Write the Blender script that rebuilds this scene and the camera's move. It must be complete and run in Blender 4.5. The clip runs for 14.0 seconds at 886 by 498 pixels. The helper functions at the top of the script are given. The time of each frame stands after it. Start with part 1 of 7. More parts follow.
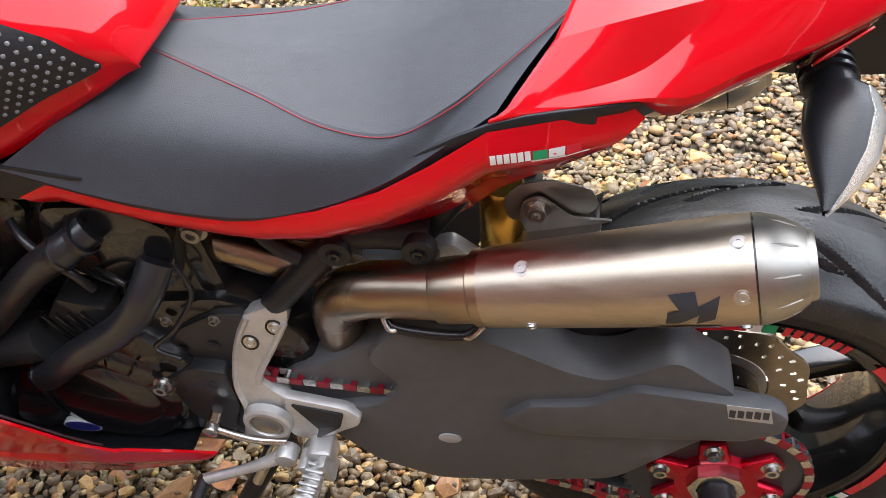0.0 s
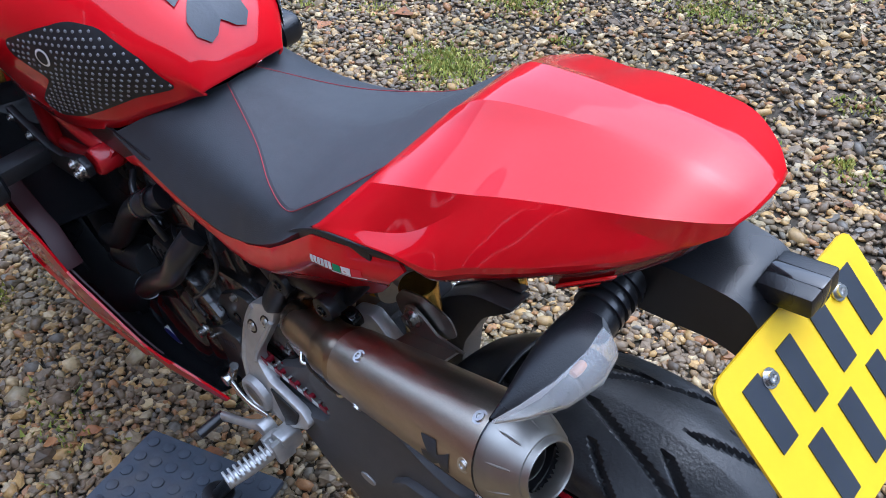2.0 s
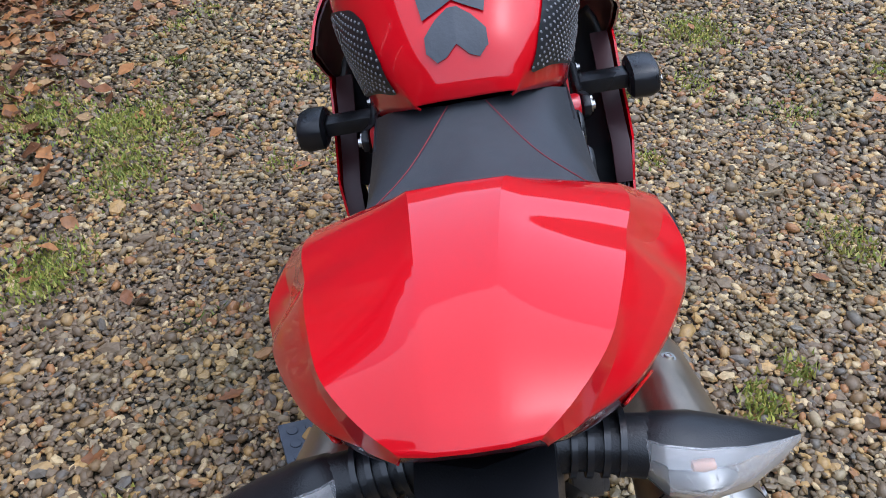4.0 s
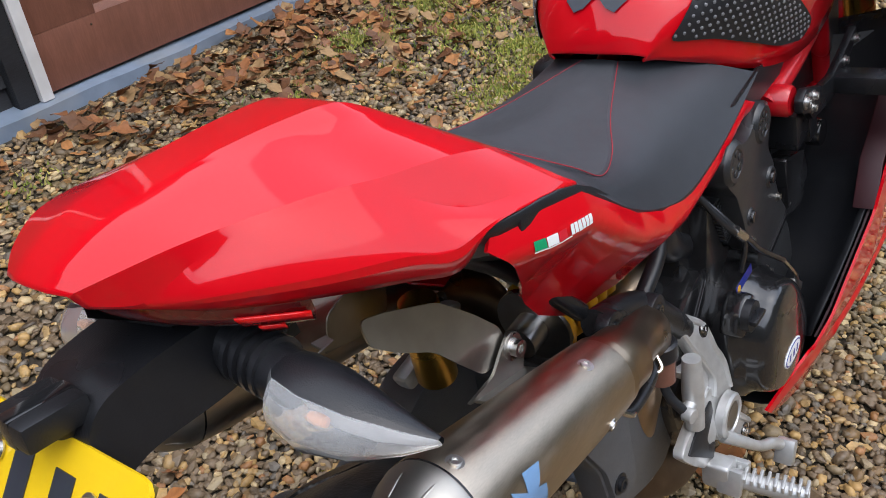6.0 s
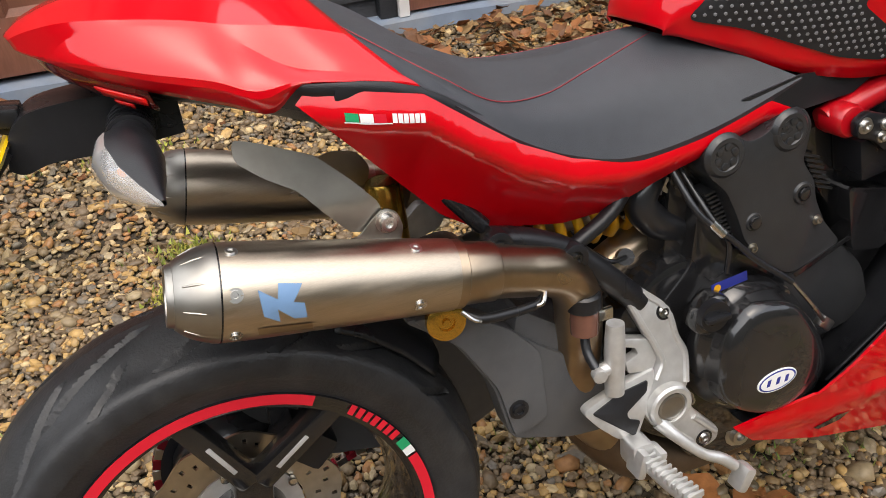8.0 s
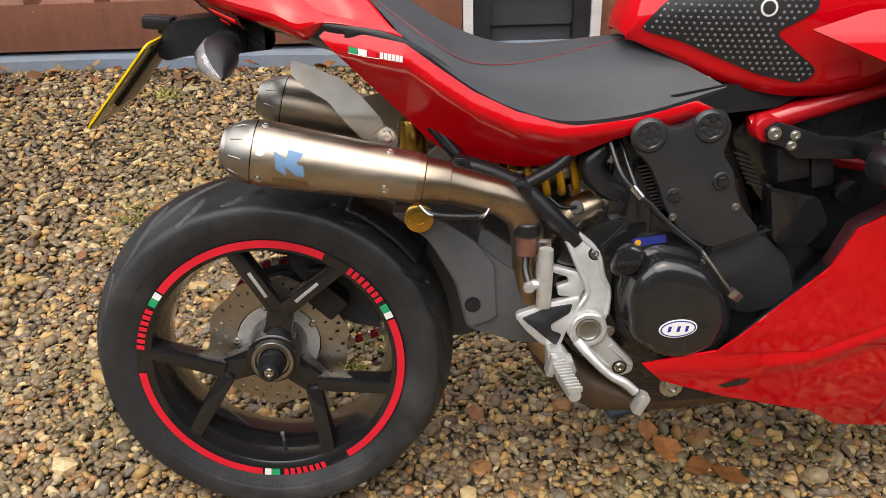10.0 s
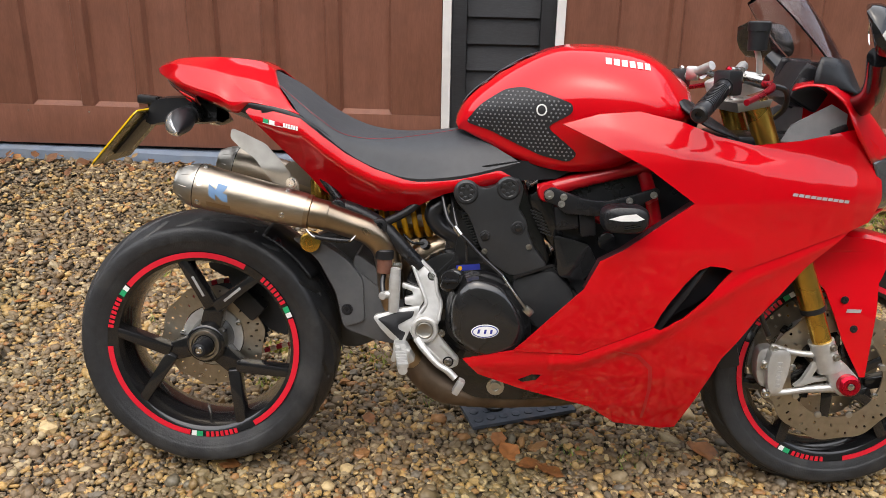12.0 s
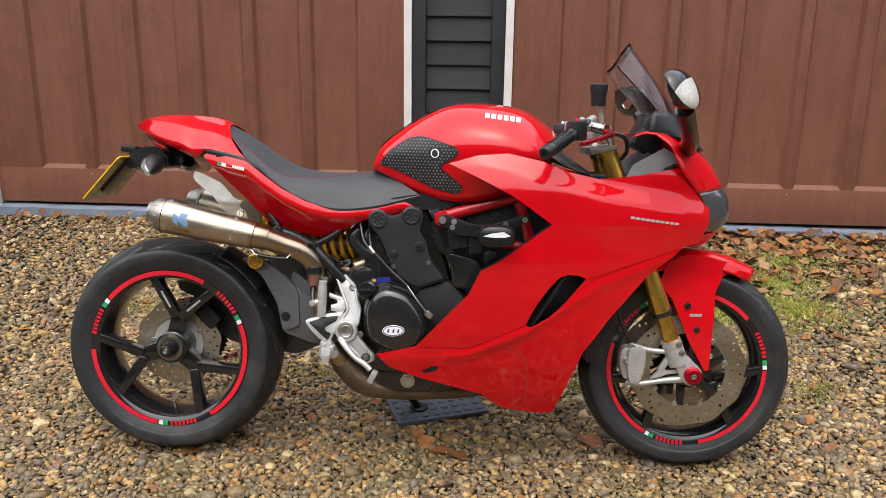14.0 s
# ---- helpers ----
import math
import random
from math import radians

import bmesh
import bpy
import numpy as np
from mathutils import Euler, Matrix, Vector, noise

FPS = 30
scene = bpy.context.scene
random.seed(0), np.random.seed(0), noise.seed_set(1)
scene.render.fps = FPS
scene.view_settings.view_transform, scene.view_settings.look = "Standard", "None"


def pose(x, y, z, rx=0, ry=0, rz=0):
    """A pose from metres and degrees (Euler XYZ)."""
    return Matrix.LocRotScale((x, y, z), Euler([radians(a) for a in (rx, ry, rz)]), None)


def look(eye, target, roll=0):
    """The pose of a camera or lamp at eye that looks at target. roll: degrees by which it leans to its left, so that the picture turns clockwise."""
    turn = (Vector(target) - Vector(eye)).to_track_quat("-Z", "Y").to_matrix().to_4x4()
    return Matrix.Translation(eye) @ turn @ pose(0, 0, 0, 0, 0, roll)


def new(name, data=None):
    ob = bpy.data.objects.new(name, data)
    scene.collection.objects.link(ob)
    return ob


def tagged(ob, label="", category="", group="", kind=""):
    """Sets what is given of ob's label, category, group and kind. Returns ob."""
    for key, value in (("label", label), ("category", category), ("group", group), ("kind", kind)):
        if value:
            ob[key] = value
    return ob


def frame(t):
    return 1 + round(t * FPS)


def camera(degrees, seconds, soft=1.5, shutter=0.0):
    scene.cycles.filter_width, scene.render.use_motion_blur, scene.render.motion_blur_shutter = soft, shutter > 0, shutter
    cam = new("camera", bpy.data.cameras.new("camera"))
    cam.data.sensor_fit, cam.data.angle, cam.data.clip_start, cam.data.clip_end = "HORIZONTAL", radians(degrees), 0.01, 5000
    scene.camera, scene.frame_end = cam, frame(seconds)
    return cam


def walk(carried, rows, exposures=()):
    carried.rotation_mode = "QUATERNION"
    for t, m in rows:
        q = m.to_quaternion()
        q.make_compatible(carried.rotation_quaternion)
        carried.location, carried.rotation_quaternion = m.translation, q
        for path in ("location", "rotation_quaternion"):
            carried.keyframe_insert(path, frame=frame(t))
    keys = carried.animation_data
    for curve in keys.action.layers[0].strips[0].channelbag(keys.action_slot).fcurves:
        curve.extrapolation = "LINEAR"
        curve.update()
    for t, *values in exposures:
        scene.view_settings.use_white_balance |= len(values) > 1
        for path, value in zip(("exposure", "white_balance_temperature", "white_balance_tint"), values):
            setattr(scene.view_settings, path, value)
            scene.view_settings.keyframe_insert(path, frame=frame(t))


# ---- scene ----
from mathutils.bvhtree import BVHTree

cam = camera(55.03, 14.0, 0.75)
# seconds, eye and target in metres, roll in degrees
PATH = [
    (0, (0.178, 0.848, 1.161), (0.489, -0.694, -0.074), -3.9),
    (0.5, (0.053, 0.814, 1.176), (0.45, -0.704, -0.065), -1.1),
    (1, (-0.107, 0.8, 1.219), (0.504, -0.668, 0.007), 1.2),
    (1.5, (-0.202, 0.769, 1.26), (0.68, -0.582, 0.077), 0.7),
    (2, (-0.289, 0.66, 1.272), (0.852, -0.496, 0.105), -0.9),
    (2.5, (-0.344, 0.544, 1.286), (1.022, -0.361, 0.139), -2.0),
    (3, (-0.42, 0.409, 1.284), (1.128, -0.178, 0.161), -1.3),
    (3.5, (-0.433, 0.294, 1.275), (1.215, 0.029, 0.174), -1.0),
    (4, (-0.393, 0.136, 1.266), (1.271, 0.173, 0.157), -1.9),
    (4.2, (-0.391, 0.095, 1.251), (1.287, 0.212, 0.168), -0.0),
    (6.3, (-0.218, -0.39, 1.218), (0.928, 0.799, 0.09), -7.3),
    (6.5, (-0.193, -0.436, 1.21), (0.878, 0.828, 0.09), -7.7),
    (7, (-0.139, -0.597, 1.225), (0.721, 0.816, 0.101), -7.2),
    (7.5, (-0.08, -0.712, 1.214), (0.608, 0.817, 0.124), -6.8),
    (8, (0.025, -0.749, 1.191), (0.559, 0.834, 0.091), -4.2),
    (8.5, (0.104, -0.788, 1.176), (0.471, 0.833, 0.063), -3.6),
    (8.7, (0.13, -0.811, 1.179), (0.427, 0.817, 0.055), -3.2),
    (10.8, (0.413, -1.475, 1.236), (0.35, 0.321, 0.357), -0.5),
    (11, (0.45, -1.526, 1.236), (0.38, 0.284, 0.389), 0.1),
    (11.5, (0.574, -1.681, 1.245), (0.479, 0.159, 0.467), 0.8),
    (12, (0.644, -1.795, 1.267), (0.557, 0.07, 0.55), 1.1),
    (12.5, (0.646, -1.935, 1.269), (0.572, -0.052, 0.6), 1.0),
    (13, (0.682, -2.083, 1.276), (0.608, -0.185, 0.648), 1.0),
    (13.5, (0.771, -2.174, 1.29), (0.684, -0.264, 0.703), 0.9),
    (14, (0.914, -2.261, 1.284), (0.804, -0.342, 0.733), 0.7),
]
LIGHT = [(0.0, 2.50, 6450, 10), (1.0, 2.05, 5450, 10), (2.0, 1.76, 5150, 10), (3.0, 1.62, 5250, 10), (4.2, 1.32, 5450, 10), (6.3, 1.35, 6350, 10), (7.5, 1.47, 6900, 10),
         (8.7, 1.68, 7200, 10), (10.8, 1.6, 7100, 10), (14.0, 1.62, 6900, 10)]
walk(cam, [(t, look(eye, target, roll)) for t, eye, target, roll in PATH], LIGHT)

# ---- light ----
world = bpy.data.worlds.new("overcast_sky")
scene.world = world
world.use_nodes = True
wn, wl = world.node_tree.nodes, world.node_tree.links
sky = wn.new("ShaderNodeTexSky")
sky.sky_type = "NISHITA"
sky.sun_disc = False
sky.sun_elevation, sky.sun_rotation = radians(66), radians(190)
sky.dust_density = 2.0
pale = wn.new("ShaderNodeHueSaturation")
pale.inputs["Saturation"].default_value = 0.50
wl.new(sky.outputs[0], pale.inputs["Color"])
wl.new(pale.outputs[0], wn["Background"].inputs["Color"])
wn["Background"].inputs["Strength"].default_value = 0.15
sun_data = bpy.data.lights.new("sun", "SUN")
sun_data.energy, sun_data.angle, sun_data.color = 0.76, radians(120), (1.0, 0.98, 0.95)
sun = new("sun", sun_data)
sun.matrix_world = look((-0.6, 0.2, 6.0), (0.6, 0, 0))

LEAN = pose(0, 0, 0, -8.5) @ pose(0.7, 0, 0, 0, 0, 0.6) @ pose(-0.7, 0, 0)   # the motorcycle leans on its side stand


# ---- materials ----
def mat(name, col, rough=0.5, metal=0.0, vary=0.12, scale=40.0, bump=0.0, bump_scale=200.0, coat=0.0, stretch=None,
        dirt=None, dirt_amount=0.0, spread=0.1, rand=0.0, trans=0.0, ior=1.45, emit=0.0, spec=0.5, dirt_scale=None):
    m = bpy.data.materials.new(name)
    m.use_nodes = True
    n, l = m.node_tree.nodes, m.node_tree.links
    b = n["Principled BSDF"]
    tc = n.new("ShaderNodeTexCoord")
    src = tc.outputs["Object"]
    if stretch:
        mp = n.new("ShaderNodeMapping")
        mp.inputs["Scale"].default_value = stretch
        l.new(src, mp.inputs["Vector"])
        src = mp.outputs[0]
    fine, coarse = n.new("ShaderNodeTexNoise"), n.new("ShaderNodeTexNoise")
    for t, sc, d in ((fine, scale, 6.0), (coarse, scale * 0.11, 3.0)):
        t.inputs["Scale"].default_value, t.inputs["Detail"].default_value = sc, d
        l.new(src, t.inputs["Vector"])
    add = n.new("ShaderNodeMath")
    add.operation = "ADD"
    l.new(fine.outputs[0], add.inputs[0])
    l.new(coarse.outputs[0], add.inputs[1])
    ramp = n.new("ShaderNodeMapRange")
    ramp.inputs["From Min"].default_value, ramp.inputs["From Max"].default_value = 0.7, 1.3
    ramp.inputs["To Min"].default_value, ramp.inputs["To Max"].default_value = 1 - vary, 1 + vary
    l.new(add.outputs[0], ramp.inputs["Value"])
    val = n.new("ShaderNodeHueSaturation")
    val.inputs["Color"].default_value = (*col, 1)
    l.new(ramp.outputs[0], val.inputs["Value"])
    out = val.outputs[0]
    if rand:
        info = n.new("ShaderNodeObjectInfo")
        rr = n.new("ShaderNodeMapRange")
        rr.inputs["To Min"].default_value, rr.inputs["To Max"].default_value = 1 - rand, 1 + rand
        l.new(info.outputs["Random"], rr.inputs["Value"])
        v2 = n.new("ShaderNodeHueSaturation")
        l.new(out, v2.inputs["Color"])
        l.new(rr.outputs[0], v2.inputs["Value"])
        out = v2.outputs[0]
    if dirt:
        dn = n.new("ShaderNodeTexNoise")
        dn.inputs["Scale"].default_value, dn.inputs["Detail"].default_value = dirt_scale or scale * 0.35, 8.0
        l.new(tc.outputs["Object"], dn.inputs["Vector"])
        dr = n.new("ShaderNodeMapRange")
        dr.inputs["From Min"].default_value, dr.inputs["From Max"].default_value = 0.5, 0.72
        dr.inputs["To Max"].default_value = dirt_amount
        l.new(dn.outputs[0], dr.inputs["Value"])
        mx = n.new("ShaderNodeMix")
        mx.data_type = "RGBA"
        l.new(dr.outputs[0], mx.inputs["Factor"])
        l.new(out, mx.inputs["A"])
        mx.inputs["B"].default_value = (*dirt, 1)
        out = mx.outputs["Result"]
    l.new(out, b.inputs["Base Color"])
    rg = n.new("ShaderNodeMapRange")
    rg.inputs["From Min"].default_value, rg.inputs["From Max"].default_value = 0.3, 0.7
    rg.inputs["To Min"].default_value, rg.inputs["To Max"].default_value = max(0.02, rough - spread), min(1, rough + spread)
    l.new(coarse.outputs[0], rg.inputs["Value"])
    l.new(rg.outputs[0], b.inputs["Roughness"])
    b.inputs["Metallic"].default_value = metal
    b.inputs["Specular IOR Level"].default_value = spec
    b.inputs["Coat Weight"].default_value = coat
    b.inputs["Coat Roughness"].default_value = 0.04
    b.inputs["Transmission Weight"].default_value = trans
    b.inputs["IOR"].default_value = ior
    if emit:
        b.inputs["Emission Color"].default_value = (*col, 1)
        b.inputs["Emission Strength"].default_value = emit
    if bump:
        bt = n.new("ShaderNodeTexNoise")
        bt.inputs["Scale"].default_value, bt.inputs["Detail"].default_value = bump_scale, 4.0
        l.new(src, bt.inputs["Vector"])
        bp = n.new("ShaderNodeBump")
        bp.inputs["Strength"].default_value, bp.inputs["Distance"].default_value = bump, 0.002
        l.new(bt.outputs[0], bp.inputs["Height"])
        l.new(bp.outputs[0], b.inputs["Normal"])
    return m


def mat_islands(name, cols, rough=0.5, vary=0.25, scale=120.0, bump=0.3, **more):
    """Pieces of one mesh, each with its own tint from a row of colours."""
    m = mat(name, (0.5, 0.5, 0.5), rough, vary=vary, scale=scale, bump=bump, bump_scale=scale * 3, spread=0.18, **more)
    n, l = m.node_tree.nodes, m.node_tree.links
    geo, ramp = n.new("ShaderNodeNewGeometry"), n.new("ShaderNodeValToRGB")
    l.new(geo.outputs["Random Per Island"], ramp.inputs[0])
    ramp.color_ramp.interpolation = "CONSTANT"
    for k, c in enumerate(cols):
        e = ramp.color_ramp.elements[k] if k < 2 else ramp.color_ramp.elements.new(0.5)
        e.position, e.color = k / len(cols), (*c, 1)
    hue = [x for x in n if x.type == "HUE_SAT"][0]
    l.new(ramp.outputs[0], hue.inputs["Color"])
    return m


RED = mat("red_paint", (0.55, 0.001, 0.007), 0.4, vary=0.03, scale=30, coat=0.9, spread=0.05, spec=0.06)
RED_FRAME = mat("red_frame_paint", (0.44, 0.004, 0.010), 0.3, vary=0.06, coat=0.6)
RED_ANO = mat("red_anodised", (0.55, 0.01, 0.03), 0.3, 0.85, vary=0.08)
RED_STICKER = mat("red_sticker", (0.62, 0.012, 0.03), 0.35, vary=0.05)
WHITE_STICKER = mat("white_sticker", (0.75, 0.75, 0.74), 0.4, vary=0.04)
GREEN_STICKER = mat("green_sticker", (0.01, 0.30, 0.12), 0.4, vary=0.05)
SILVER_STICKER = mat("silver_sticker", (0.45, 0.45, 0.45), 0.35, 0.3, vary=0.06)
BLUE_STICKER = mat("blue_sticker", (0.02, 0.03, 0.22), 0.35, vary=0.05)
BLACK_STICKER = mat("dark_sticker", (0.03, 0.035, 0.045), 0.4, vary=0.1)
ICE_STICKER = mat("pale_blue_sticker", (0.14, 0.25, 0.42), 0.4, vary=0.1)
VINYL = mat("seat_vinyl", (0.034, 0.037, 0.043), 0.46, vary=0.12, scale=60, bump=0.22, bump_scale=900)
VINYL_TOP = mat("seat_grip_vinyl", (0.040, 0.043, 0.049), 0.55, vary=0.15, scale=90, bump=0.5, bump_scale=1400)
THREAD = mat("red_thread", (0.30, 0.02, 0.03), 0.7)
PLASTIC = mat("black_plastic", (0.011, 0.0115, 0.0135), 0.33, vary=0.2, scale=70, bump=0.15, bump_scale=700, dirt=(0.06, 0.056, 0.05), dirt_amount=0.04)
GLOSSBLACK = mat("gloss_black", (0.009, 0.009, 0.010), 0.18, vary=0.1, coat=0.5)
ENGINE = mat("engine_black", (0.011, 0.011, 0.012), 0.24, vary=0.2, scale=80, bump=0.08, bump_scale=600, coat=0.8, dirt=(0.06, 0.054, 0.045), dirt_amount=0.04)
ENGINE_GREY = mat("engine_graphite", (0.023, 0.024, 0.026), 0.36, vary=0.18, scale=60, bump=0.15, bump_scale=700, coat=0.2, dirt=(0.07, 0.064, 0.055), dirt_amount=0.05)
RUBBER = mat("tyre_rubber", (0.020, 0.021, 0.023), 0.43, vary=0.35, scale=60, bump=0.35, bump_scale=260, dirt=(0.15, 0.145, 0.135), dirt_amount=0.16, dirt_scale=14)
HOSE = mat("hose_rubber", (0.014, 0.0145, 0.017), 0.30, vary=0.15, coat=0.4)
RIMBLACK = mat("rim_black", (0.009, 0.009, 0.010), 0.18, vary=0.15, coat=0.6, dirt=(0.10, 0.085, 0.06), dirt_amount=0.06)
TITAN = mat("brushed_titanium", (0.50, 0.43, 0.345), 0.36, 1.0, vary=0.10, scale=30, stretch=(3, 40, 40), bump=0.05, bump_scale=260, spread=0.06)
TITAN_HOT = mat("heat_stained_titanium", (0.42, 0.33, 0.24), 0.34, 1.0, vary=0.2, scale=22, dirt=(0.16, 0.10, 0.06), dirt_amount=0.5)
ALU = mat("cast_aluminium", (0.56, 0.56, 0.55), 0.38, 0.62, vary=0.10, scale=90, bump=0.12, bump_scale=900, dirt=(0.30, 0.28, 0.25), dirt_amount=0.25)
BURNT = mat("burnt_steel", (0.17, 0.125, 0.09), 0.5, 0.9, vary=0.3, scale=26, bump=0.1, bump_scale=300, dirt=(0.09, 0.06, 0.04), dirt_amount=0.6)
PLATE_BACK = mat("plate_back", (0.15, 0.115, 0.030), 0.3, vary=0.15, scale=30, coat=0.3)
STEEL = mat("bright_steel", (0.60, 0.59, 0.57), 0.28, 1.0, vary=0.1, dirt=(0.2, 0.15, 0.1), dirt_amount=0.2)
STEEL_DULL = mat("dull_steel", (0.38, 0.365, 0.335), 0.40, 1.0, vary=0.12, scale=40, dirt=(0.22, 0.18, 0.13), dirt_amount=0.25)
DISC = mat("brake_disc_steel", (0.47, 0.43, 0.36), 0.36, 1.0, vary=0.15, scale=60, dirt=(0.26, 0.18, 0.11), dirt_amount=0.35)
GOLD = mat("gold_anodised", (0.66, 0.40, 0.08), 0.25, 0.95, vary=0.08)
SPRING = mat("yellow_spring_paint", (0.72, 0.36, 0.015), 0.35, vary=0.1, coat=0.3)
CARBON = mat("carbon_film", (0.085, 0.087, 0.092), 0.42, vary=0.12, scale=60, bump=0.35, bump_scale=1100, dirt=(0.16, 0.15, 0.13), dirt_amount=0.16)
PAD = mat("grip_pad_rubber", (0.016, 0.016, 0.018), 0.45, vary=0.15, bump=0.2)
PAD_GREY = mat("grey_pad_rubber", (0.050, 0.055, 0.065), 0.45, vary=0.15, bump=0.2)
INNER = mat("dark_red_inner_plastic", (0.030, 0.003, 0.005), 0.5, vary=0.2, scale=30)
STUD = mat("grip_pad_stud", (0.16, 0.16, 0.165), 0.25, vary=0.1)
PLATE = mat("yellow_plate", (0.80, 0.52, 0.006), 0.35, vary=0.04, coat=0.2)
LENS = mat("clear_lens", (0.90, 0.90, 0.90), 0.05, vary=0.04, scale=60, trans=0.8, spread=0.02, bump=0.25, bump_scale=140, ior=1.15, coat=0.8)
REFLECTOR = mat("lamp_reflector", (0.62, 0.62, 0.62), 0.4, 0.2, vary=0.15, scale=120)
MOSS = mat_islands("moss_shoots", [(0.34, 0.33, 0.06), (0.24, 0.28, 0.05), (0.42, 0.38, 0.10), (0.18, 0.22, 0.04)], 0.8, 0.2, 60)
LENS_GREY = mat("ribbed_clear_lens", (0.55, 0.54, 0.50), 0.12, vary=0.3, scale=160, coat=0.8, spread=0.04, bump=0.5, bump_scale=420)
AMBER = mat("amber_bulb", (0.70, 0.34, 0.18), 0.3)
TAILRED = mat("red_lens_gleam", (0.60, 0.004, 0.005), 0.12, vary=0.4, scale=90, coat=0.8, spec=0.3)
TAILDARK = mat("dark_red_lens", (0.085, 0.002, 0.003), 0.10, vary=0.4, scale=60, coat=0.9)
SMOKED = mat("smoked_screen", (0.66, 0.62, 0.66), 0.03, vary=0.03, trans=1.0, spread=0.01, ior=1.4)
SMOKED_LAMP = mat("headlamp_glass", (0.05, 0.05, 0.055), 0.08, vary=0.1, coat=1.0)
MIRROR = mat("mirror_glass", (0.8, 0.8, 0.8), 0.03, 1.0, vary=0.02, spread=0.01)
GREYPLASTIC = mat("grey_cockpit_plastic", (0.20, 0.20, 0.205), 0.45, vary=0.12, bump=0.2)
FLUID = mat("brown_fluid_pot", (0.16, 0.07, 0.05), 0.2, vary=0.2, coat=0.5)
CHAINRED = mat("red_chain", (0.35, 0.02, 0.04), 0.4, 0.6, vary=0.25)
MAT_RUBBER = mat("studded_rubber_mat", (0.065, 0.078, 0.102), 0.6, vary=0.2, scale=40, bump=0.3, dirt=(0.16, 0.14, 0.11), dirt_amount=0.3)
DOOR = mat("brown_door_paint", (0.188, 0.076, 0.048), 0.45, vary=0.16, scale=26, stretch=(9, 9, 1.0), bump=0.35, bump_scale=120, dirt=(0.12, 0.052, 0.035), dirt_amount=0.35)
TRIM = mat("white_trim_paint", (0.72, 0.71, 0.69), 0.5, vary=0.08, scale=14, dirt=(0.35, 0.33, 0.28), dirt_amount=0.25)
TIMBER = mat("black_stained_timber", (0.022, 0.023, 0.026), 0.6, vary=0.3, scale=30, stretch=(1.2, 9, 9), bump=0.6, bump_scale=90, rand=0.25)
SILL = mat("blue_grey_sill_paint", (0.17, 0.21, 0.27), 0.6, vary=0.2, scale=12, bump=0.4, bump_scale=60, dirt=(0.30, 0.28, 0.24), dirt_amount=0.4)
# soil colour carries the shade in the gaps between the stones
SOIL = mat("damp_soil_gap_shade", (0.045, 0.034, 0.022), 0.85, vary=0.45, scale=90, bump=1.0, bump_scale=110, dirt=(0.040, 0.040, 0.014), dirt_amount=0.6)
BACKDROP_DARK = mat("dark_distance", (0.085, 0.090, 0.065), 0.9, vary=0.5, scale=2.0, bump=1.0, bump_scale=6)
GRAVEL = mat_islands("pebbles", [(0.36, 0.235, 0.100), (0.20, 0.125, 0.055), (0.50, 0.370, 0.195), (0.26, 0.195, 0.112), (0.38, 0.235, 0.085), (0.085, 0.058, 0.033), (0.30, 0.145, 0.055), (0.34, 0.265, 0.155),
    (0.42, 0.265, 0.100), (0.165, 0.116, 0.068), (0.62, 0.510, 0.330), (0.17, 0.148, 0.112), (0.055, 0.042, 0.028), (0.29, 0.190, 0.085), (0.43, 0.345, 0.215), (0.23, 0.148, 0.066), (0.140, 0.118, 0.090), (0.31, 0.165, 0.080)], 0.45, dirt=(0.150, 0.140, 0.040), dirt_amount=0.30, dirt_scale=2.2)
LITTER = mat_islands("dead_leaves", [(0.22, 0.085, 0.028), (0.30, 0.13, 0.04), (0.13, 0.055, 0.022), (0.26, 0.16, 0.07), (0.18, 0.06, 0.03)], 0.6, 0.3, 60)
LEAF = mat("dead_leaf", (0.27, 0.105, 0.032), 0.5, vary=0.35, scale=60, bump=0.5, bump_scale=160, rand=0.35)
GRASS = mat_islands("grass_blades", [(0.14, 0.22, 0.03), (0.20, 0.26, 0.05), (0.10, 0.16, 0.03), (0.25, 0.27, 0.07)], 0.7, 0.2, 60)


# ---- mesh tools ----
def part(name, vf, material, parent, label="", smooth=38, solid=0.0, offset=-1.0):
    """One mesh object under a thing, from vertices and faces."""
    me = bpy.data.meshes.new(name)
    me.from_pydata([tuple(v) for v in vf[0]], [], vf[1])
    me.materials.append(material)
    me.shade_smooth()
    if len(vf) == 3:
        me.normals_split_custom_set_from_vertices([tuple(v) for v in vf[2]])
        solid = 0
    else:
        me.set_sharp_from_angle(angle=radians(smooth))
    ob = new(name, me)
    ob.parent = parent
    if label:
        ob["label"] = label
    if solid:
        mod = ob.modifiers.new("thickness", "SOLIDIFY")
        mod.thickness, mod.offset = solid, offset
    return ob


def from_bm(bm):
    bm.verts.index_update()
    vf = ([v.co.copy() for v in bm.verts], [[v.index for v in f.verts] for f in bm.faces])
    bm.free()
    return vf


def join(*vfs):
    V, F = [], []
    for v, f in vfs:
        k = len(V)
        V += list(v)
        F += [[i + k for i in q] for q in f]
    return V, F


def moved(vf, m):
    return [m @ Vector(v) for v in vf[0]], vf[1]


def mirrored(vf):
    return [Vector((v[0], -v[1], v[2])) for v in vf[0]], [list(reversed(f)) for f in vf[1]]


def both(side, vf):
    """Shapes are written for the +y side; side -1 gives their mirror image."""
    return vf if side > 0 else mirrored(vf)


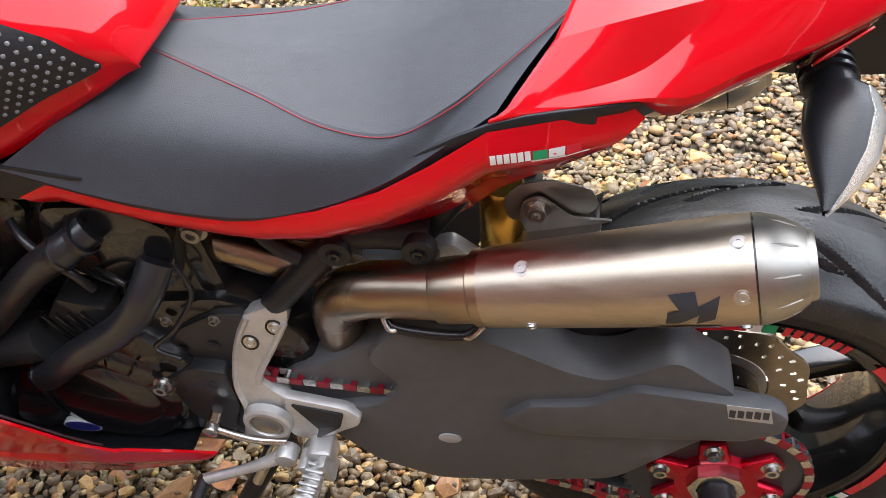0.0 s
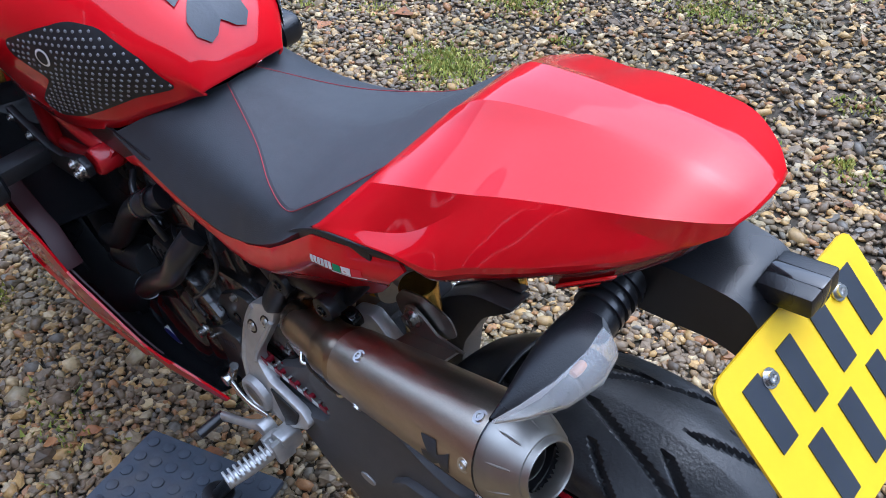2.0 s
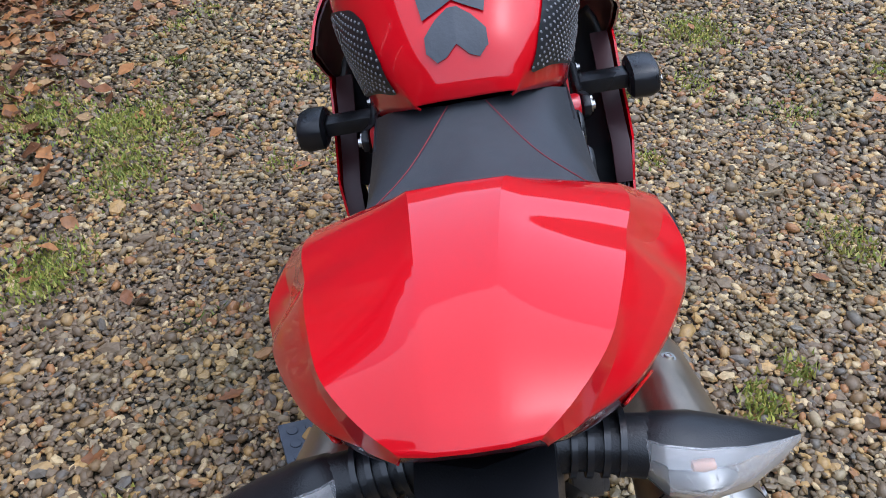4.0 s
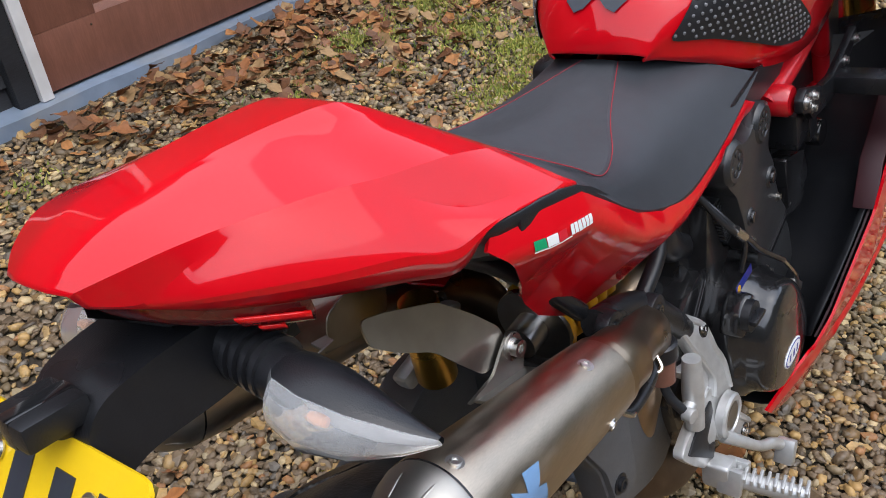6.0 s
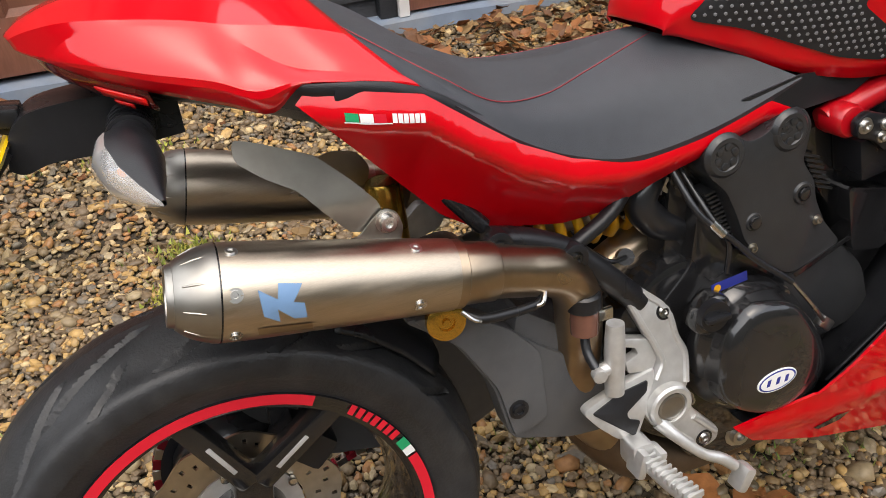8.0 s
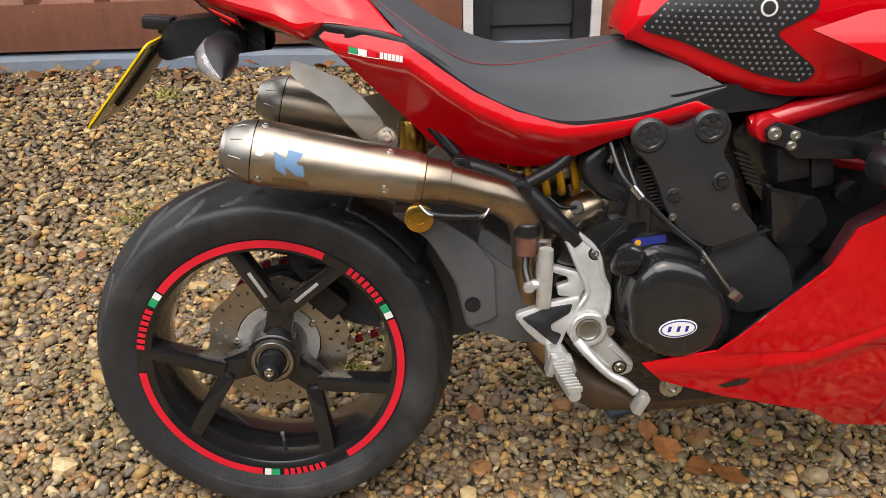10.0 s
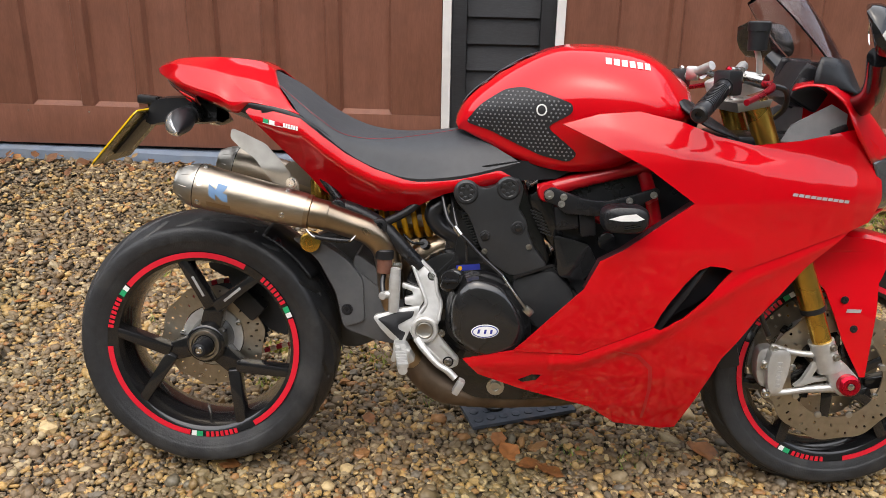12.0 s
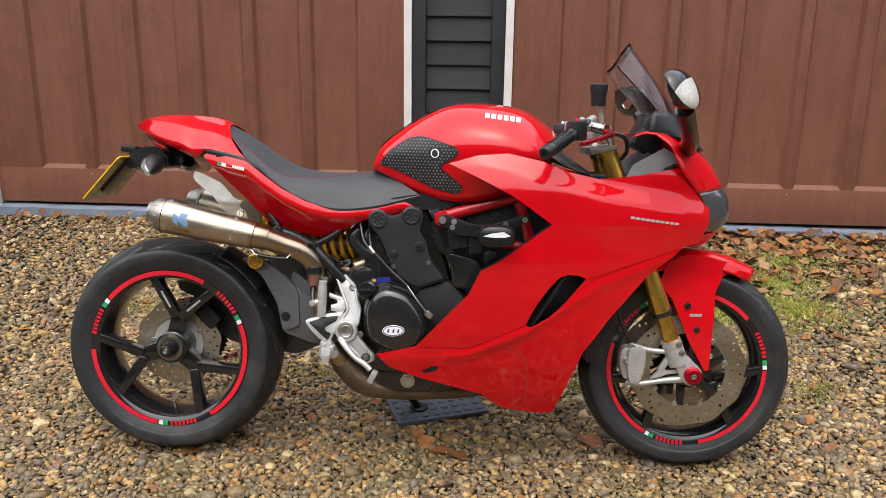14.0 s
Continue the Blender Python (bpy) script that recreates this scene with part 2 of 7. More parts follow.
def spline(pts, n):
    """A smooth line through the points, n steps to each span."""
    p = np.array(pts, float)
    if len(p) < 3:
        return np.array([p[0] + (p[-1] - p[0]) * k / n for k in range(n + 1)])
    q = np.vstack([2 * p[0] - p[1], p, 2 * p[-1] - p[-2]])
    out = []
    for i in range(1, len(q) - 2):
        for k in range(n):
            t = k / n
            out.append(0.5 * (2 * q[i] + (q[i + 1] - q[i - 1]) * t + (2 * q[i - 1] - 5 * q[i] + 4 * q[i + 1] - q[i + 2]) * t * t
                              + (3 * q[i] - q[i - 1] - 3 * q[i + 1] + q[i + 2]) * t ** 3))
    out.append(q[-2])
    return np.array(out)


def grid(G, flip=False):
    a, b = len(G), len(G[0])
    F = [[i * b + j, i * b + j + 1, (i + 1) * b + j + 1, (i + 1) * b + j] for i in range(a - 1) for j in range(b - 1)]
    if flip:
        F = [f[::-1] for f in F]
    return [Vector(p) for r in G for p in r], F


def surf(curves, sharp=(), nu=5, nv=4, mirror=True):
    """A skin over lines that run along the thing, from its middle outwards to +y; creased along the lines named in sharp."""
    dense = [spline(c, nu) for c in curves]
    cuts = [0, *sharp, len(curves) - 1]
    rows = []
    for a, b in zip(cuts, cuts[1:]):
        cols = [spline([dense[k][j] for k in range(a, b + 1)], nv) for j in range(len(dense[0]))]
        block = [[cols[j][i] for j in range(len(cols))] for i in range(len(cols[0]))]
        rows += block if not rows else block[1:]
    if mirror:
        rows = [[p * np.array((1, -1, 1)) for p in r] for r in rows[:0:-1]] + rows
    return grid(rows)


def slices(outline, step):
    """A flat outline, cut into a net of small faces."""
    bm = bmesh.new()
    f = bm.faces.new([bm.verts.new((x, 0, z)) for x, z in outline])
    bm.normal_update()
    bmesh.ops.triangulate(bm, faces=[f])
    xs, zs = [p[0] for p in outline], [p[1] for p in outline]
    for lo, hi, axis in ((min(xs), max(xs), 0), (min(zs), max(zs), 2)):
        k = math.ceil(lo / step)
        while k * step < hi:
            co, no = [0, 0, 0], [0, 0, 0]
            co[axis], no[axis] = k * step, 1
            bmesh.ops.bisect_plane(bm, geom=bm.verts[:] + bm.edges[:] + bm.faces[:], plane_co=co, plane_no=no, dist=1e-5)
            k += 1
    return bm


def sheet(outline, yf, side=1, step=0.03, thick=0.004):
    """A bent panel: an outline seen from the side, laid on y = yf(x, z), facing outwards, with its thickness and true normals."""
    bm = slices(outline, step)
    if sum(f.normal.y * f.calc_area() for f in bm.faces) < 0:
        bmesh.ops.reverse_faces(bm, faces=bm.faces)
    bm.normal_update()
    bm.verts.index_update()
    V, N, e = [], [], 0.004
    for v in bm.verts:
        x, z = v.co.x, v.co.z
        nrm = Vector((-(yf(x + e, z) - yf(x - e, z)) / (2 * e), 1, -(yf(x, z + e) - yf(x, z - e)) / (2 * e))).normalized()
        V.append(Vector((x, yf(x, z), z)))
        N.append(nrm)
    n = len(V)
    F = [[v.index for v in f.verts] for f in bm.faces]
    if bm.faces[:] and sum(f.normal.y for f in bm.faces) < 0:
        F = [f[::-1] for f in F]
    rim = []
    for f in F:
        for p, q in zip(f, f[1:] + f[:1]):
            rim.append((p, q))
    inner = set(rim)
    F += [[k + n for k in f[::-1]] for f in F]
    V += [v - m * thick for v, m in zip(V, N)]
    N += [-m for m in N]
    for p, q in rim:
        if (q, p) not in inner:
            out = (V[q] - V[p]).cross(N[p]).normalized()
            k = len(V)
            V += [V[p], V[q], V[q + n], V[p + n]]
            N += [out] * 4
            F.append([k + 3, k + 2, k + 1, k])
    bm.free()
    if side < 0:
        V = [Vector((v.x, -v.y, v.z)) for v in V]
        N = [Vector((v.x, -v.y, v.z)) for v in N]
        F = [f[::-1] for f in F]
    return V, F, N


def rounded(outline, r, n=3):
    """The outline with its corners rounded off."""
    out, k = [], len(outline)
    for i in range(k):
        p, a, b = (np.array(outline[j % k], float) for j in (i, i - 1, i + 1))
        la, lb = np.linalg.norm(a - p), np.linalg.norm(b - p)
        s = p + (a - p) * min(r / max(la, 1e-6), 0.45)
        e = p + (b - p) * min(r / max(lb, 1e-6), 0.45)
        for j in range(n + 1):
            t = j / n
            out.append(tuple((1 - t) ** 2 * s + 2 * t * (1 - t) * p + t * t * e))
    return out


def prism(outline, y0, y1, side=1, bevel=0.003, r=0.0):
    """An outline seen from the side, drawn out from y0 to y1, its rims rounded."""
    if r:
        outline = rounded(outline, r)
    bm = bmesh.new()
    f = bm.faces.new([bm.verts.new((x, y0, z)) for x, z in outline])
    ext = bmesh.ops.extrude_face_region(bm, geom=[f])
    bmesh.ops.translate(bm, vec=(0, y1 - y0, 0), verts=[v for v in ext["geom"] if isinstance(v, bmesh.types.BMVert)])
    bmesh.ops.recalc_face_normals(bm, faces=bm.faces)
    if bevel:
        rim = [e for e in bm.edges if abs(e.verts[0].co.y - e.verts[1].co.y) < 1e-6]
        bmesh.ops.bevel(bm, geom=rim, offset=bevel, segments=2, profile=0.6, affect="EDGES", clamp_overlap=True)
    bmesh.ops.triangulate(bm, faces=[f for f in bm.faces if len(f.verts) > 4])
    return both(side, from_bm(bm))


def block(size, at, bevel=0.003, turn=(0, 0, 0)):
    bm = bmesh.new()
    bmesh.ops.create_cube(bm, size=1)
    for v in bm.verts:
        v.co = Vector([v.co[k] * size[k] for k in range(3)])
    if bevel:
        bmesh.ops.bevel(bm, geom=bm.edges[:], offset=min(bevel, min(size) * 0.45), segments=2, profile=0.6, affect="EDGES")
    return moved(from_bm(bm), pose(*at, *turn))


def lathe(profile, at=(0, 0, 0), axis=(0, 1, 0), seg=32):
    """Turned on an axis: rows of (along the axis, radius)."""
    m = Matrix.Translation(at) @ Vector((0, 0, 1)).rotation_difference(Vector(axis).normalized()).to_matrix().to_4x4()
    V, F = [], []
    for h, r in profile:
        V += [m @ Vector((r * math.cos(2 * math.pi * k / seg), r * math.sin(2 * math.pi * k / seg), h)) for k in range(seg)]
    for i in range(len(profile) - 1):
        F += [[i * seg + k, i * seg + (k + 1) % seg, (i + 1) * seg + (k + 1) % seg, (i + 1) * seg + k] for k in range(seg)]
    if profile[0][0] > profile[-1][0]:
        F = [f[::-1] for f in F]
    return V, F


def disc(r, h, at, axis, seg=28, edge=0.15):
    """A short cylinder with a rounded front rim."""
    e = min(edge * r, h * 0.6)
    return lathe([(0, 0), (0, r), (h - e, r), (h - 0.3 * e, r - 0.3 * e), (h, r - e), (h, 0)], at, axis, seg)


def bolt(r, h, at, axis):
    """A socket-head screw on a washer."""
    return lathe([(0, 0), (0, r * 1.5), (h * 0.25, r * 1.5), (h * 0.25, r), (h, r), (h, r * 0.55), (h * 0.5, r * 0.5), (h * 0.5, 0)], at, axis, 12)


def tube(pts, r, seg=12, n=5, caps=True):
    """A pipe along a smooth line; r may be one radius or one at each point."""
    c = spline(pts, n)
    rs = spline([[q, 0, 0] for q in r], n)[:, 0] if isinstance(r, (list, tuple)) else [r] * len(c)
    d = np.gradient(c, axis=0)
    u = np.cross(d[0], (0.13, 0.31, 0.94))
    V, F = [], []
    for p, t, q in zip(c, d, rs):
        t = t / np.linalg.norm(t)
        u = u - t * (u @ t)
        u = u / np.linalg.norm(u)
        w = np.cross(t, u)
        V += [Vector(p + q * (math.cos(a) * u + math.sin(a) * w)) for a in [2 * math.pi * k / seg for k in range(seg)]]
    for i in range(len(c) - 1):
        F += [[i * seg + k, i * seg + (k + 1) % seg, (i + 1) * seg + (k + 1) % seg, (i + 1) * seg + k] for k in range(seg)]
    if caps:
        F += [list(range(seg))[::-1], [(len(c) - 1) * seg + k for k in range(seg)]]
    return V, F


def dense_tree(vf):
    return BVHTree.FromPolygons([tuple(v) for v in vf[0]], vf[1])


def laid(outline, tree, side=1, off=0.0012, step=0.012, down=False):
    """A thin film laid on a skin: its outline seen from the side (x, z) or, with down, from above (x, y)."""
    bm = slices(outline, step)
    for v in bm.verts:
        if down:
            start, way = Vector((v.co.x, v.co.z, 2)), Vector((0, 0, -1))
        else:
            start, way = Vector((v.co.x, side * 1.0, v.co.z)), Vector((0, -side, 0))
        hit = tree.ray_cast(start, way)
        if hit[0] is None:
            hit = tree.find_nearest(start + way * (1.05 if down else 0.8))
        n = hit[1] if hit[1].dot(way) < 0 else -hit[1]
        v.co = hit[0] + n * off
    bm.normal_update()
    out = Vector((0, 0, 1)) if down else Vector((0, side, 0))
    if sum((f.normal.dot(out) * f.calc_area() for f in bm.faces)) < 0:
        bmesh.ops.reverse_faces(bm, faces=bm.faces)
    return from_bm(bm)


# ---- ground ----
def ground_z(x, y):
    """The drive rises a little all round the place where the motorcycle stands."""
    x, y = np.asarray(x, float), np.asarray(y, float)
    d = np.hypot(x - np.clip(x, 0, 1.48), y)
    r = np.clip(d - 0.25, 0, 2.3)
    return 0.048 * r * r / (r + 0.15) + 0.006 * np.sin(2.1 * x + 0.7) * np.sin(1.7 * y) * np.clip(d, 0, 1)


def axis_steps():
    near = np.arange(-3.0, 5.01, 0.1)
    return np.concatenate([-np.geomspace(400, 3.3, 14), near, np.geomspace(5.4, 400, 14)])


gx = gy = axis_steps()
X, Y = np.meshgrid(gx, gy, indexing="ij")
Z = ground_z(X, Y) - 0.006
ground = part("ground", grid(np.stack([X, Y, Z], -1).tolist(), flip=True), SOIL, None)
tagged(ground, "damp brown soil under the gravel of a drive, darkened for the shade between stones", "ground", kind="structure")


def icosahedron(levels):
    if not levels:
        v = np.array([(1, 0, 0), (-1, 0, 0), (0, 1, 0), (0, -1, 0), (0, 0, 1), (0, 0, -1)], float)
        return v, np.array([(0, 2, 4), (2, 1, 4), (1, 3, 4), (3, 0, 4), (2, 0, 5), (1, 2, 5), (3, 1, 5), (0, 3, 5)])
    bm = bmesh.new()
    bmesh.ops.create_icosphere(bm, subdivisions=levels, radius=1)
    v, f = from_bm(bm)
    return np.array(v), np.array(f)


def pebbles(rng, places, size, levels, wild):
    """Many rounded stones in one mesh: vertices and triangles as arrays."""
    bv, bf = icosahedron(levels)
    n = len(places)
    turn, lean, way = rng.uniform(0, 2 * math.pi, n), rng.normal(0, 0.45, n), rng.uniform(0, 2 * math.pi, n)
    ct, st, cl, sl, cw, sw = np.cos(turn), np.sin(turn), np.cos(lean), np.sin(lean), np.cos(way), np.sin(way)
    zero, one = np.zeros(n), np.ones(n)
    spin = np.stack([ct, -st, zero, st, ct, zero, zero, zero, one], -1).reshape(n, 3, 3)
    tip = np.stack([cw * cw * (1 - cl) + cl, cw * sw * (1 - cl), sw * sl, cw * sw * (1 - cl), sw * sw * (1 - cl) + cl, -cw * sl, -sw * sl, cw * sl, cl], -1).reshape(n, 3, 3)
    R = np.einsum("nij,njk->nik", tip, spin)
    sc = np.stack([rng.uniform(0.95, 1.45, n), rng.uniform(0.70, 1.05, n), rng.uniform(0.36, 0.68, n)], -1)
    lumps = rng.normal(size=(n, 3, 3)) * wild * 1.3
    base = bv[None] * (1 + np.sin(np.einsum("vk,nkj->nvj", bv * 2.2, lumps * 4).sum(-1))[..., None] * 0.10)
    base = base * (1 + rng.normal(size=(n, len(bv), 1)) * (0.060 if levels == 2 else 0.10))
    base = np.sign(base) * np.abs(base) ** 0.80
    V = np.einsum("nij,nvj->nvi", R, base * sc[:, None]) * size[:, None, None]
    low = V[..., 2].min(1)
    lift = places[:, 2] - low * rng.uniform(0.15, 0.75, n)
    V += np.stack([places[:, 0], places[:, 1], lift], -1)[:, None]
    F = bf[None] + (np.arange(n) * len(bv))[:, None, None]
    return V.reshape(-1, 3), F.reshape(-1, 3)


def scatter(rng, x0, x1, y0, y1, pitch, keep):
    nx, ny = int((x1 - x0) / pitch), int((y1 - y0) / pitch)
    i, j = np.meshgrid(np.arange(nx), np.arange(ny), indexing="ij")
    x = x0 + (i.ravel() + rng.uniform(-0.15, 1.15, nx * ny)) * pitch
    y = y0 + (j.ravel() + rng.uniform(-0.15, 1.15, nx * ny)) * pitch
    k = keep(x, y) & (y < 2.29)
    return np.stack([x[k], y[k], ground_z(x[k], y[k])], -1)


def arrays_mesh(name, V, F, material, smooth=None):
    me = bpy.data.meshes.new(name)
    me.vertices.add(len(V))
    me.vertices.foreach_set("co", V.astype(np.float32).ravel())
    me.loops.add(F.size)
    me.loops.foreach_set("vertex_index", F.astype(np.int32).ravel())
    me.polygons.add(len(F))
    me.polygons.foreach_set("loop_start", np.arange(0, F.size, 3, dtype=np.int32))
    me.update(calc_edges=True)
    me.validate()
    me.polygons.foreach_set("use_smooth", np.ones(len(F), bool) if smooth is None else smooth)
    me.materials.append(material)
    return new(name, me)


rng = np.random.default_rng(7)
near_box = lambda x, y: (x > -0.75) & (x < 2.2) & (y > -1.0) & (y < 1.25)
layers = []
mid_box = lambda x, y: (x > -1.3) & (x < 3.4) & (y > -1.7)
for box, pitch, mean, levels, where in (
        ((-0.75, 2.2, -1.0, 1.25), 0.0145, 0.0086, 1, near_box),
        ((-0.75, 2.2, -1.0, 1.25), 0.0150, 0.0060, 1, near_box),
        ((-1.3, 3.4, -1.7, 2.3), 0.0180, 0.0100, 1, lambda x, y: ~near_box(x, y)),
        ((-2.7, 4.6, -3.9, 2.3), 0.0225, 0.0130, 0, lambda x, y: ~mid_box(x, y)),
        ((-2.7, 4.6, -3.9, 2.3), 0.0900, 0.0145, 1, lambda x, y: x > -9)):
    pts = scatter(rng, *box, pitch, where)
    size = mean * np.clip(rng.lognormal(0, 0.28, len(pts)), 0.55, 1.9)
    layers.append(pebbles(rng, pts, size, levels, 0.5))
k, VV, FF, SM = 0, [], [], []
for (V, F), faces in zip(layers, (20, 20, 20, 8, 20)):
    SM.append(np.repeat(rng.random(len(F) // faces) > 0.35, faces))   # rolled stones and chipped ones
    VV.append(V)
    FF.append(F + k)
    k += len(V)
gravel = arrays_mesh("gravel", np.concatenate(VV), np.concatenate(FF), GRAVEL, np.concatenate(SM))
tagged(gravel, "damp brown, tan and grey pea gravel on a drive", "gravel", kind="stuff")


# ---- garage front ----
WALL_Y = 2.37
Z0 = 0.10                                        # foot of the garage front


def setting(name, label, category):
    return tagged(new(name), label, category, kind="structure")


def garage_door(name, x0, x1, lines, z0, low, label):
    """A wide panelled door: flat boards with sunk panels and a moulding round each."""
    root = setting(name, label, "garage door")
    z1 = 2.35
    part("rail", block((x1 - x0, 0.05, low - z0), ((x0 + x1) / 2, WALL_Y + 0.025, (z0 + low) / 2), 0.002), DOOR, root)
    part("rail", block((x1 - x0, 0.05, 0.16), ((x0 + x1) / 2, WALL_Y + 0.025, z1 - 0.08), 0.002), DOOR, root)
    edges = [x0] + [e for a, b in lines for e in (a, b)] + [x1]
    for a, b in zip(edges[::2], edges[1::2]):
        if b - a > 0.004:
            part("stile", block((b - a, 0.05, z1 - 0.16 - low), ((a + b) / 2, WALL_Y + 0.025, (low + z1 - 0.16) / 2), 0.004), DOOR, root)
    for a, b in lines:
        part("door_panel", block((b - a, 0.012, z1 - 0.16 - low), ((a + b) / 2, WALL_Y + 0.034, (low + z1 - 0.16) / 2), 0), DOOR, root)
        w = 0.016
        slope = [(0, 0), (0, 0.026), (w, 0.026)]
        for s, x in ((1, a), (-1, b)):
            V = [Vector((x + s * dx, WALL_Y + 0.004 + dy, z)) for z in (low, z1 - 0.16) for dx, dy in slope]
            part("moulding", (V, [[0, 2, 5, 3], [0, 3, 4, 1], [1, 4, 5, 2]]), DOOR, root)
        V = [Vector((x, WALL_Y + 0.004 + dy, low + dz)) for x in (a, b) for dz, dy in ((0, 0), (0, 0.026), (0.022, 0.026))]
        part("moulding", (V, [[0, 2, 5, 3], [0, 3, 4, 1], [1, 4, 5, 2]]), DOOR, root)
    for a, b in lines:
        part("screw", disc(0.004, 0.003, (a - 0.03, WALL_Y, low - 0.03), (0, -1, 0), 8), STEEL, root)
    return root


first = -1.90
left_lines = [(-1.64, -1.385), (-1.325, -1.095), (-1.035, -0.81), (-0.68, -0.445), (-0.385, -0.135), (-0.075, 0.18)]
garage_door("garage_door_1", first, 0.425, left_lines, 0.172, 0.370, "brown painted panelled wooden garage door, closed")
right_lines = [(1.255, 1.505), (1.555, 1.815), (1.865, 2.12), (2.19, 2.495), (2.545, 2.80), (2.87, 3.12), (3.19, 3.44)]
garage_door("garage_door_2", 1.010, 3.75, right_lines, 0.152, 0.346, "brown painted panelled wooden garage door, closed, beside the black boards")
for k, (a, b, m, nm, lb) in enumerate(((0.428, 0.470, TRIM, "trim_1", "white painted timber door trim"), (0.965, 1.007, TRIM, "trim_2", "white painted timber door trim"),
                          (-1.945, -1.903, TRIM, "trim_3", "white painted timber door trim"), (0.473, 0.543, TIMBER, "post_1", "black stained timber post"), (0.893, 0.962, TIMBER, "post_2", "black stained timber post"))):
    p = part(nm, block((b - a, 0.07, 2.3), ((a + b) / 2, WALL_Y + (0.012 if m is TRIM else 0.03), Z0 + 0.04 + 1.15), 0.003), m, None)
    tagged(p, lb, "trim", kind="structure")
boards = setting("wall_boards", "black stained feather-edge boards on the garage front", "wall")
outer = setting("wall_west", "black stained feather-edge boards at the end of the garage", "wall")
for root, a, b in ((boards, 0.545, 0.891), (outer, -6.0, -1.95)):
    z = 0.099
    while z < 2.4:
        V = [Vector((x, WALL_Y + dy, z + dz)) for x in (a, b) for dy, dz in ((0.030, -0.012), (0.062, -0.012), (0.062, 0.129), (0.052, 0.129))]
        part("board", (V, [[0, 1, 5, 4], [1, 2, 6, 5], [2, 3, 7, 6], [3, 0, 4, 7], [0, 3, 2, 1], [4, 5, 6, 7]]), TIMBER, root)
        z += 0.127
part("wall_core", block((14, 0.12, 3.0), (0.5, WALL_Y + 0.15, 1.5), 0), TIMBER, boards)
part("fascia", block((14, 0.30, 0.25), (0.5, WALL_Y + 0.02, 2.55), 0.004), TIMBER, boards)
sv, sf = [], []
n = 160
for i in range(n + 1):
    x = -6 + 12 * i / n
    j = 0.006 * noise.noise((x * 3, 0, 0)) + 0.003 * noise.noise((x * 17, 3, 0))
    top = 0.150 - 0.0055 * x
    sv += [Vector((x, WALL_Y - 0.055 + j, 0.0)), Vector((x, WALL_Y - 0.050 + j, top - 0.012 + j)), Vector((x, WALL_Y + 0.05, top)), Vector((x, WALL_Y + 0.05, 0.0))]
for i in range(n):
    sf += [[i * 4 + k, (i + 1) * 4 + k, (i + 1) * 4 + k + 1, i * 4 + k + 1] for k in range(3)]
sill = part("sill", (sv, [f[::-1] for f in sf]), SILL, None, smooth=30)
tagged(sill, "flaking blue-grey painted threshold under the garage doors", "sill", kind="structure")

# unseen roof added over the garage, its height set to darken reflections
roof_v = [Vector((x, y, z)) for x in (-6.5, 7.5) for y, z in ((2.15, 2.66), (5.6, 4.4), (9.0, 2.66), (9.0, 2.60), (2.15, 2.60))]
roof = part("roof", (roof_v, [[0, 5, 6, 1], [1, 6, 7, 2], [2, 7, 8, 3], [3, 8, 9, 4], [4, 9, 5, 0], [4, 3, 2, 1, 0], [5, 6, 7, 8, 9]]), TIMBER, None)
tagged(roof, "dark pitched roof added unseen over the garage to block low sky", "roof", kind="structure")
# unseen plain walls close the place behind the camera and darken low reflections
for nm, at, size in (("backdrop_south", (0, -11, 3.3), (44, 0.4, 7.0)), ("backdrop_east", (15, -3, 2.4), (0.4, 24, 5.2)), ("backdrop_west", (-12, -3, 2.6), (0.4, 24, 5.6))):
    tagged(part(nm, block(size, at, 0), BACKDROP_DARK, None), "plain dark wall added out of view to darken reflections", "backdrop", kind="structure")


# ---- the motorcycle ----
bike = tagged(new("motorcycle"), "red sports motorcycle leaning on its side stand on gravel", "motorcycle")
bike.matrix_world = LEAN


def group(name, parent=None, label=""):
    e = new(name)
    e.parent = parent or bike
    if label:
        e["label"] = label
    return e


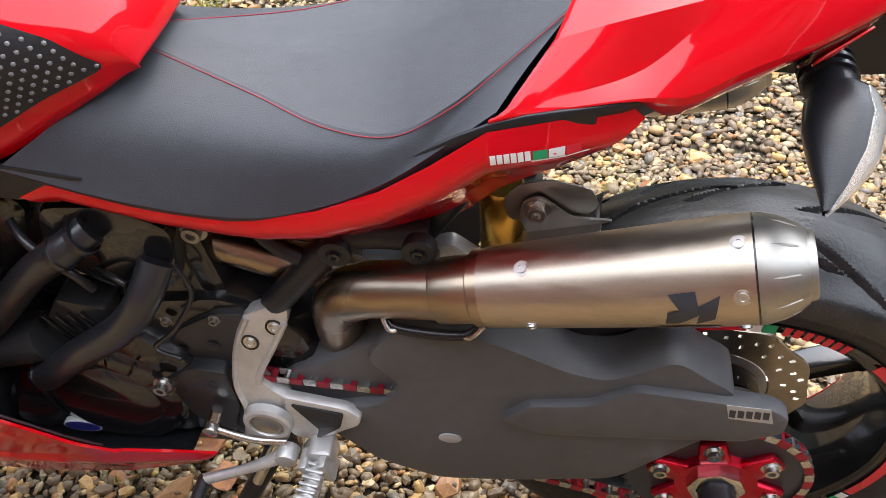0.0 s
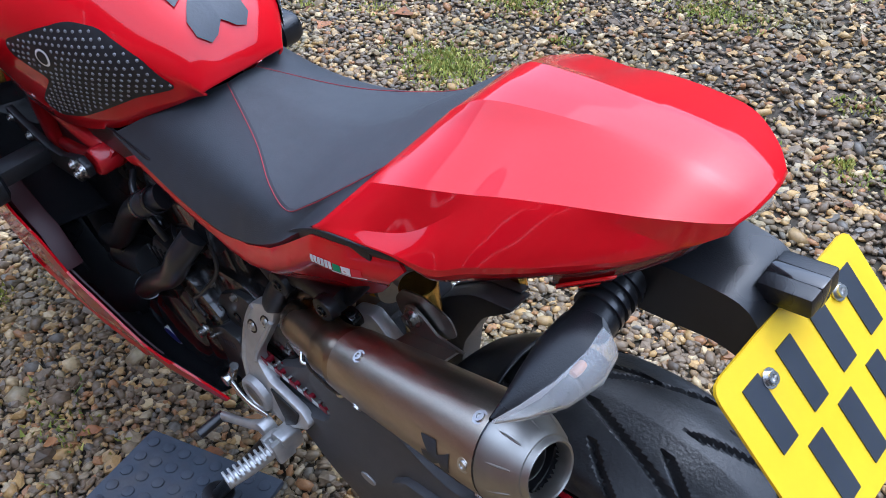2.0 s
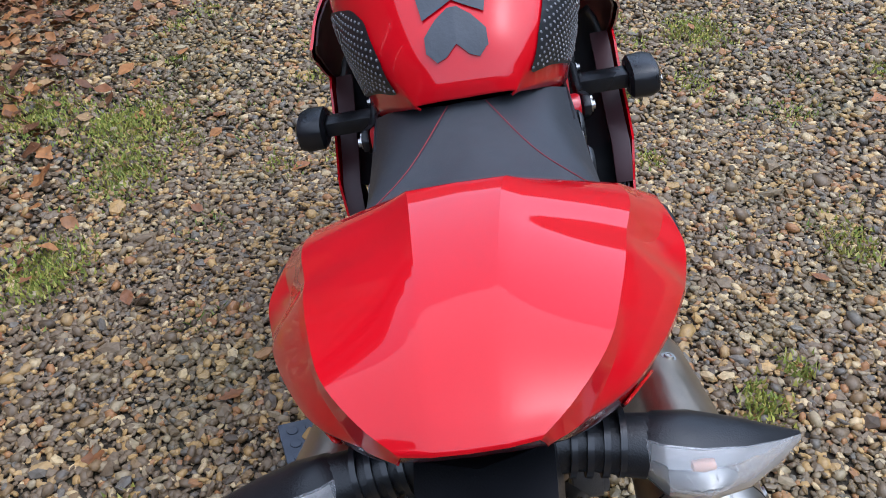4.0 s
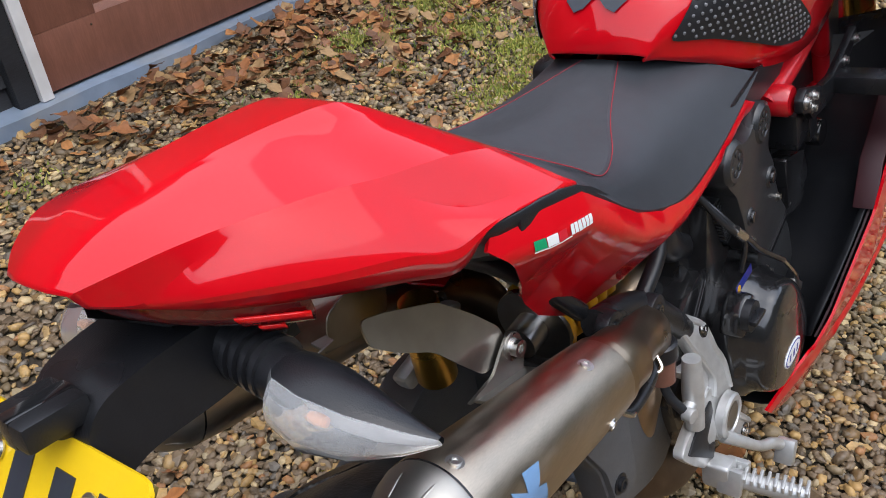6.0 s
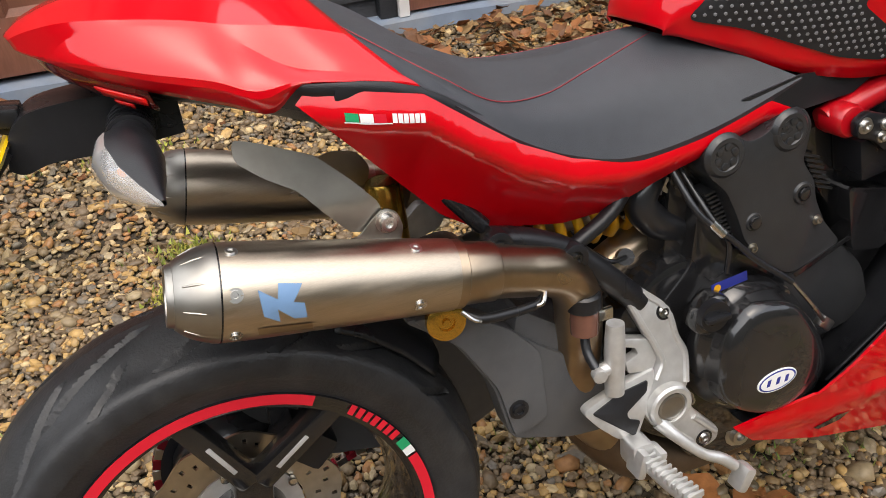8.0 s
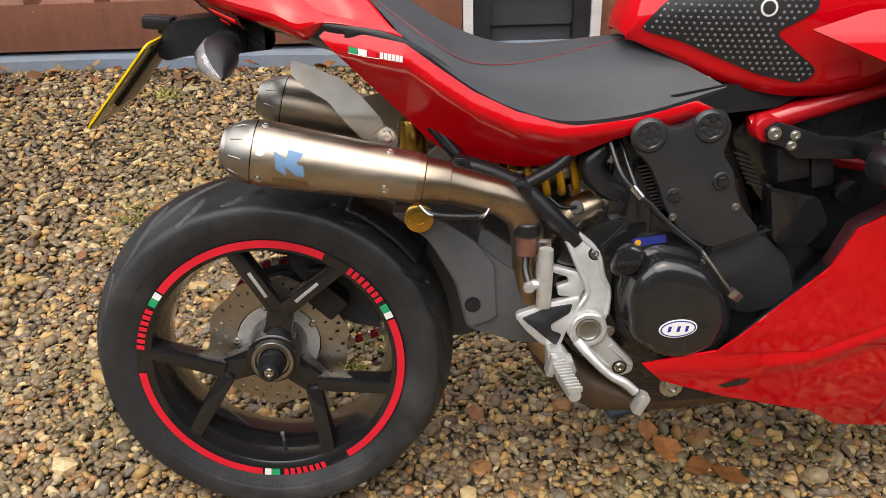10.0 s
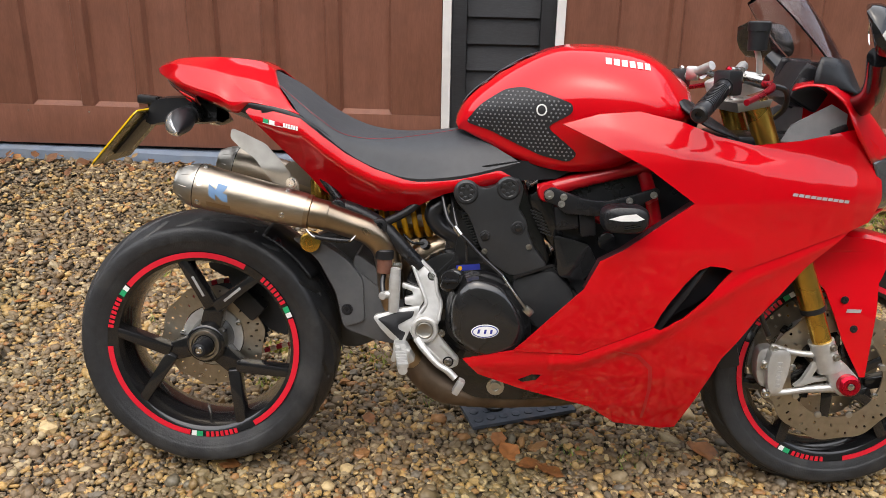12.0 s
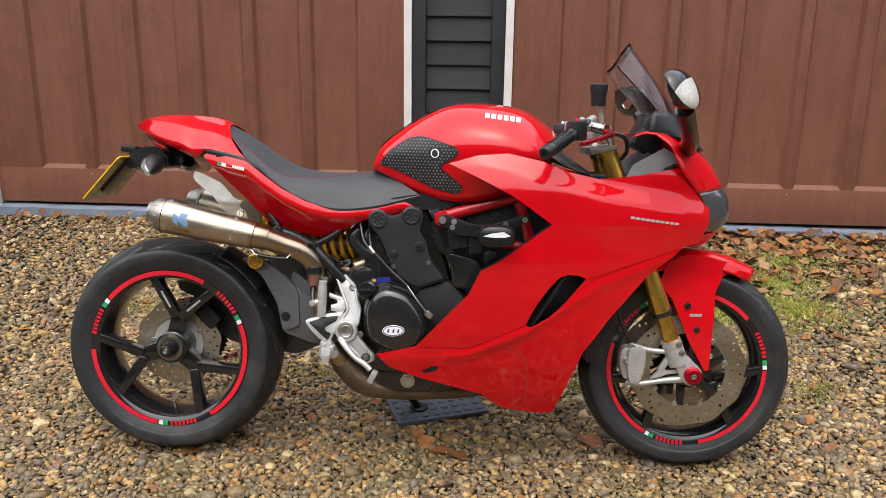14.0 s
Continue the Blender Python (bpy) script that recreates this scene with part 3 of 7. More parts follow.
# wheels
def tyre(cx, cz, R, rim_r, half, sidewall, seg, across, grooves):
    """Tyre with a rounded tread and real grooves cut into it."""
    prof = spline([(-half * 0.80, rim_r - 0.004, 0), (-half * 0.90, rim_r + 0.012, 0), (-half, rim_r + 0.4 * (R - rim_r), 0), (-half * 0.96, rim_r + 0.66 * (R - rim_r), 0),
                   (-half * 0.72, R - 0.020, 0), (-half * 0.38, R - 0.0055, 0), (0, R, 0)], 10)
    prof = np.vstack([prof, prof[-2::-1] * (-1, 1, 1)])
    s = np.concatenate([[0], np.cumsum(np.linalg.norm(np.diff(prof[:, :2], axis=0), axis=1))])
    u = np.linspace(0, s[-1], across)
    y, r = np.interp(u, s, prof[:, 0]), np.interp(u, s, prof[:, 1])
    mid = u - s[-1] / 2
    A = np.linspace(0, 2 * math.pi, seg, endpoint=False)
    a, w = np.meshgrid(A, mid, indexing="ij")
    depth = np.zeros_like(a)
    for sgn in (1, -1):
        for w0, w1, lean, bend, phase, count, width in grooves:
            t = np.clip((sgn * w - w0) / (w1 - w0), 0, 1)
            at = phase + (0.5 if sgn < 0 else 0) / count * 2 * math.pi + lean * t + bend * t * t
            gap = (a - at + math.pi / count) % (2 * math.pi / count) - math.pi / count
            slope = (lean + 2 * bend * t) * R / (w1 - w0)
            dist = np.abs(gap) * R / np.sqrt(1 + slope ** 2)
            inside = (sgn * w > w0) & (sgn * w < w1)
            depth = np.maximum(depth, np.where(inside, np.clip(1.6 - dist / width, 0, 1), 0))
    rr = r[None] - 0.0075 * depth
    # raised bands on the sidewalls
    rr = rr + np.where(np.abs(np.abs(mid)[None] - s[-1] * 0.40) < 0.0015, 0.0012, 0)
    V = np.stack([cx + rr * np.cos(a), np.broadcast_to(y[None], rr.shape), cz + rr * np.sin(a)], -1).reshape(-1, 3)
    i, j = np.meshgrid(np.arange(seg), np.arange(across - 1), indexing="ij")
    i2 = (i + 1) % seg
    F = np.stack([i * across + j, i2 * across + j, i2 * across + j + 1, i * across + j + 1], -1).reshape(-1, 4)
    return V.tolist(), F.tolist()


def rim_band(cx, cz, profile, seg=96):
    return moved(lathe(profile, (0, 0, 0), (0, 1, 0), seg), pose(cx, 0, cz))


def arc_strip(cx, cz, y, r0, r1, a0, a1, thick, side):
    """A flat strip along part of a circle."""
    n = max(2, int(abs(a1 - a0) / 4) + 1)
    V, F = [], []
    for k in range(n + 1):
        a = radians(a0 + (a1 - a0) * k / n)
        for r, dy in ((r0, 0), (r1, 0), (r1, thick), (r0, thick)):
            V.append(Vector((cx + r * math.cos(a), side * (y + dy), cz + r * math.sin(a))))
    for k in range(n):
        F += [[k * 4 + q, (k + 1) * 4 + q, (k + 1) * 4 + (q + 1) % 4, k * 4 + (q + 1) % 4] for q in range(4)]
    F += [[0, 1, 2, 3], [n * 4 + 3, n * 4 + 2, n * 4 + 1, n * 4]]
    return V, F


def arm(cx, cz, p0, p1, w0, w1, y0, y1, e0, e1):
    """A tapered spoke arm between two points of the wheel's plane, given as radius and degrees; y0..y1 deep at its root, e0..e1 at its end."""
    a = np.array([p0[0] * math.cos(radians(p0[1])), p0[0] * math.sin(radians(p0[1]))])
    b = np.array([p1[0] * math.cos(radians(p1[1])), p1[0] * math.sin(radians(p1[1]))])
    d = (b - a) / np.linalg.norm(b - a)
    nrm = np.array([-d[1], d[0]])
    bm = bmesh.new()
    vs = []
    for p, w, lo, hi in ((a, w0, y0, y1), (b, w1, e0, e1)):
        for s, yy in ((-1, lo), (1, lo), (1, hi), (-1, hi)):
            q = p + nrm * w * s
            vs.append(bm.verts.new((cx + q[0], yy, cz + q[1])))
    for f in ((0, 1, 2, 3), (7, 6, 5, 4), (0, 4, 5, 1), (1, 5, 6, 2), (2, 6, 7, 3), (3, 7, 4, 0)):
        bm.faces.new([vs[k] for k in f])
    bmesh.ops.recalc_face_normals(bm, faces=bm.faces)
    bmesh.ops.bevel(bm, geom=bm.edges[:], offset=0.005, segments=2, profile=0.5, affect="EDGES", clamp_overlap=True)
    return from_bm(bm)


def spokes(wheel, cx, cz, rim_r, starts, y_out):
    """Three Y-shaped spokes; y_out is the outer face."""
    s = 1 if y_out > 0 else -1
    for k, a in enumerate(starts):
        stem = arm(cx, cz, (0.035, a), (0.104, a), 0.026, 0.021, y_out - s * 0.044, y_out - s * 0.004, y_out - s * 0.036, y_out - s * 0.002)
        left = arm(cx, cz, (0.090, a + 3), (rim_r, a + 25), 0.0150, 0.0125, y_out - s * 0.026, y_out + s * 0.006, y_out - s * 0.022, y_out + s * 0.020)
        right = arm(cx, cz, (0.090, a - 3), (rim_r, a - 25), 0.0150, 0.0125, y_out - s * 0.026, y_out + s * 0.006, y_out - s * 0.022, y_out + s * 0.020)
        sp = part("spoke", join(stem, left, right), RIMBLACK, wheel)
        for turn in (1, -1) if k == 0 and s < 0 else ():
            part("spoke_mark", arm(cx, cz, (0.118, a + turn * 12), (0.168, a + turn * 20.0), 0.0030, 0.0030, y_out + s * 0.0090, y_out + s * 0.0104, y_out + s * 0.0150, y_out + s * 0.0164), SILVER_STICKER, sp)


def brake_disc(cx, cz, y, r0, r1, holes, parent, name="brake_disc"):
    """A drilled disc: a ring whose holes go right through."""
    seg, V, F, t = holes * 4, [], [], 0.0045
    rad = np.linspace(r0, r1, 8)
    for yy in (y - t / 2, y + t / 2):
        for r in rad:
            for k in range(seg):
                wave = 0.003 * math.sin(k * 2 * math.pi * 10 / seg) if r == rad[-1] else 0
                a = 2 * math.pi * k / seg
                V.append(Vector((cx + (r + wave) * math.cos(a), yy, cz + (r + wave) * math.sin(a))))
    n = len(rad)
    hole = lambda i, k: (i == 2 and k % 8 == 0) or (i == 4 and k % 8 == 3) or (i == 5 and k % 8 == 6)
    for i in range(n - 1):
        for k in range(seg):
            k2 = (k + 1) % seg
            q = [i * seg + k, i * seg + k2, (i + 1) * seg + k2, (i + 1) * seg + k]
            p = [v + n * seg for v in q]
            if hole(i, k):
                F += [[q[j], q[(j + 1) % 4], p[(j + 1) % 4], p[j]] for j in range(4)]
            else:
                F += [q, p[::-1]]
    for i in (0, n - 1):
        F += [[i * seg + k, i * seg + (k + 1) % seg, n * seg + i * seg + (k + 1) % seg, n * seg + i * seg + k] for k in range(seg)]
    return part(name, (V, F), DISC, parent, "drilled steel brake disc with rust stains", smooth=30)


def stickers(wheel, cx, cz, y, r0, r1, starts, sides):
    for side in sides:
        for s in starts:
            s = s if side < 0 else 180 - s - 105
            part("rim_stripe", arc_strip(cx, cz, y, r0, r1, s, s + 78, 0.0006, side), RED_STICKER, wheel, "red rim sticker")
            part("rim_flag", arc_strip(cx, cz, y, r0, r1, s + 79, s + 82, 0.0006, side), WHITE_STICKER, wheel)
            part("rim_flag", arc_strip(cx, cz, y, r0, r1, s + 82.2, s + 86, 0.0006, side), GREEN_STICKER, wheel)
            for q in range(7):
                part("rim_dash", arc_strip(cx, cz, y, r0, r1, s + 88 + q * 3.0, s + 90 + q * 3.0, 0.0006, side), RED_STICKER, wheel)


RAX, FAX = (0.0, 0.315), (1.478, 0.300)
rear = group("rear_wheel", label="black rear wheel with red and white rim stickers")
GROOVES = ((0.010, 0.060, 0.34, 0.14, 0.0, 9, 0.0030), (0.022, 0.082, 0.26, 0.10, 0.33, 9, 0.0028), (0.050, 0.092, 0.12, 0.05, 0.10, 9, 0.0026))
part("tyre", tyre(*RAX, 0.315, 0.226, 0.090, 0.05, 450, 120, GROOVES), RUBBER, rear, "worn black road tyre with cut grooves, dusty", smooth=26)
part("rim", rim_band(*RAX, [(-0.070, 0.206), (-0.076, 0.216), (-0.079, 0.228), (-0.075, 0.2295), (-0.066, 0.221), (-0.030, 0.202), (0.030, 0.202), (0.066, 0.221), (0.075, 0.2295), (0.079, 0.228),
     (0.076, 0.216), (0.070, 0.206), (0.028, 0.192), (-0.028, 0.192), (-0.070, 0.206)]), RIMBLACK, rear)
spokes(rear, *RAX, 0.212, (78, 198, 318), -0.052)
part("hub", join(lathe([(0, 0), (0, 0.050), (0.02, 0.054), (0.075, 0.050), (0.105, 0.046), (0.108, 0.042), (0.108, 0)], (RAX[0], 0.045, RAX[1]), (0, -1, 0), 40),
     lathe([(0, 0), (0, 0.064), (0.03, 0.064), (0.03, 0)], (RAX[0], 0.04, RAX[1]), (0, -1, 0), 40)), RIMBLACK, rear)
part("axle_ring", lathe([(0, 0.024), (0, 0.039), (0.007, 0.039), (0.011, 0.036), (0.011, 0.030), (0.006, 0.028), (0.006, 0.024)], (RAX[0], -0.062, RAX[1]), (0, -1, 0), 48), STEEL_DULL, rear)
part("axle_slider", lathe([(0, 0), (0, 0.0225), (0.018, 0.0225), (0.022, 0.020), (0.034, 0.020), (0.043, 0.016), (0.045, 0.011), (0.041, 0.008), (0.041, 0)], (RAX[0], -0.068, RAX[1]), (0, -1, 0), 36), PLASTIC, rear, "black axle crash slider")
part("axle_screw", bolt(0.007, 0.006, (RAX[0], -0.108, RAX[1]), (0, -1, 0)), STEEL, rear)
brake_disc(*RAX, 0.004, 0.076, 0.1250, 34, rear)
part("disc_carrier", lathe([(0, 0.030), (0, 0.074), (0.005, 0.074), (0.005, 0.030)], (RAX[0], 0.001, RAX[1]), (0, 1, 0), 40), ALU, rear)
stickers(rear, *RAX, 0.0796, 0.2150, 0.2280, (62, 182, 302), (-1, 1))
for k in range(5):
    a = radians(30 + 72 * k)
    part("disc_button", disc(0.006, 0.008, (RAX[0] + 0.074 * math.cos(a), 0.000, RAX[1] + 0.074 * math.sin(a)), (0, -1, 0), 12), STEEL, rear)
part("valve", tube([(RAX[0] - 0.005, -0.02, RAX[1] - 0.195), (RAX[0] - 0.005, -0.035, RAX[1] - 0.168)], 0.004), STEEL, rear)

front = group("front_wheel", label="black front wheel with red and white rim stickers")
FGROOVES = ((0.008, 0.045, 0.30, 0.10, 0.0, 9, 0.0026), (0.020, 0.060, 0.20, 0.08, 0.33, 9, 0.0024))
part("tyre", tyre(*FAX, 0.300, 0.222, 0.061, 0.04, 360, 96, FGROOVES), RUBBER, front, "worn black road tyre with cut grooves, dusty", smooth=26)
part("rim", rim_band(*FAX, [(-0.045, 0.204), (-0.050, 0.214), (-0.053, 0.2245), (-0.049, 0.226), (-0.042, 0.217), (-0.02, 0.200), (0.02, 0.200), (0.042, 0.217), (0.049, 0.226), (0.053, 0.2245),
     (0.050, 0.214), (0.045, 0.204), (0.018, 0.190), (-0.018, 0.190), (-0.045, 0.204)]), RIMBLACK, front)
spokes(front, *FAX, 0.210, (95, 215, 335), -0.030)
part("hub", lathe([(0, 0), (0, 0.040), (0.12, 0.040), (0.12, 0)], (FAX[0], 0.06, FAX[1]), (0, -1, 0), 32), RIMBLACK, front)
stickers(front, *FAX, 0.0534, 0.2125, 0.2242, (42, 162, 282), (-1,))
for s in (-1, 1):
    brake_disc(*FAX, s * 0.066, 0.105, 0.160, 40, front)
    part("disc_carrier", lathe([(0, 0.03), (0, 0.052), (0.006, 0.052), (0.006, 0.03)], (FAX[0], s * 0.061, FAX[1]), (0, s, 0), 32), RIMBLACK, front)
    for k in range(6):
        part("carrier_arm", arm(*FAX, (0.045, 60 * k + 10), (0.112, 60 * k + 22), 0.013, 0.010, s * 0.060, s * 0.067, s * 0.062, s * 0.067), RIMBLACK, front)
    for k in range(9):
        a = radians(40 * k + 12)
        part("disc_button", disc(0.008, 0.006, (FAX[0] + 0.104 * math.cos(a), s * 0.066, FAX[1] + 0.104 * math.sin(a)), (0, s, 0), 14), STEEL, front)

# front fork, brakes and mudguard
FORK0, FORK1 = np.array((1.215, 0.920)), np.array((1.436, 0.350))
along = lambda t: FORK0 + (FORK1 - FORK0) * t
for s in (-1, 1):
    leg = group("fork_leg", label="gold anodised upside-down fork leg")
    y = s * 0.103
    part("outer_tube", tube([(*along(0)[:1], y, along(0)[1]), (along(0.4)[0], y, along(0.4)[1]), (along(0.79)[0], y, along(0.79)[1])], [0.026, 0.026, 0.0275], 24), GOLD, leg)
    part("dust_seal", tube([(along(0.785)[0], y, along(0.785)[1]), (along(0.805)[0], y, along(0.805)[1])], 0.0285, 24), PLASTIC, leg)
    part("stanchion", tube([(along(0.8)[0], y, along(0.8)[1]), (along(0.98)[0], y, along(0.98)[1])], 0.0215, 24), GOLD, leg)
    part("axle_clamp", join(tube([(1.418, y, 0.392), (1.436, y, 0.346), (1.444, y, 0.325)], 0.0275, 24),
         prism([(1.420, 0.345), (1.466, 0.352), (1.486, 0.330), (1.506, 0.312), (1.508, 0.286), (1.490, 0.268), (1.462, 0.268), (1.446, 0.290)], 0.082, 0.122, s, 0.010, 0.012)), ALU, leg, "cast aluminium axle clamp")
    for t in (0.945, 0.985):
        part("pinch_bolt", bolt(0.006, 0.008, (along(t)[0] + 0.012, s * 0.128, along(t)[1] + 0.004), (0, s, 0)), STEEL_DULL, leg)
    part("caliper_bracket", join(tube([(1.318, s * 0.100, 0.371), (1.360, s * 0.101, 0.362), (1.402, s * 0.104, 0.360), (1.432, s * 0.106, 0.366)], [0.0085, 0.0070, 0.0075, 0.010], 12),
         tube([(1.310, s * 0.100, 0.262), (1.350, s * 0.101, 0.266), (1.400, s * 0.104, 0.276), (1.462, s * 0.106, 0.284)], [0.0085, 0.0075, 0.0085, 0.012], 12),
         prism([(1.428, 0.352), (1.404, 0.340), (1.384, 0.300), (1.366, 0.282), (1.384, 0.284), (1.412, 0.296), (1.440, 0.300), (1.446, 0.312), (1.418, 0.306), (1.404, 0.308), (1.416, 0.330), (1.440, 0.345)], 0.096, 0.110, s, 0.004, 0.004)), ALU, leg)
    cal = part("brake_caliper", join(prism([(1.306, 0.368), (1.338, 0.374), (1.354, 0.358), (1.350, 0.312), (1.338, 0.268), (1.314, 0.262), (1.304, 0.285), (1.300, 0.330)], 0.086, 0.117, s, 0.008, 0.010),
         prism([(1.290, 0.362), (1.320, 0.370), (1.326, 0.330), (1.320, 0.270), (1.298, 0.272), (1.286, 0.300), (1.284, 0.345)], 0.050, 0.090, s, 0.008, 0.010)), ALU, leg, "silver radial brake caliper")
    for k in range(6):
        z = 0.2835 + 0.0105 * k
        part("caliper_writing", prism([(1.322, z), (1.332, z - 0.001), (1.333, z + 0.006), (1.323, z + 0.007)], 0.117, 0.1176, s, 0), SILVER_STICKER, cal)
    for x, z in ((1.316, 0.371), (1.308, 0.262), (1.300, 0.330)):
        part("caliper_bolt", bolt(0.0075, 0.012, (x, s * 0.100, z), (0, s, 0)), STEEL, cal)
    part("axle_slider", lathe([(0, 0), (0, 0.024), (0.016, 0.024), (0.022, 0.019), (0.022, 0.010), (0.018, 0.009), (0.018, 0)], (1.478, s * 0.124, 0.300), (0, s, 0), 32), RED_ANO, leg, "red anodised axle slider")
    part("slider_cap", disc(0.008, 0.004, (1.478, s * 0.142, 0.300), (0, s, 0), 16), STEEL, leg)
    part("brake_hose", tube([(1.30, s * 0.10, 0.40), (1.27, s * 0.11, 0.47), (1.26, s * 0.09, 0.60), (1.22, s * 0.06, 0.74)], 0.006), HOSE, leg)
guard = group("front_mudguard", label="glossy red front mudguard")
gcurves = []
for y, dr in ((0.0, 0.034), (0.035, 0.030), (0.062, 0.016), (0.072, -0.006)):
    gcurves.append([(FAX[0] + (0.300 + dr) * math.cos(radians(a)) * (1 + (0.02 if a < 60 else 0)), y * w, FAX[1] + (0.300 + dr) * math.sin(radians(a)))
                    for a, w in ((58, 0.55), (66, 0.8), (76, 0.95), (88, 1), (100, 1), (112, 0.95))])
part("top", surf(gcurves, (2,)), RED, guard, solid=0.003)
for s in (-1, 1):
    part("side_leg", sheet([(1.385, 0.545), (1.405, 0.600), (1.455, 0.628), (1.520, 0.622), (1.580, 0.606), (1.637, 0.583), (1.600, 0.576), (1.560, 0.568), (1.538, 0.525), (1.533, 0.400), (1.529, 0.306), (1.517, 0.306), (1.468, 0.392), (1.420, 0.505)],
         lambda x, z: 0.074 + 0.020 * min(1, max(0, (0.56 - z) / 0.1)) - 0.75 * max(0, x - 1.55) * (1 if z > 0.55 else 0), s, 0.02), RED, guard, solid=0.003)
    for x, z in ((1.462, 0.487), (1.490, 0.420)):
        part("guard_screw", bolt(0.006, 0.004, (x, s * 0.094, z), (0, s, 0)), PLASTIC, guard)
    part("guard_mark", prism([(1.468, 0.458), (1.500, 0.458), (1.502, 0.466), (1.470, 0.466)], 0.0945, 0.0953, s, 0), SILVER_STICKER, guard)

# tail cowl, seat and side panels
C = [(-0.097, 0, 0.955), (-0.080, 0, 0.966), (-0.044, 0, 0.9775), (0.010, 0, 0.982), (0.060, 0, 0.982), (0.098, 0, 0.980), (0.130, 0, 0.977), (0.150, 0, 0.972), (0.172, 0, 0.958)]
K_ = [(-0.0965, 0.014, 0.955), (-0.079, 0.018, 0.966), (-0.044, 0.021, 0.9772), (0.010, 0.024, 0.9815), (0.060, 0.028, 0.9813), (0.098, 0.031, 0.9792), (0.130, 0.034, 0.976), (0.151, 0.037, 0.9705), (0.175, 0.041, 0.956)]
J_ = [(-0.096, 0.020, 0.9546), (-0.0785, 0.025, 0.9652), (-0.0435, 0.029, 0.9760), (0.010, 0.031, 0.9804), (0.060, 0.040, 0.9765), (0.099, 0.048, 0.9700), (0.132, 0.055, 0.9645), (0.155, 0.060, 0.9580), (0.183, 0.066, 0.9450)]
E_ = [(-0.092, 0.036, 0.953), (-0.072, 0.058, 0.960), (-0.038, 0.081, 0.965), (0.012, 0.096, 0.9610), (0.060, 0.107, 0.9535), (0.094, 0.113, 0.9450), (0.132, 0.122, 0.9390), (0.163, 0.126, 0.932), (0.204, 0.126, 0.918)]
H_ = [(-0.088, 0.040, 0.944), (-0.064, 0.063, 0.937), (-0.034, 0.085, 0.953), (0.012, 0.101, 0.955), (0.062, 0.113, 0.947), (0.093, 0.120, 0.935), (0.138, 0.141, 0.904), (0.188, 0.156, 0.892), (0.238, 0.161, 0.880)]
M_ = [(-0.087, 0.040, 0.9425), (-0.0625, 0.063, 0.9335), (-0.034, 0.095, 0.930), (0.020, 0.1241, 0.916), (0.070, 0.1443, 0.904), (0.104, 0.1540, 0.890), (0.142, 0.1622, 0.893), (0.197, 0.1643, 0.884), (0.248, 0.1640, 0.872)]
B_ = [(-0.086, 0.039, 0.941), (-0.061, 0.062, 0.930), (-0.028, 0.087, 0.914), (0.026, 0.1142, 0.895), (0.078, 0.1345, 0.878), (0.116, 0.1466, 0.866), (0.146, 0.1594, 0.888), (0.200, 0.1633, 0.878), (0.252, 0.1634, 0.867)]
cowl_vf = surf([C, K_, J_, E_, H_, M_, B_], (1, 2, 3, 4), 5, 4)
cowl = part("seat_cowl", cowl_vf, RED, bike, "glossy red single-seat tail cowl", solid=0.003, smooth=14)
cowl_tree = dense_tree(cowl_vf)
for s in (-1, 1):
    part("cowl_latch", block((0.055, 0.012, 0.014), (0.198, s * 0.158, 0.872), 0.003, (0, 8, 0)), PLASTIC, cowl)
# black tail frame below it
under = [[(-0.055, 0, 0.905), (0.0, 0, 0.888), (0.08, 0, 0.862), (0.16, 0, 0.840), (0.26, 0, 0.790), (0.36, 0, 0.740)],
         [(-0.050, 0.05, 0.910), (0.005, 0.07, 0.892), (0.08, 0.085, 0.868), (0.16, 0.095, 0.838), (0.26, 0.10, 0.785), (0.36, 0.10, 0.735)],
         [(-0.045, 0.060, 0.920), (0.012, 0.098, 0.902), (0.085, 0.125, 0.882), (0.155, 0.148, 0.860), (0.25, 0.152, 0.820), (0.36, 0.14, 0.760)],
         [(-0.045, 0.055, 0.935), (0.012, 0.095, 0.915), (0.085, 0.130, 0.895), (0.150, 0.160, 0.890), (0.25, 0.162, 0.868), (0.36, 0.14, 0.790)]]
part("tail_frame", surf(under, (1, 2), 4, 3), PLASTIC, bike, "black plastic tail frame", solid=0.003)
lamp = group("tail_light", label="red tail light lens")
LENS_ROWS = [[(-0.080, 0, 0.944), (-0.073, 0, 0.930), (-0.058, 0, 0.917)], [(-0.068, 0.048, 0.937), (-0.061, 0.049, 0.922), (-0.046, 0.045, 0.908)],
             [(-0.028, 0.084, 0.918), (-0.021, 0.084, 0.902), (-0.008, 0.077, 0.889)], [(0.016, 0.107, 0.901), (0.018, 0.106, 0.889), (0.022, 0.098, 0.879)]]
part("lens", surf(LENS_ROWS, (), 4, 5), TAILDARK, lamp, solid=0.003)
for s in (-1, 1):
    # raised strips in brighter red paint the gleam of inner reflectors on the lens
    for r0, r1, x0, x1 in ((0.30, 0.62, -0.026, 0.014), (0.74, 0.94, -0.020, -0.004)):
        strip = []
        for k in range(7):
            x = x0 + (x1 - x0) * k / 6
            w = (x + 0.024) / 0.040
            a, b = [np.array(LENS_ROWS[2][q]) + (np.array(LENS_ROWS[3][q]) - np.array(LENS_ROWS[2][q])) * w for q in (0, 2)]
            strip.append([tuple(a + (b - a) * r + np.array((-0.004, 0.007, -0.002))) for r in (r0, (r0 + r1) / 2, r1)])
        part("lens_bright_strip", both(s, grid(strip)), TAILRED, lamp, "bright red strip painted for the gleam of inner reflectors", solid=0.002)
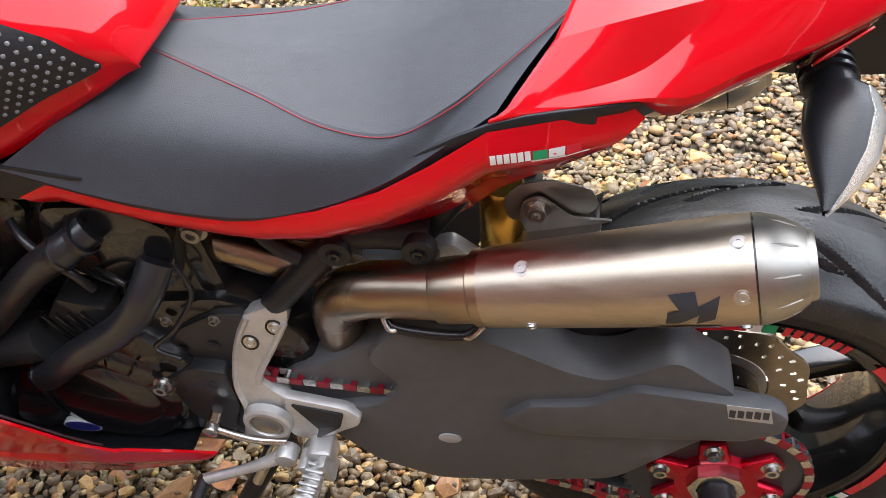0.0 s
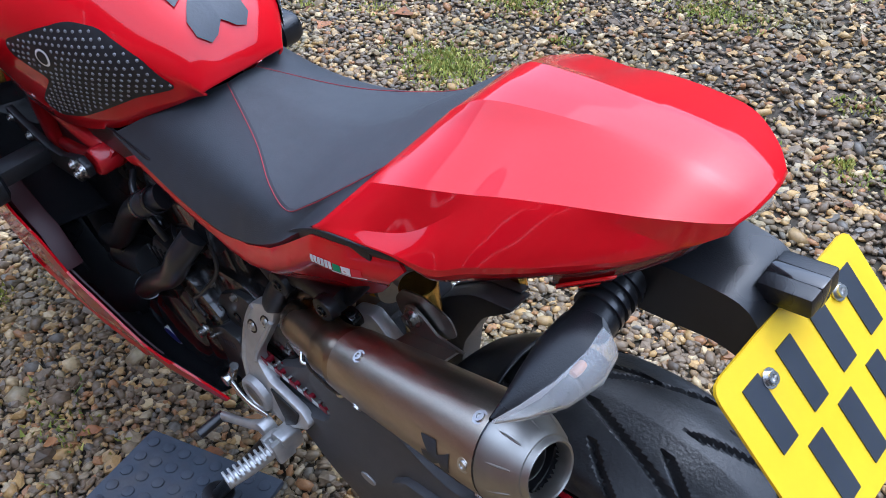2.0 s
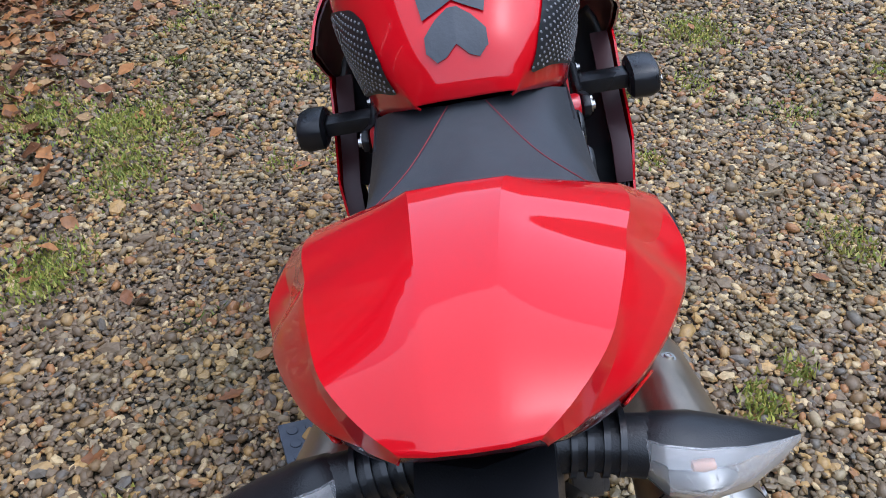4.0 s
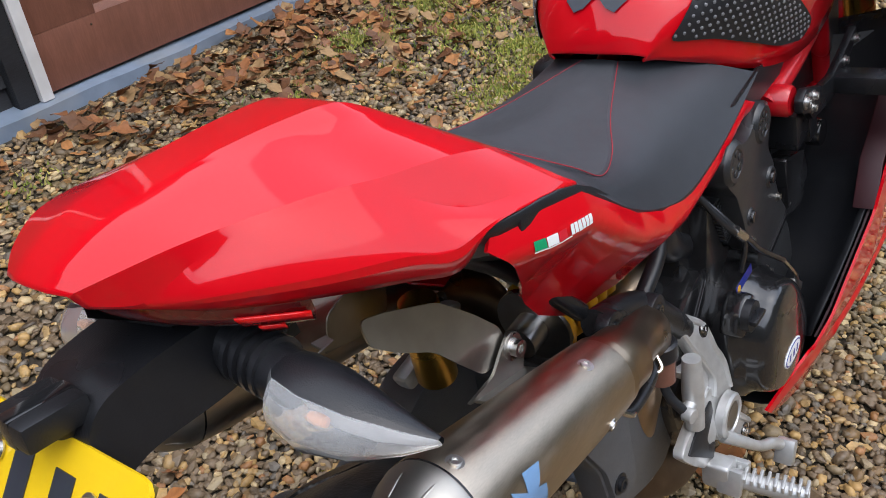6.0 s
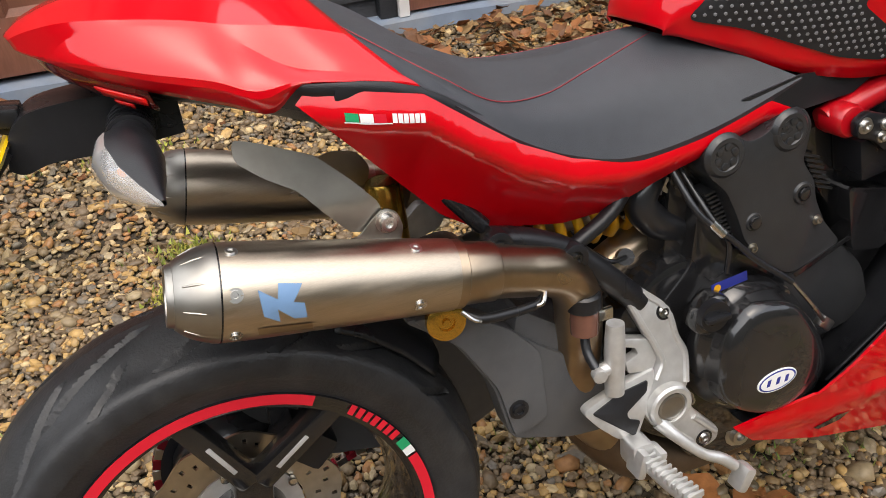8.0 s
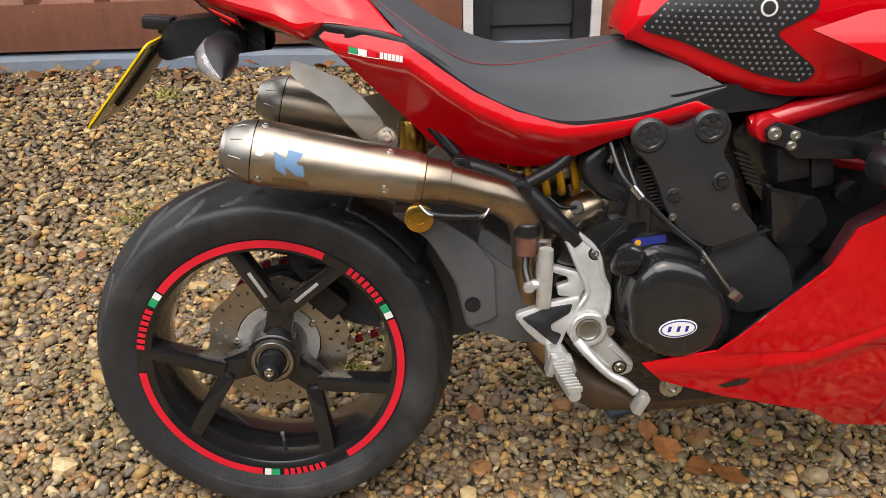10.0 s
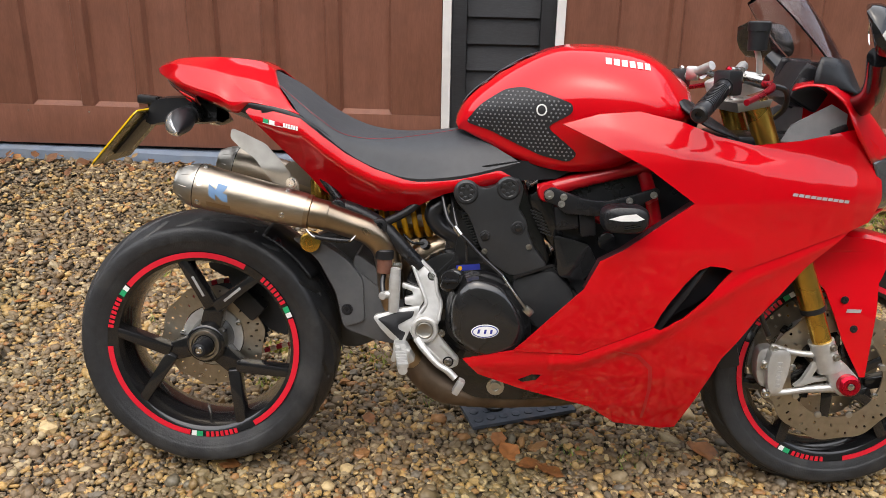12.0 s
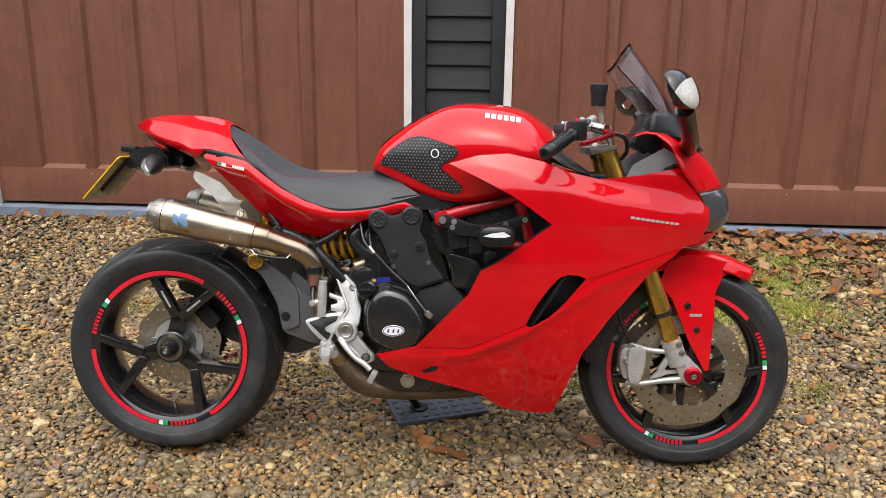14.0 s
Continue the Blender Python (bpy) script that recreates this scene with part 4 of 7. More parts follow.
part("light_housing", surf([[(-0.073, 0, 0.916), (-0.03, 0, 0.892)], [(-0.050, 0.048, 0.911), (-0.01, 0.052, 0.886)], [(0.0, 0.088, 0.900), (0.03, 0.085, 0.880)]], (), 3, 4), PLASTIC, lamp)

SC = [(0.160, 0, 0.960), (0.23, 0, 0.925), (0.30, 0, 0.876), (0.37, 0, 0.842), (0.44, 0, 0.829), (0.51, 0, 0.830), (0.595, 0, 0.838)]
ST = [(0.184, 0.092, 0.936), (0.242, 0.120, 0.894), (0.285, 0.137, 0.864), (0.338, 0.132, 0.830), (0.405, 0.106, 0.818), (0.480, 0.066, 0.822), (0.592, 0.020, 0.838)]
SU = [(0.224, 0.130, 0.896), (0.270, 0.143, 0.864), (0.312, 0.1488, 0.832), (0.385, 0.1411, 0.799), (0.470, 0.125, 0.791), (0.560, 0.108, 0.799), (0.650, 0.096, 0.816)]
SE = [(0.246, 0.1546, 0.872), (0.290, 0.1589, 0.838), (0.345, 0.1574, 0.795), (0.41, 0.1539, 0.760), (0.49, 0.149, 0.738), (0.60, 0.144, 0.747), (0.722, 0.138, 0.778)]
SL = [(0.246, 0.1454, 0.850), (0.290, 0.1504, 0.812), (0.345, 0.1498, 0.768), (0.41, 0.145, 0.732), (0.49, 0.14, 0.708), (0.60, 0.134, 0.716), (0.722, 0.128, 0.755)]
seat = group("seat", label="dark grey vinyl seat with red stitching")
seat_top = surf([SC, ST], (), 6, 6)
part("seat_top", seat_top, VINYL_TOP, seat)
for s in (-1, 1):
    side_vf = surf([ST, SU, SE, SL], (2,), 6, 6, False)
    part("seat_side", both(s, side_vf), VINYL, seat)
    line = spline(ST, 6)
    pts = [(p[0], s * (p[1] + 0.004), p[2] - 0.0010) for p in line]
    dash = [tube(pts[k:k + 2], 0.00055, 5, 1) for k in range(len(pts) - 1)]
    part("stitching", join(*dash), THREAD, seat, "red seam stitching")

PANEL = [(0.135, 0.872), (0.150, 0.885), (0.254, 0.860), (0.304, 0.822), (0.350, 0.788), (0.412, 0.756), (0.474, 0.737), (0.504, 0.734), (0.581, 0.741), (0.675, 0.762), (0.715, 0.742), (0.653, 0.724), (0.605, 0.716), (0.560, 0.703),
         (0.520, 0.682), (0.482, 0.660), (0.430, 0.655), (0.378, 0.664), (0.328, 0.668), (0.282, 0.700), (0.236, 0.754), (0.198, 0.800), (0.164, 0.840)]


def panel_top(x):
    return np.interp(x, [0.135, 0.254, 0.304, 0.35, 0.412, 0.474, 0.504, 0.581, 0.675, 0.715], [0.885, 0.86, 0.822, 0.788, 0.756, 0.737, 0.734, 0.741, 0.762, 0.75])


def panel_y(x, z):
    d = panel_top(x) - z
    base = np.interp(x, [0.13, 0.2, 0.3, 0.42, 0.5, 0.6, 0.72], [0.158, 0.172, 0.172, 0.160, 0.152, 0.147, 0.142])
    fold = np.interp(x, [0.14, 0.30, 0.42, 0.5, 0.7], [0.026, 0.029, 0.024, 0.018, 0.016])
    bend = 0.5 * (d - fold + math.sqrt((d - fold) ** 2 + 0.00006))
    return base - 0.009 + 0.45 * (d - bend) - 1.02 * bend + 0.07 * (d - 0.075 + math.sqrt((d - 0.075) ** 2 + 0.0003)) + 0.07 * (d - 0.10 + math.sqrt((d - 0.10) ** 2 + 0.0003)) + 0.003


for s in (-1, 1):
    vf = sheet(PANEL, panel_y, s, 0.008)
    p = part("side_panel", vf, RED, bike, "glossy red side panel below the seat", solid=0.003, smooth=30)
    tree = dense_tree(vf)
    zz = lambda q: panel_top(q) - 0.026
    flag = [(0.176, 0.188, GREEN_STICKER), (0.189, 0.201, WHITE_STICKER), (0.202, 0.213, RED_STICKER)] if s < 0 else [(0.206, 0.217, GREEN_STICKER), (0.193, 0.205, WHITE_STICKER), (0.181, 0.192, RED_STICKER)]
    for a, b, m in flag:
        part("flag_sticker", laid([(a, zz(a)), (b, zz(b)), (b, zz(b) + 0.008), (a, zz(a) + 0.008)], tree, s), m, p)
    part("flag_edge", laid([(0.175, zz(0.175) - 0.0012), (0.218, zz(0.218) - 0.0012), (0.218, zz(0.218)), (0.175, zz(0.175))], tree, s, 0.0016), WHITE_STICKER, p)
    for q in range(6):
        a = 0.2185 + q * 0.0054
        part("maker_mark", laid([(a, zz(a)), (a + 0.0044, zz(a + 0.0044)), (a + 0.0050, zz(a + 0.005) + 0.0085), (a + 0.0006, zz(a + 0.0006) + 0.0085)], tree, s), WHITE_STICKER, p)
    # black filler between seat, tank and side panel
    part("frame_cover", sheet([(0.640, 0.768), (0.722, 0.782), (0.790, 0.778), (0.845, 0.770), (0.800, 0.745), (0.715, 0.738), (0.675, 0.758)], lambda x, z: 0.137, s, 0.03), PLASTIC, bike, solid=0.01)

# plate holder, number plate, rear indicators
holder = group("plate_holder", label="black plastic number plate holder")
part("holder_arm", surf([[(0.04, 0, 0.882), (-0.03, 0, 0.892), (-0.085, 0, 0.891), (-0.108, 0, 0.882), (-0.121, 0, 0.864)],
     [(0.04, 0.044, 0.880), (-0.03, 0.043, 0.889), (-0.085, 0.040, 0.887), (-0.108, 0.037, 0.878), (-0.121, 0.035, 0.860)],
     [(0.04, 0.050, 0.840), (-0.03, 0.045, 0.834), (-0.085, 0.041, 0.834), (-0.112, 0.040, 0.828), (-0.126, 0.039, 0.834)],
     [(0.04, 0.0, 0.834), (-0.03, 0.0, 0.828), (-0.085, 0.0, 0.828), (-0.112, 0.0, 0.824), (-0.126, 0.0, 0.830)]], (1, 2), 5, 3), PLASTIC, holder)
for k in range(3):
    for s in (-1, 1):
        x0 = -0.036 - 0.020 * k
        z0 = 0.8925 - 0.0012 * k
        part("holder_rib", tube([(x0, s * 0.005, z0), (x0, s * 0.026, z0 - 0.003), (x0 - 0.004, s * 0.031, z0 - 0.005), (x0 - 0.009, s * 0.026, z0 - 0.0055), (x0 - 0.009, s * 0.005, z0 - 0.0025)], 0.0012, 6, 3), GLOSSBLACK, holder)
u = np.array((-0.069, -0.078)) / math.hypot(0.069, 0.078)        # down the plate
pl = np.array((-0.121, 0.864))
PM = Matrix(((0, u[0], u[1], pl[0]), (-1, 0, 0, 0), (0, u[1], -u[0], pl[1]), (0, 0, 0, 1)))


def on_plate(a0, a1, b0, b1, h0, h1, bevel=0.0):
    """A slab on the plate: a across it, b down it, h out of it (rearwards and up)."""
    return moved(block((a1 - a0, b1 - b0, h1 - h0), ((a0 + a1) / 2, (b0 + b1) / 2, (h0 + h1) / 2), bevel), PM)


nplate = group("number_plate", label="yellow number plate with black characters")
bm = bmesh.new()
f = bm.faces.new([bm.verts.new((x, y, 0)) for x, y in rounded([(-0.107, 0), (0.107, 0), (0.107, 0.165), (-0.107, 0.165)], 0.014)])
ext = bmesh.ops.extrude_face_region(bm, geom=[f])
bmesh.ops.translate(bm, vec=(0, 0, -0.003), verts=[v for v in ext["geom"] if isinstance(v, bmesh.types.BMVert)])
bmesh.ops.recalc_face_normals(bm, faces=bm.faces)
part("plate", moved(from_bm(bm), PM), PLATE, nplate)
for row, count in ((0.020, 4), (0.090, 3)):
    for k in range(count):
        a = (k - (count - 1) / 2) * 0.049
        part("character_bar", on_plate(a - 0.011, a + 0.011, row, row + 0.058, 0.0003, 0.0012), BLACK_STICKER, nplate)
for s in (-1, 1):
    part("plate_screw", moved(bolt(0.0055, 0.005, (s * 0.056, 0.030, 0.001), (0, 0, 1)), PM), STEEL, nplate)
part("plate_back", on_plate(-0.104, 0.104, 0.003, 0.162, -0.0056, -0.0032), PLATE_BACK, nplate, "dull yellow back of the plate")
part("plate_backing", on_plate(-0.045, 0.045, 0.01, 0.13, -0.012, -0.004, 0.003), PLASTIC, nplate)
plamp = part("plate_lamp", block((0.044, 0.046, 0.019), (-0.126, -0.006, 0.882), 0.004, (0, 6, 0)), PLASTIC, holder, "black plate lamp housing")
part("lamp_neck", block((0.024, 0.030, 0.020), (-0.114, -0.006, 0.872), 0.003, (0, 20, 0)), PLASTIC, plamp)
part("lamp_step", block((0.045, 0.016, 0.021), (-0.126, -0.006, 0.882), 0.003, (0, 6, 0)), GLOSSBLACK, plamp)
for s in (-1, 1):
    ind = group("rear_indicator", label="rear indicator with clear lens on black stalk")
    part("stalk", tube([(-0.006, s * 0.020, 0.862), (-0.008, s * 0.060, 0.858), (-0.012, s * 0.100, 0.851)], [0.026, 0.019, 0.021], 16), PLASTIC, ind)
    for k in range(4):
        y = 0.052 + 0.010 * k
        part("stalk_rib", lathe([(0, 0.017), (0, 0.0225), (0.004, 0.0225), (0.004, 0.017)], (-0.008 - 0.0006 * k, s * y, 0.8585 - 0.001 * k), (-0.05, s, -0.13), 20), HOSE, ind)
    cs = [(0.094, 0.014, 0.018, 0.852, -0.012), (0.108, 0.028, 0.025, 0.848, -0.016), (0.131, 0.031, 0.025, 0.842, -0.016), (0.160, 0.024, 0.020, 0.835, -0.012), (0.186, 0.012, 0.011, 0.829, -0.004), (0.203, 0.003, 0.003, 0.825, 0.004)]
    for nm, m, a0, a1, k in (("housing", PLASTIC, -80, 122, 1.0), ("lens", LENS, 120, 282, 1.04)):
        G = [[(xc + w * k * math.cos(radians(a)), s * y, zc + h * k * math.sin(radians(a))) for a in np.linspace(a0, a1, 13)] for y, w, h, zc, xc in cs]
        vf = grid(G, flip=s < 0)
        part(nm, vf, m, ind, "clear ribbed indicator lens" if nm == "lens" else "")
    dish = [[(xc + w * q * math.cos(radians(r)), s * y, zc + h * q * math.sin(radians(r))) for q, r in ((0.92, 122), (0.35, 122), (0.10, 200), (0.35, 278), (0.92, 278))] for y, w, h, zc, xc in cs]
    part("reflector", grid(dish, flip=s < 0), REFLECTOR, ind, "silver reflector", smooth=20)
    part("bulb", lathe([(-0.008, 0), (-0.007, 0.004), (0, 0.005), (0.007, 0.004), (0.008, 0)], (-0.027, s * 0.134, 0.843), (0, 1, 0), 12), AMBER, ind)

# fuel tank and its pads
TC = [(0.578, 0, 0.850), (0.582, 0, 0.872), (0.603, 0, 0.908), (0.640, 0, 0.941), (0.700, 0, 0.982), (0.780, 0, 1.020), (0.850, 0, 1.031), (0.950, 0, 1.025), (1.020, 0, 1.004), (1.092, 0, 0.950)]
TS = [(0.579, 0.034, 0.850), (0.585, 0.040, 0.871), (0.606, 0.052, 0.904), (0.645, 0.066, 0.934), (0.704, 0.082, 0.970), (0.780, 0.098, 1.003), (0.850, 0.108, 1.010), (0.950, 0.110, 1.003), (1.020, 0.098, 0.980), (1.085, 0.075, 0.930)]
TW = [(0.584, 0.062, 0.846), (0.594, 0.072, 0.862), (0.615, 0.090, 0.878), (0.660, 0.120, 0.892), (0.715, 0.146, 0.902), (0.790, 0.170, 0.912), (0.870, 0.186, 0.918), (0.950, 0.192, 0.916), (1.020, 0.180, 0.902), (1.075, 0.140, 0.890)]
TB = [(0.586, 0.058, 0.839), (0.597, 0.068, 0.838), (0.618, 0.084, 0.829), (0.660, 0.106, 0.811), (0.715, 0.130, 0.785), (0.800, 0.148, 0.765), (0.880, 0.158, 0.768), (0.950, 0.160, 0.790), (1.020, 0.150, 0.840), (1.070, 0.120, 0.862)]
tank_vf = surf([TC, TS, TW, TB], (), 6, 7)
tank = part("fuel_tank", tank_vf, RED, bike, "glossy red fuel tank", solid=0.003)
tank_tree = dense_tree(tank_vf)
PADO = [(0.602, 0.858), (0.634, 0.896), (0.685, 0.930), (0.722, 0.937), (0.768, 0.925), (0.823, 0.907), (0.824, 0.888), (0.773, 0.858), (0.841, 0.803), (0.823, 0.784), (0.762, 0.797), (0.709, 0.820), (0.656, 0.844)]


def inside(p, poly):
    c = False
    for (x0, z0), (x1, z1) in zip(poly, poly[1:] + poly[:1]):
        if (z0 > p[1]) != (z1 > p[1]) and p[0] < (x1 - x0) * (p[1] - z0) / (z1 - z0) + x0:
            c = not c
    return c


for s in (-1, 1):
    pad = part("tank_grip_pad", laid(rounded(PADO, 0.012), tank_tree, s, 0.0028, 0.012), PAD, tank, "black studded rubber knee grip pad")
    studs = []
    for i in range(30):
        for j in range(22):
            x, z = 0.610 + 0.0092 * i + (0.0046 if j % 2 else 0), 0.782 + 0.0080 * j
            if inside((x, z), PADO) and all(inside((x + dx, z + dz), PADO) for dx, dz in ((0.004, 0), (-0.004, 0), (0, 0.004), (0, -0.004))) and math.hypot(x - 0.761, z - 0.892) > 0.016:
                h = tank_tree.ray_cast(Vector((x, s, z)), Vector((0, -s, 0)))
                if h[0] is not None:
                    nn = h[1] if h[1].y * s > 0 else -h[1]
                    studs.append(lathe([(0, 0.0024), (0.0010, 0.0020), (0.0016, 0.0008), (0.0016, 0)], h[0] + nn * 0.0027, nn, 6))
    tagged(part("pad_stud", join(*studs), STUD, pad, "small pale studs"), kind="stuff")
    part("pad_badge", laid([(0.761 + 0.011 * math.cos(a), 0.892 + 0.012 * math.sin(a)) for a in np.linspace(0, 2 * math.pi, 20, endpoint=False)], tank_tree, s, 0.0036, 0.006), WHITE_STICKER, pad)
    part("pad_badge_ring", laid([(0.761 + 0.008 * math.cos(a), 0.892 + 0.009 * math.sin(a)) for a in np.linspace(0, 2 * math.pi, 20, endpoint=False)], tank_tree, s, 0.0042, 0.006), PAD, pad)
    for q in range(6):
        a = 0.890 + q * 0.0165
        z = 0.984 - 0.012 * (q / 6) + 0.004
        part("maker_mark", laid([(a, z), (a + 0.0118, z - 0.001), (a + 0.0130, z + 0.012), (a + 0.0012, z + 0.013)], tank_tree, s, 0.0012, 0.008), WHITE_STICKER, tank, "white maker mark")
PADS = [[(0.604, 0.0), (0.596, 0.014), (0.594, 0.026), (0.602, 0.038), (0.616, 0.038), (0.632, 0.022), (0.642, 0.006), (0.642, -0.006), (0.632, -0.022), (0.616, -0.038), (0.602, -0.038), (0.594, -0.026), (0.596, -0.014)],
        [(0.634, 0.038), (0.664, 0.044), (0.656, 0.022), (0.676, 0.012), (0.694, 0.046), (0.712, 0.046), (0.704, 0.016), (0.716, 0.010), (0.744, 0.044), (0.764, 0.036), (0.742, 0.0),
         (0.764, -0.036), (0.744, -0.044), (0.716, -0.010), (0.704, -0.016), (0.712, -0.046), (0.694, -0.046), (0.676, -0.012), (0.656, -0.022), (0.664, -0.044), (0.634, -0.038), (0.650, 0.0)]]
for o in PADS:
    part("tank_pad", laid(o, tank_tree, 1, 0.003, 0.006, True), PAD_GREY, tank, "dark grey tank pad")


# fairings
def fair_y(x, z):
    w = np.interp(x, [0.60, 0.75, 0.90, 1.05, 1.20, 1.32, 1.42, 1.48, 1.54], [0.215, 0.245, 0.256, 0.256, 0.238, 0.205, 0.165, 0.125, 0.070])
    v = np.interp(z, [0.18, 0.25, 0.33, 0.42, 0.52, 0.62, 0.72, 0.80, 0.86, 0.90], [0.56, 0.70, 0.82, 0.91, 0.97, 1.0, 1.0, 0.965, 0.90, 0.83])
    return w * v


def upper_y(x, z):
    # a flowing crease from the tank to the nose, and a hollow above it
    crease = np.interp(x, [0.80, 1.0, 1.2, 1.5], [0.885, 0.83, 0.775, 0.73])
    d = z - crease
    return fair_y(x, z) + 0.012 * math.exp(-(d / (0.030 if d > 0 else 0.085)) ** 2) * min(1, max(0, (x - 0.82) / 0.2)) - 0.006 * math.exp(-((d - 0.055) / 0.025) ** 2) * min(1, max(0, (x - 1.0) / 0.15))


UPPER = [(0.800, 0.868), (0.874, 0.890), (0.954, 0.897), (1.042, 0.878), (1.108, 0.853), (1.188, 0.836), (1.290, 0.846), (1.374, 0.862), (1.423, 0.870), (1.480, 0.832), (1.497, 0.800), (1.500, 0.753), (1.500, 0.717), (1.470, 0.672), (1.334, 0.632),
         (1.256, 0.606), (1.165, 0.578), (1.145, 0.586), (1.115, 0.589), (1.092, 0.580), (1.066, 0.550), (1.040, 0.512), (1.022, 0.478), (1.012, 0.452), (0.863, 0.380), (0.720, 0.377), (0.790, 0.455), (0.860, 0.531), (0.888, 0.592), (0.932, 0.616), (1.069, 0.719), (0.972, 0.787), (0.883, 0.831)]
LOWER = [(0.612, 0.345), (0.718, 0.3755), (0.863, 0.3785), (1.011, 0.4500), (1.024, 0.446), (1.070, 0.472), (1.114, 0.516), (1.164, 0.578), (1.256, 0.605), (1.334, 0.631), (1.425, 0.657), (1.324, 0.580), (1.231, 0.470), (1.167, 0.376), (1.125, 0.264), (1.097, 0.188),
         (1.067, 0.184), (0.959, 0.196), (0.896, 0.242), (0.740, 0.281), (0.647, 0.309)]
for s in (-1, 1):
    up_vf = sheet(UPPER, upper_y, s, 0.0085)
    up = part("upper_fairing", up_vf, RED, bike, "glossy red upper side fairing", solid=0.004)
    ut = dense_tree(up_vf)
    for q in range(10):
        a = 1.270 + q * 0.0135
        z = 0.737 - 0.14 * (q * 0.0135)
        part("model_mark", laid([(a, z), (a + 0.011, z - 0.0015), (a + 0.013, z + 0.0045), (a + 0.002, z + 0.006)], ut, s), SILVER_STICKER, up, "silver model lettering shown as bars")
    low_vf = sheet(LOWER, lambda x, z: fair_y(x, z) - 0.003 + (0.007 if x < 1.05 else 0.004) * math.exp(-((z - np.interp(x, [0.6, 0.86, 1.01, 1.2, 1.4], [0.33, 0.36, 0.43, 0.56, 0.64])) / 0.016) ** 2) * (0.4 if x < 0.8 else 1), s, 0.009)
    low = part("belly_fairing", low_vf, RED, bike, "glossy red lower fairing spotted with dried splashes", solid=0.004)
    lt = dense_tree(low_vf)
    part("fairing_slot", laid([(0.735, 0.305), (0.765, 0.322), (0.785, 0.322), (0.775, 0.308), (0.745, 0.300)], lt, s, 0.001), GLOSSBLACK, low)
    part("fairing_scoop", laid([(1.020, 0.215), (1.026, 0.30), (1.020, 0.355), (0.990, 0.385), (0.930, 0.395), (0.985, 0.378), (1.012, 0.35), (1.018, 0.30), (1.014, 0.215)], lt, s, 0.0015), RED_FRAME, low)
    # dark sheet added behind the vent, so that its opening looks black
    part("vent_lining", sheet([(0.98, 0.42), (1.10, 0.49), (1.20, 0.57), (1.18, 0.62), (1.05, 0.62), (0.99, 0.50)], lambda x, z: fair_y(x, z) - 0.045, s, 0.05), PLASTIC, bike, solid=0.004)
    part("inner_panel", sheet([(0.830, 0.862), (0.954, 0.888), (1.042, 0.870), (1.108, 0.845), (1.188, 0.828), (1.290, 0.838), (1.374, 0.852), (1.440, 0.800), (1.430, 0.690), (1.334, 0.640), (1.256, 0.612), (1.162, 0.585), (1.088, 0.590), (1.060, 0.552), (1.024, 0.500), (1.000, 0.455), (0.863, 0.390),
         (0.740, 0.385), (0.800, 0.455), (0.868, 0.528), (0.900, 0.590), (0.940, 0.610), (1.076, 0.716), (0.978, 0.790)], lambda x, z: upper_y(x, z) - 0.009, s, 0.03, 0.003), INNER, bike, "dark unpainted inside of the fairing")
    # black sheets added to keep the inside of the fairing dark
    fill_line = [(0.735, 0.385), (0.800, 0.460), (0.868, 0.532), (0.900, 0.590), (0.940, 0.612), (1.076, 0.716), (1.150, 0.740)]
    if s > 0:
        fill_line = fill_line[3:]
    part("splash_guard", both(s, surf([[(x + 0.006, fair_y(x, z) - 0.014, z) for x, z in fill_line], [(x + 0.030, fair_y(x, z) - 0.055, z - 0.030) for x, z in fill_line], [(x + 0.040, 0.095, z - 0.055) for x, z in fill_line]], (), 3, 3, False)), PLASTIC, bike, "black sheet added to fill the dark inside of the fairing", solid=0.003)
    pan = [(0.660, 0.322), (0.760, 0.318), (0.860, 0.312), (0.960, 0.300), (1.060, 0.270)]
    part("belly_pan", both(s, surf([[(x, fair_y(x, z) - 0.010, z) for x, z in pan], [(x, 0.155, z - 0.012) for x, z in pan], [(x, 0.085, z - 0.016) for x, z in pan]], (), 3, 3, False)), PLASTIC, bike, "black sheet added to close the gap between engine and lower fairing", solid=0.003)
    liner = [(0.900, 0.330), (0.960, 0.440), (1.030, 0.560), (1.100, 0.690)]
    part("radiator_shroud", both(s, surf([[(x + 0.07, fair_y(x, z) - 0.016, z) for x, z in liner], [(x + 0.02, 0.150, z) for x, z in liner], [(x, 0.085, z) for x, z in liner]], (), 3, 3, False)), PLASTIC, bike, "black sheet added to fill the dark space beside the radiator", solid=0.003)
    # inner edge of the tail of the upper fairing
    part("fairing_lip", prism([(0.860, 0.530), (0.888, 0.592), (0.932, 0.616), (1.069, 0.719), (1.069, 0.709), (0.936, 0.608), (0.894, 0.586), (0.868, 0.528)], 0.215, 0.246, s, 0.002), INNER, bike)

nose = group("front_fairing", label="glossy red front fairing with dark headlamps")
N0 = [(1.425, 0, 0.965), (1.475, 0, 0.925), (1.525, 0, 0.875), (1.562, 0, 0.818)]
N1 = [(1.415, 0.060, 0.960), (1.462, 0.060, 0.918), (1.508, 0.058, 0.864), (1.545, 0.050, 0.812)]
N2 = [(1.388, 0.110, 0.955), (1.430, 0.115, 0.908), (1.470, 0.110, 0.852), (1.504, 0.095, 0.805)]
N3 = [(1.341, 0.150, 0.955), (1.382, 0.166, 0.920), (1.406, 0.176, 0.866), (1.466, 0.130, 0.797)]
part("nose_top", surf([N0, N1, N2, N3], (2,), 5, 4), RED, nose, solid=0.004)
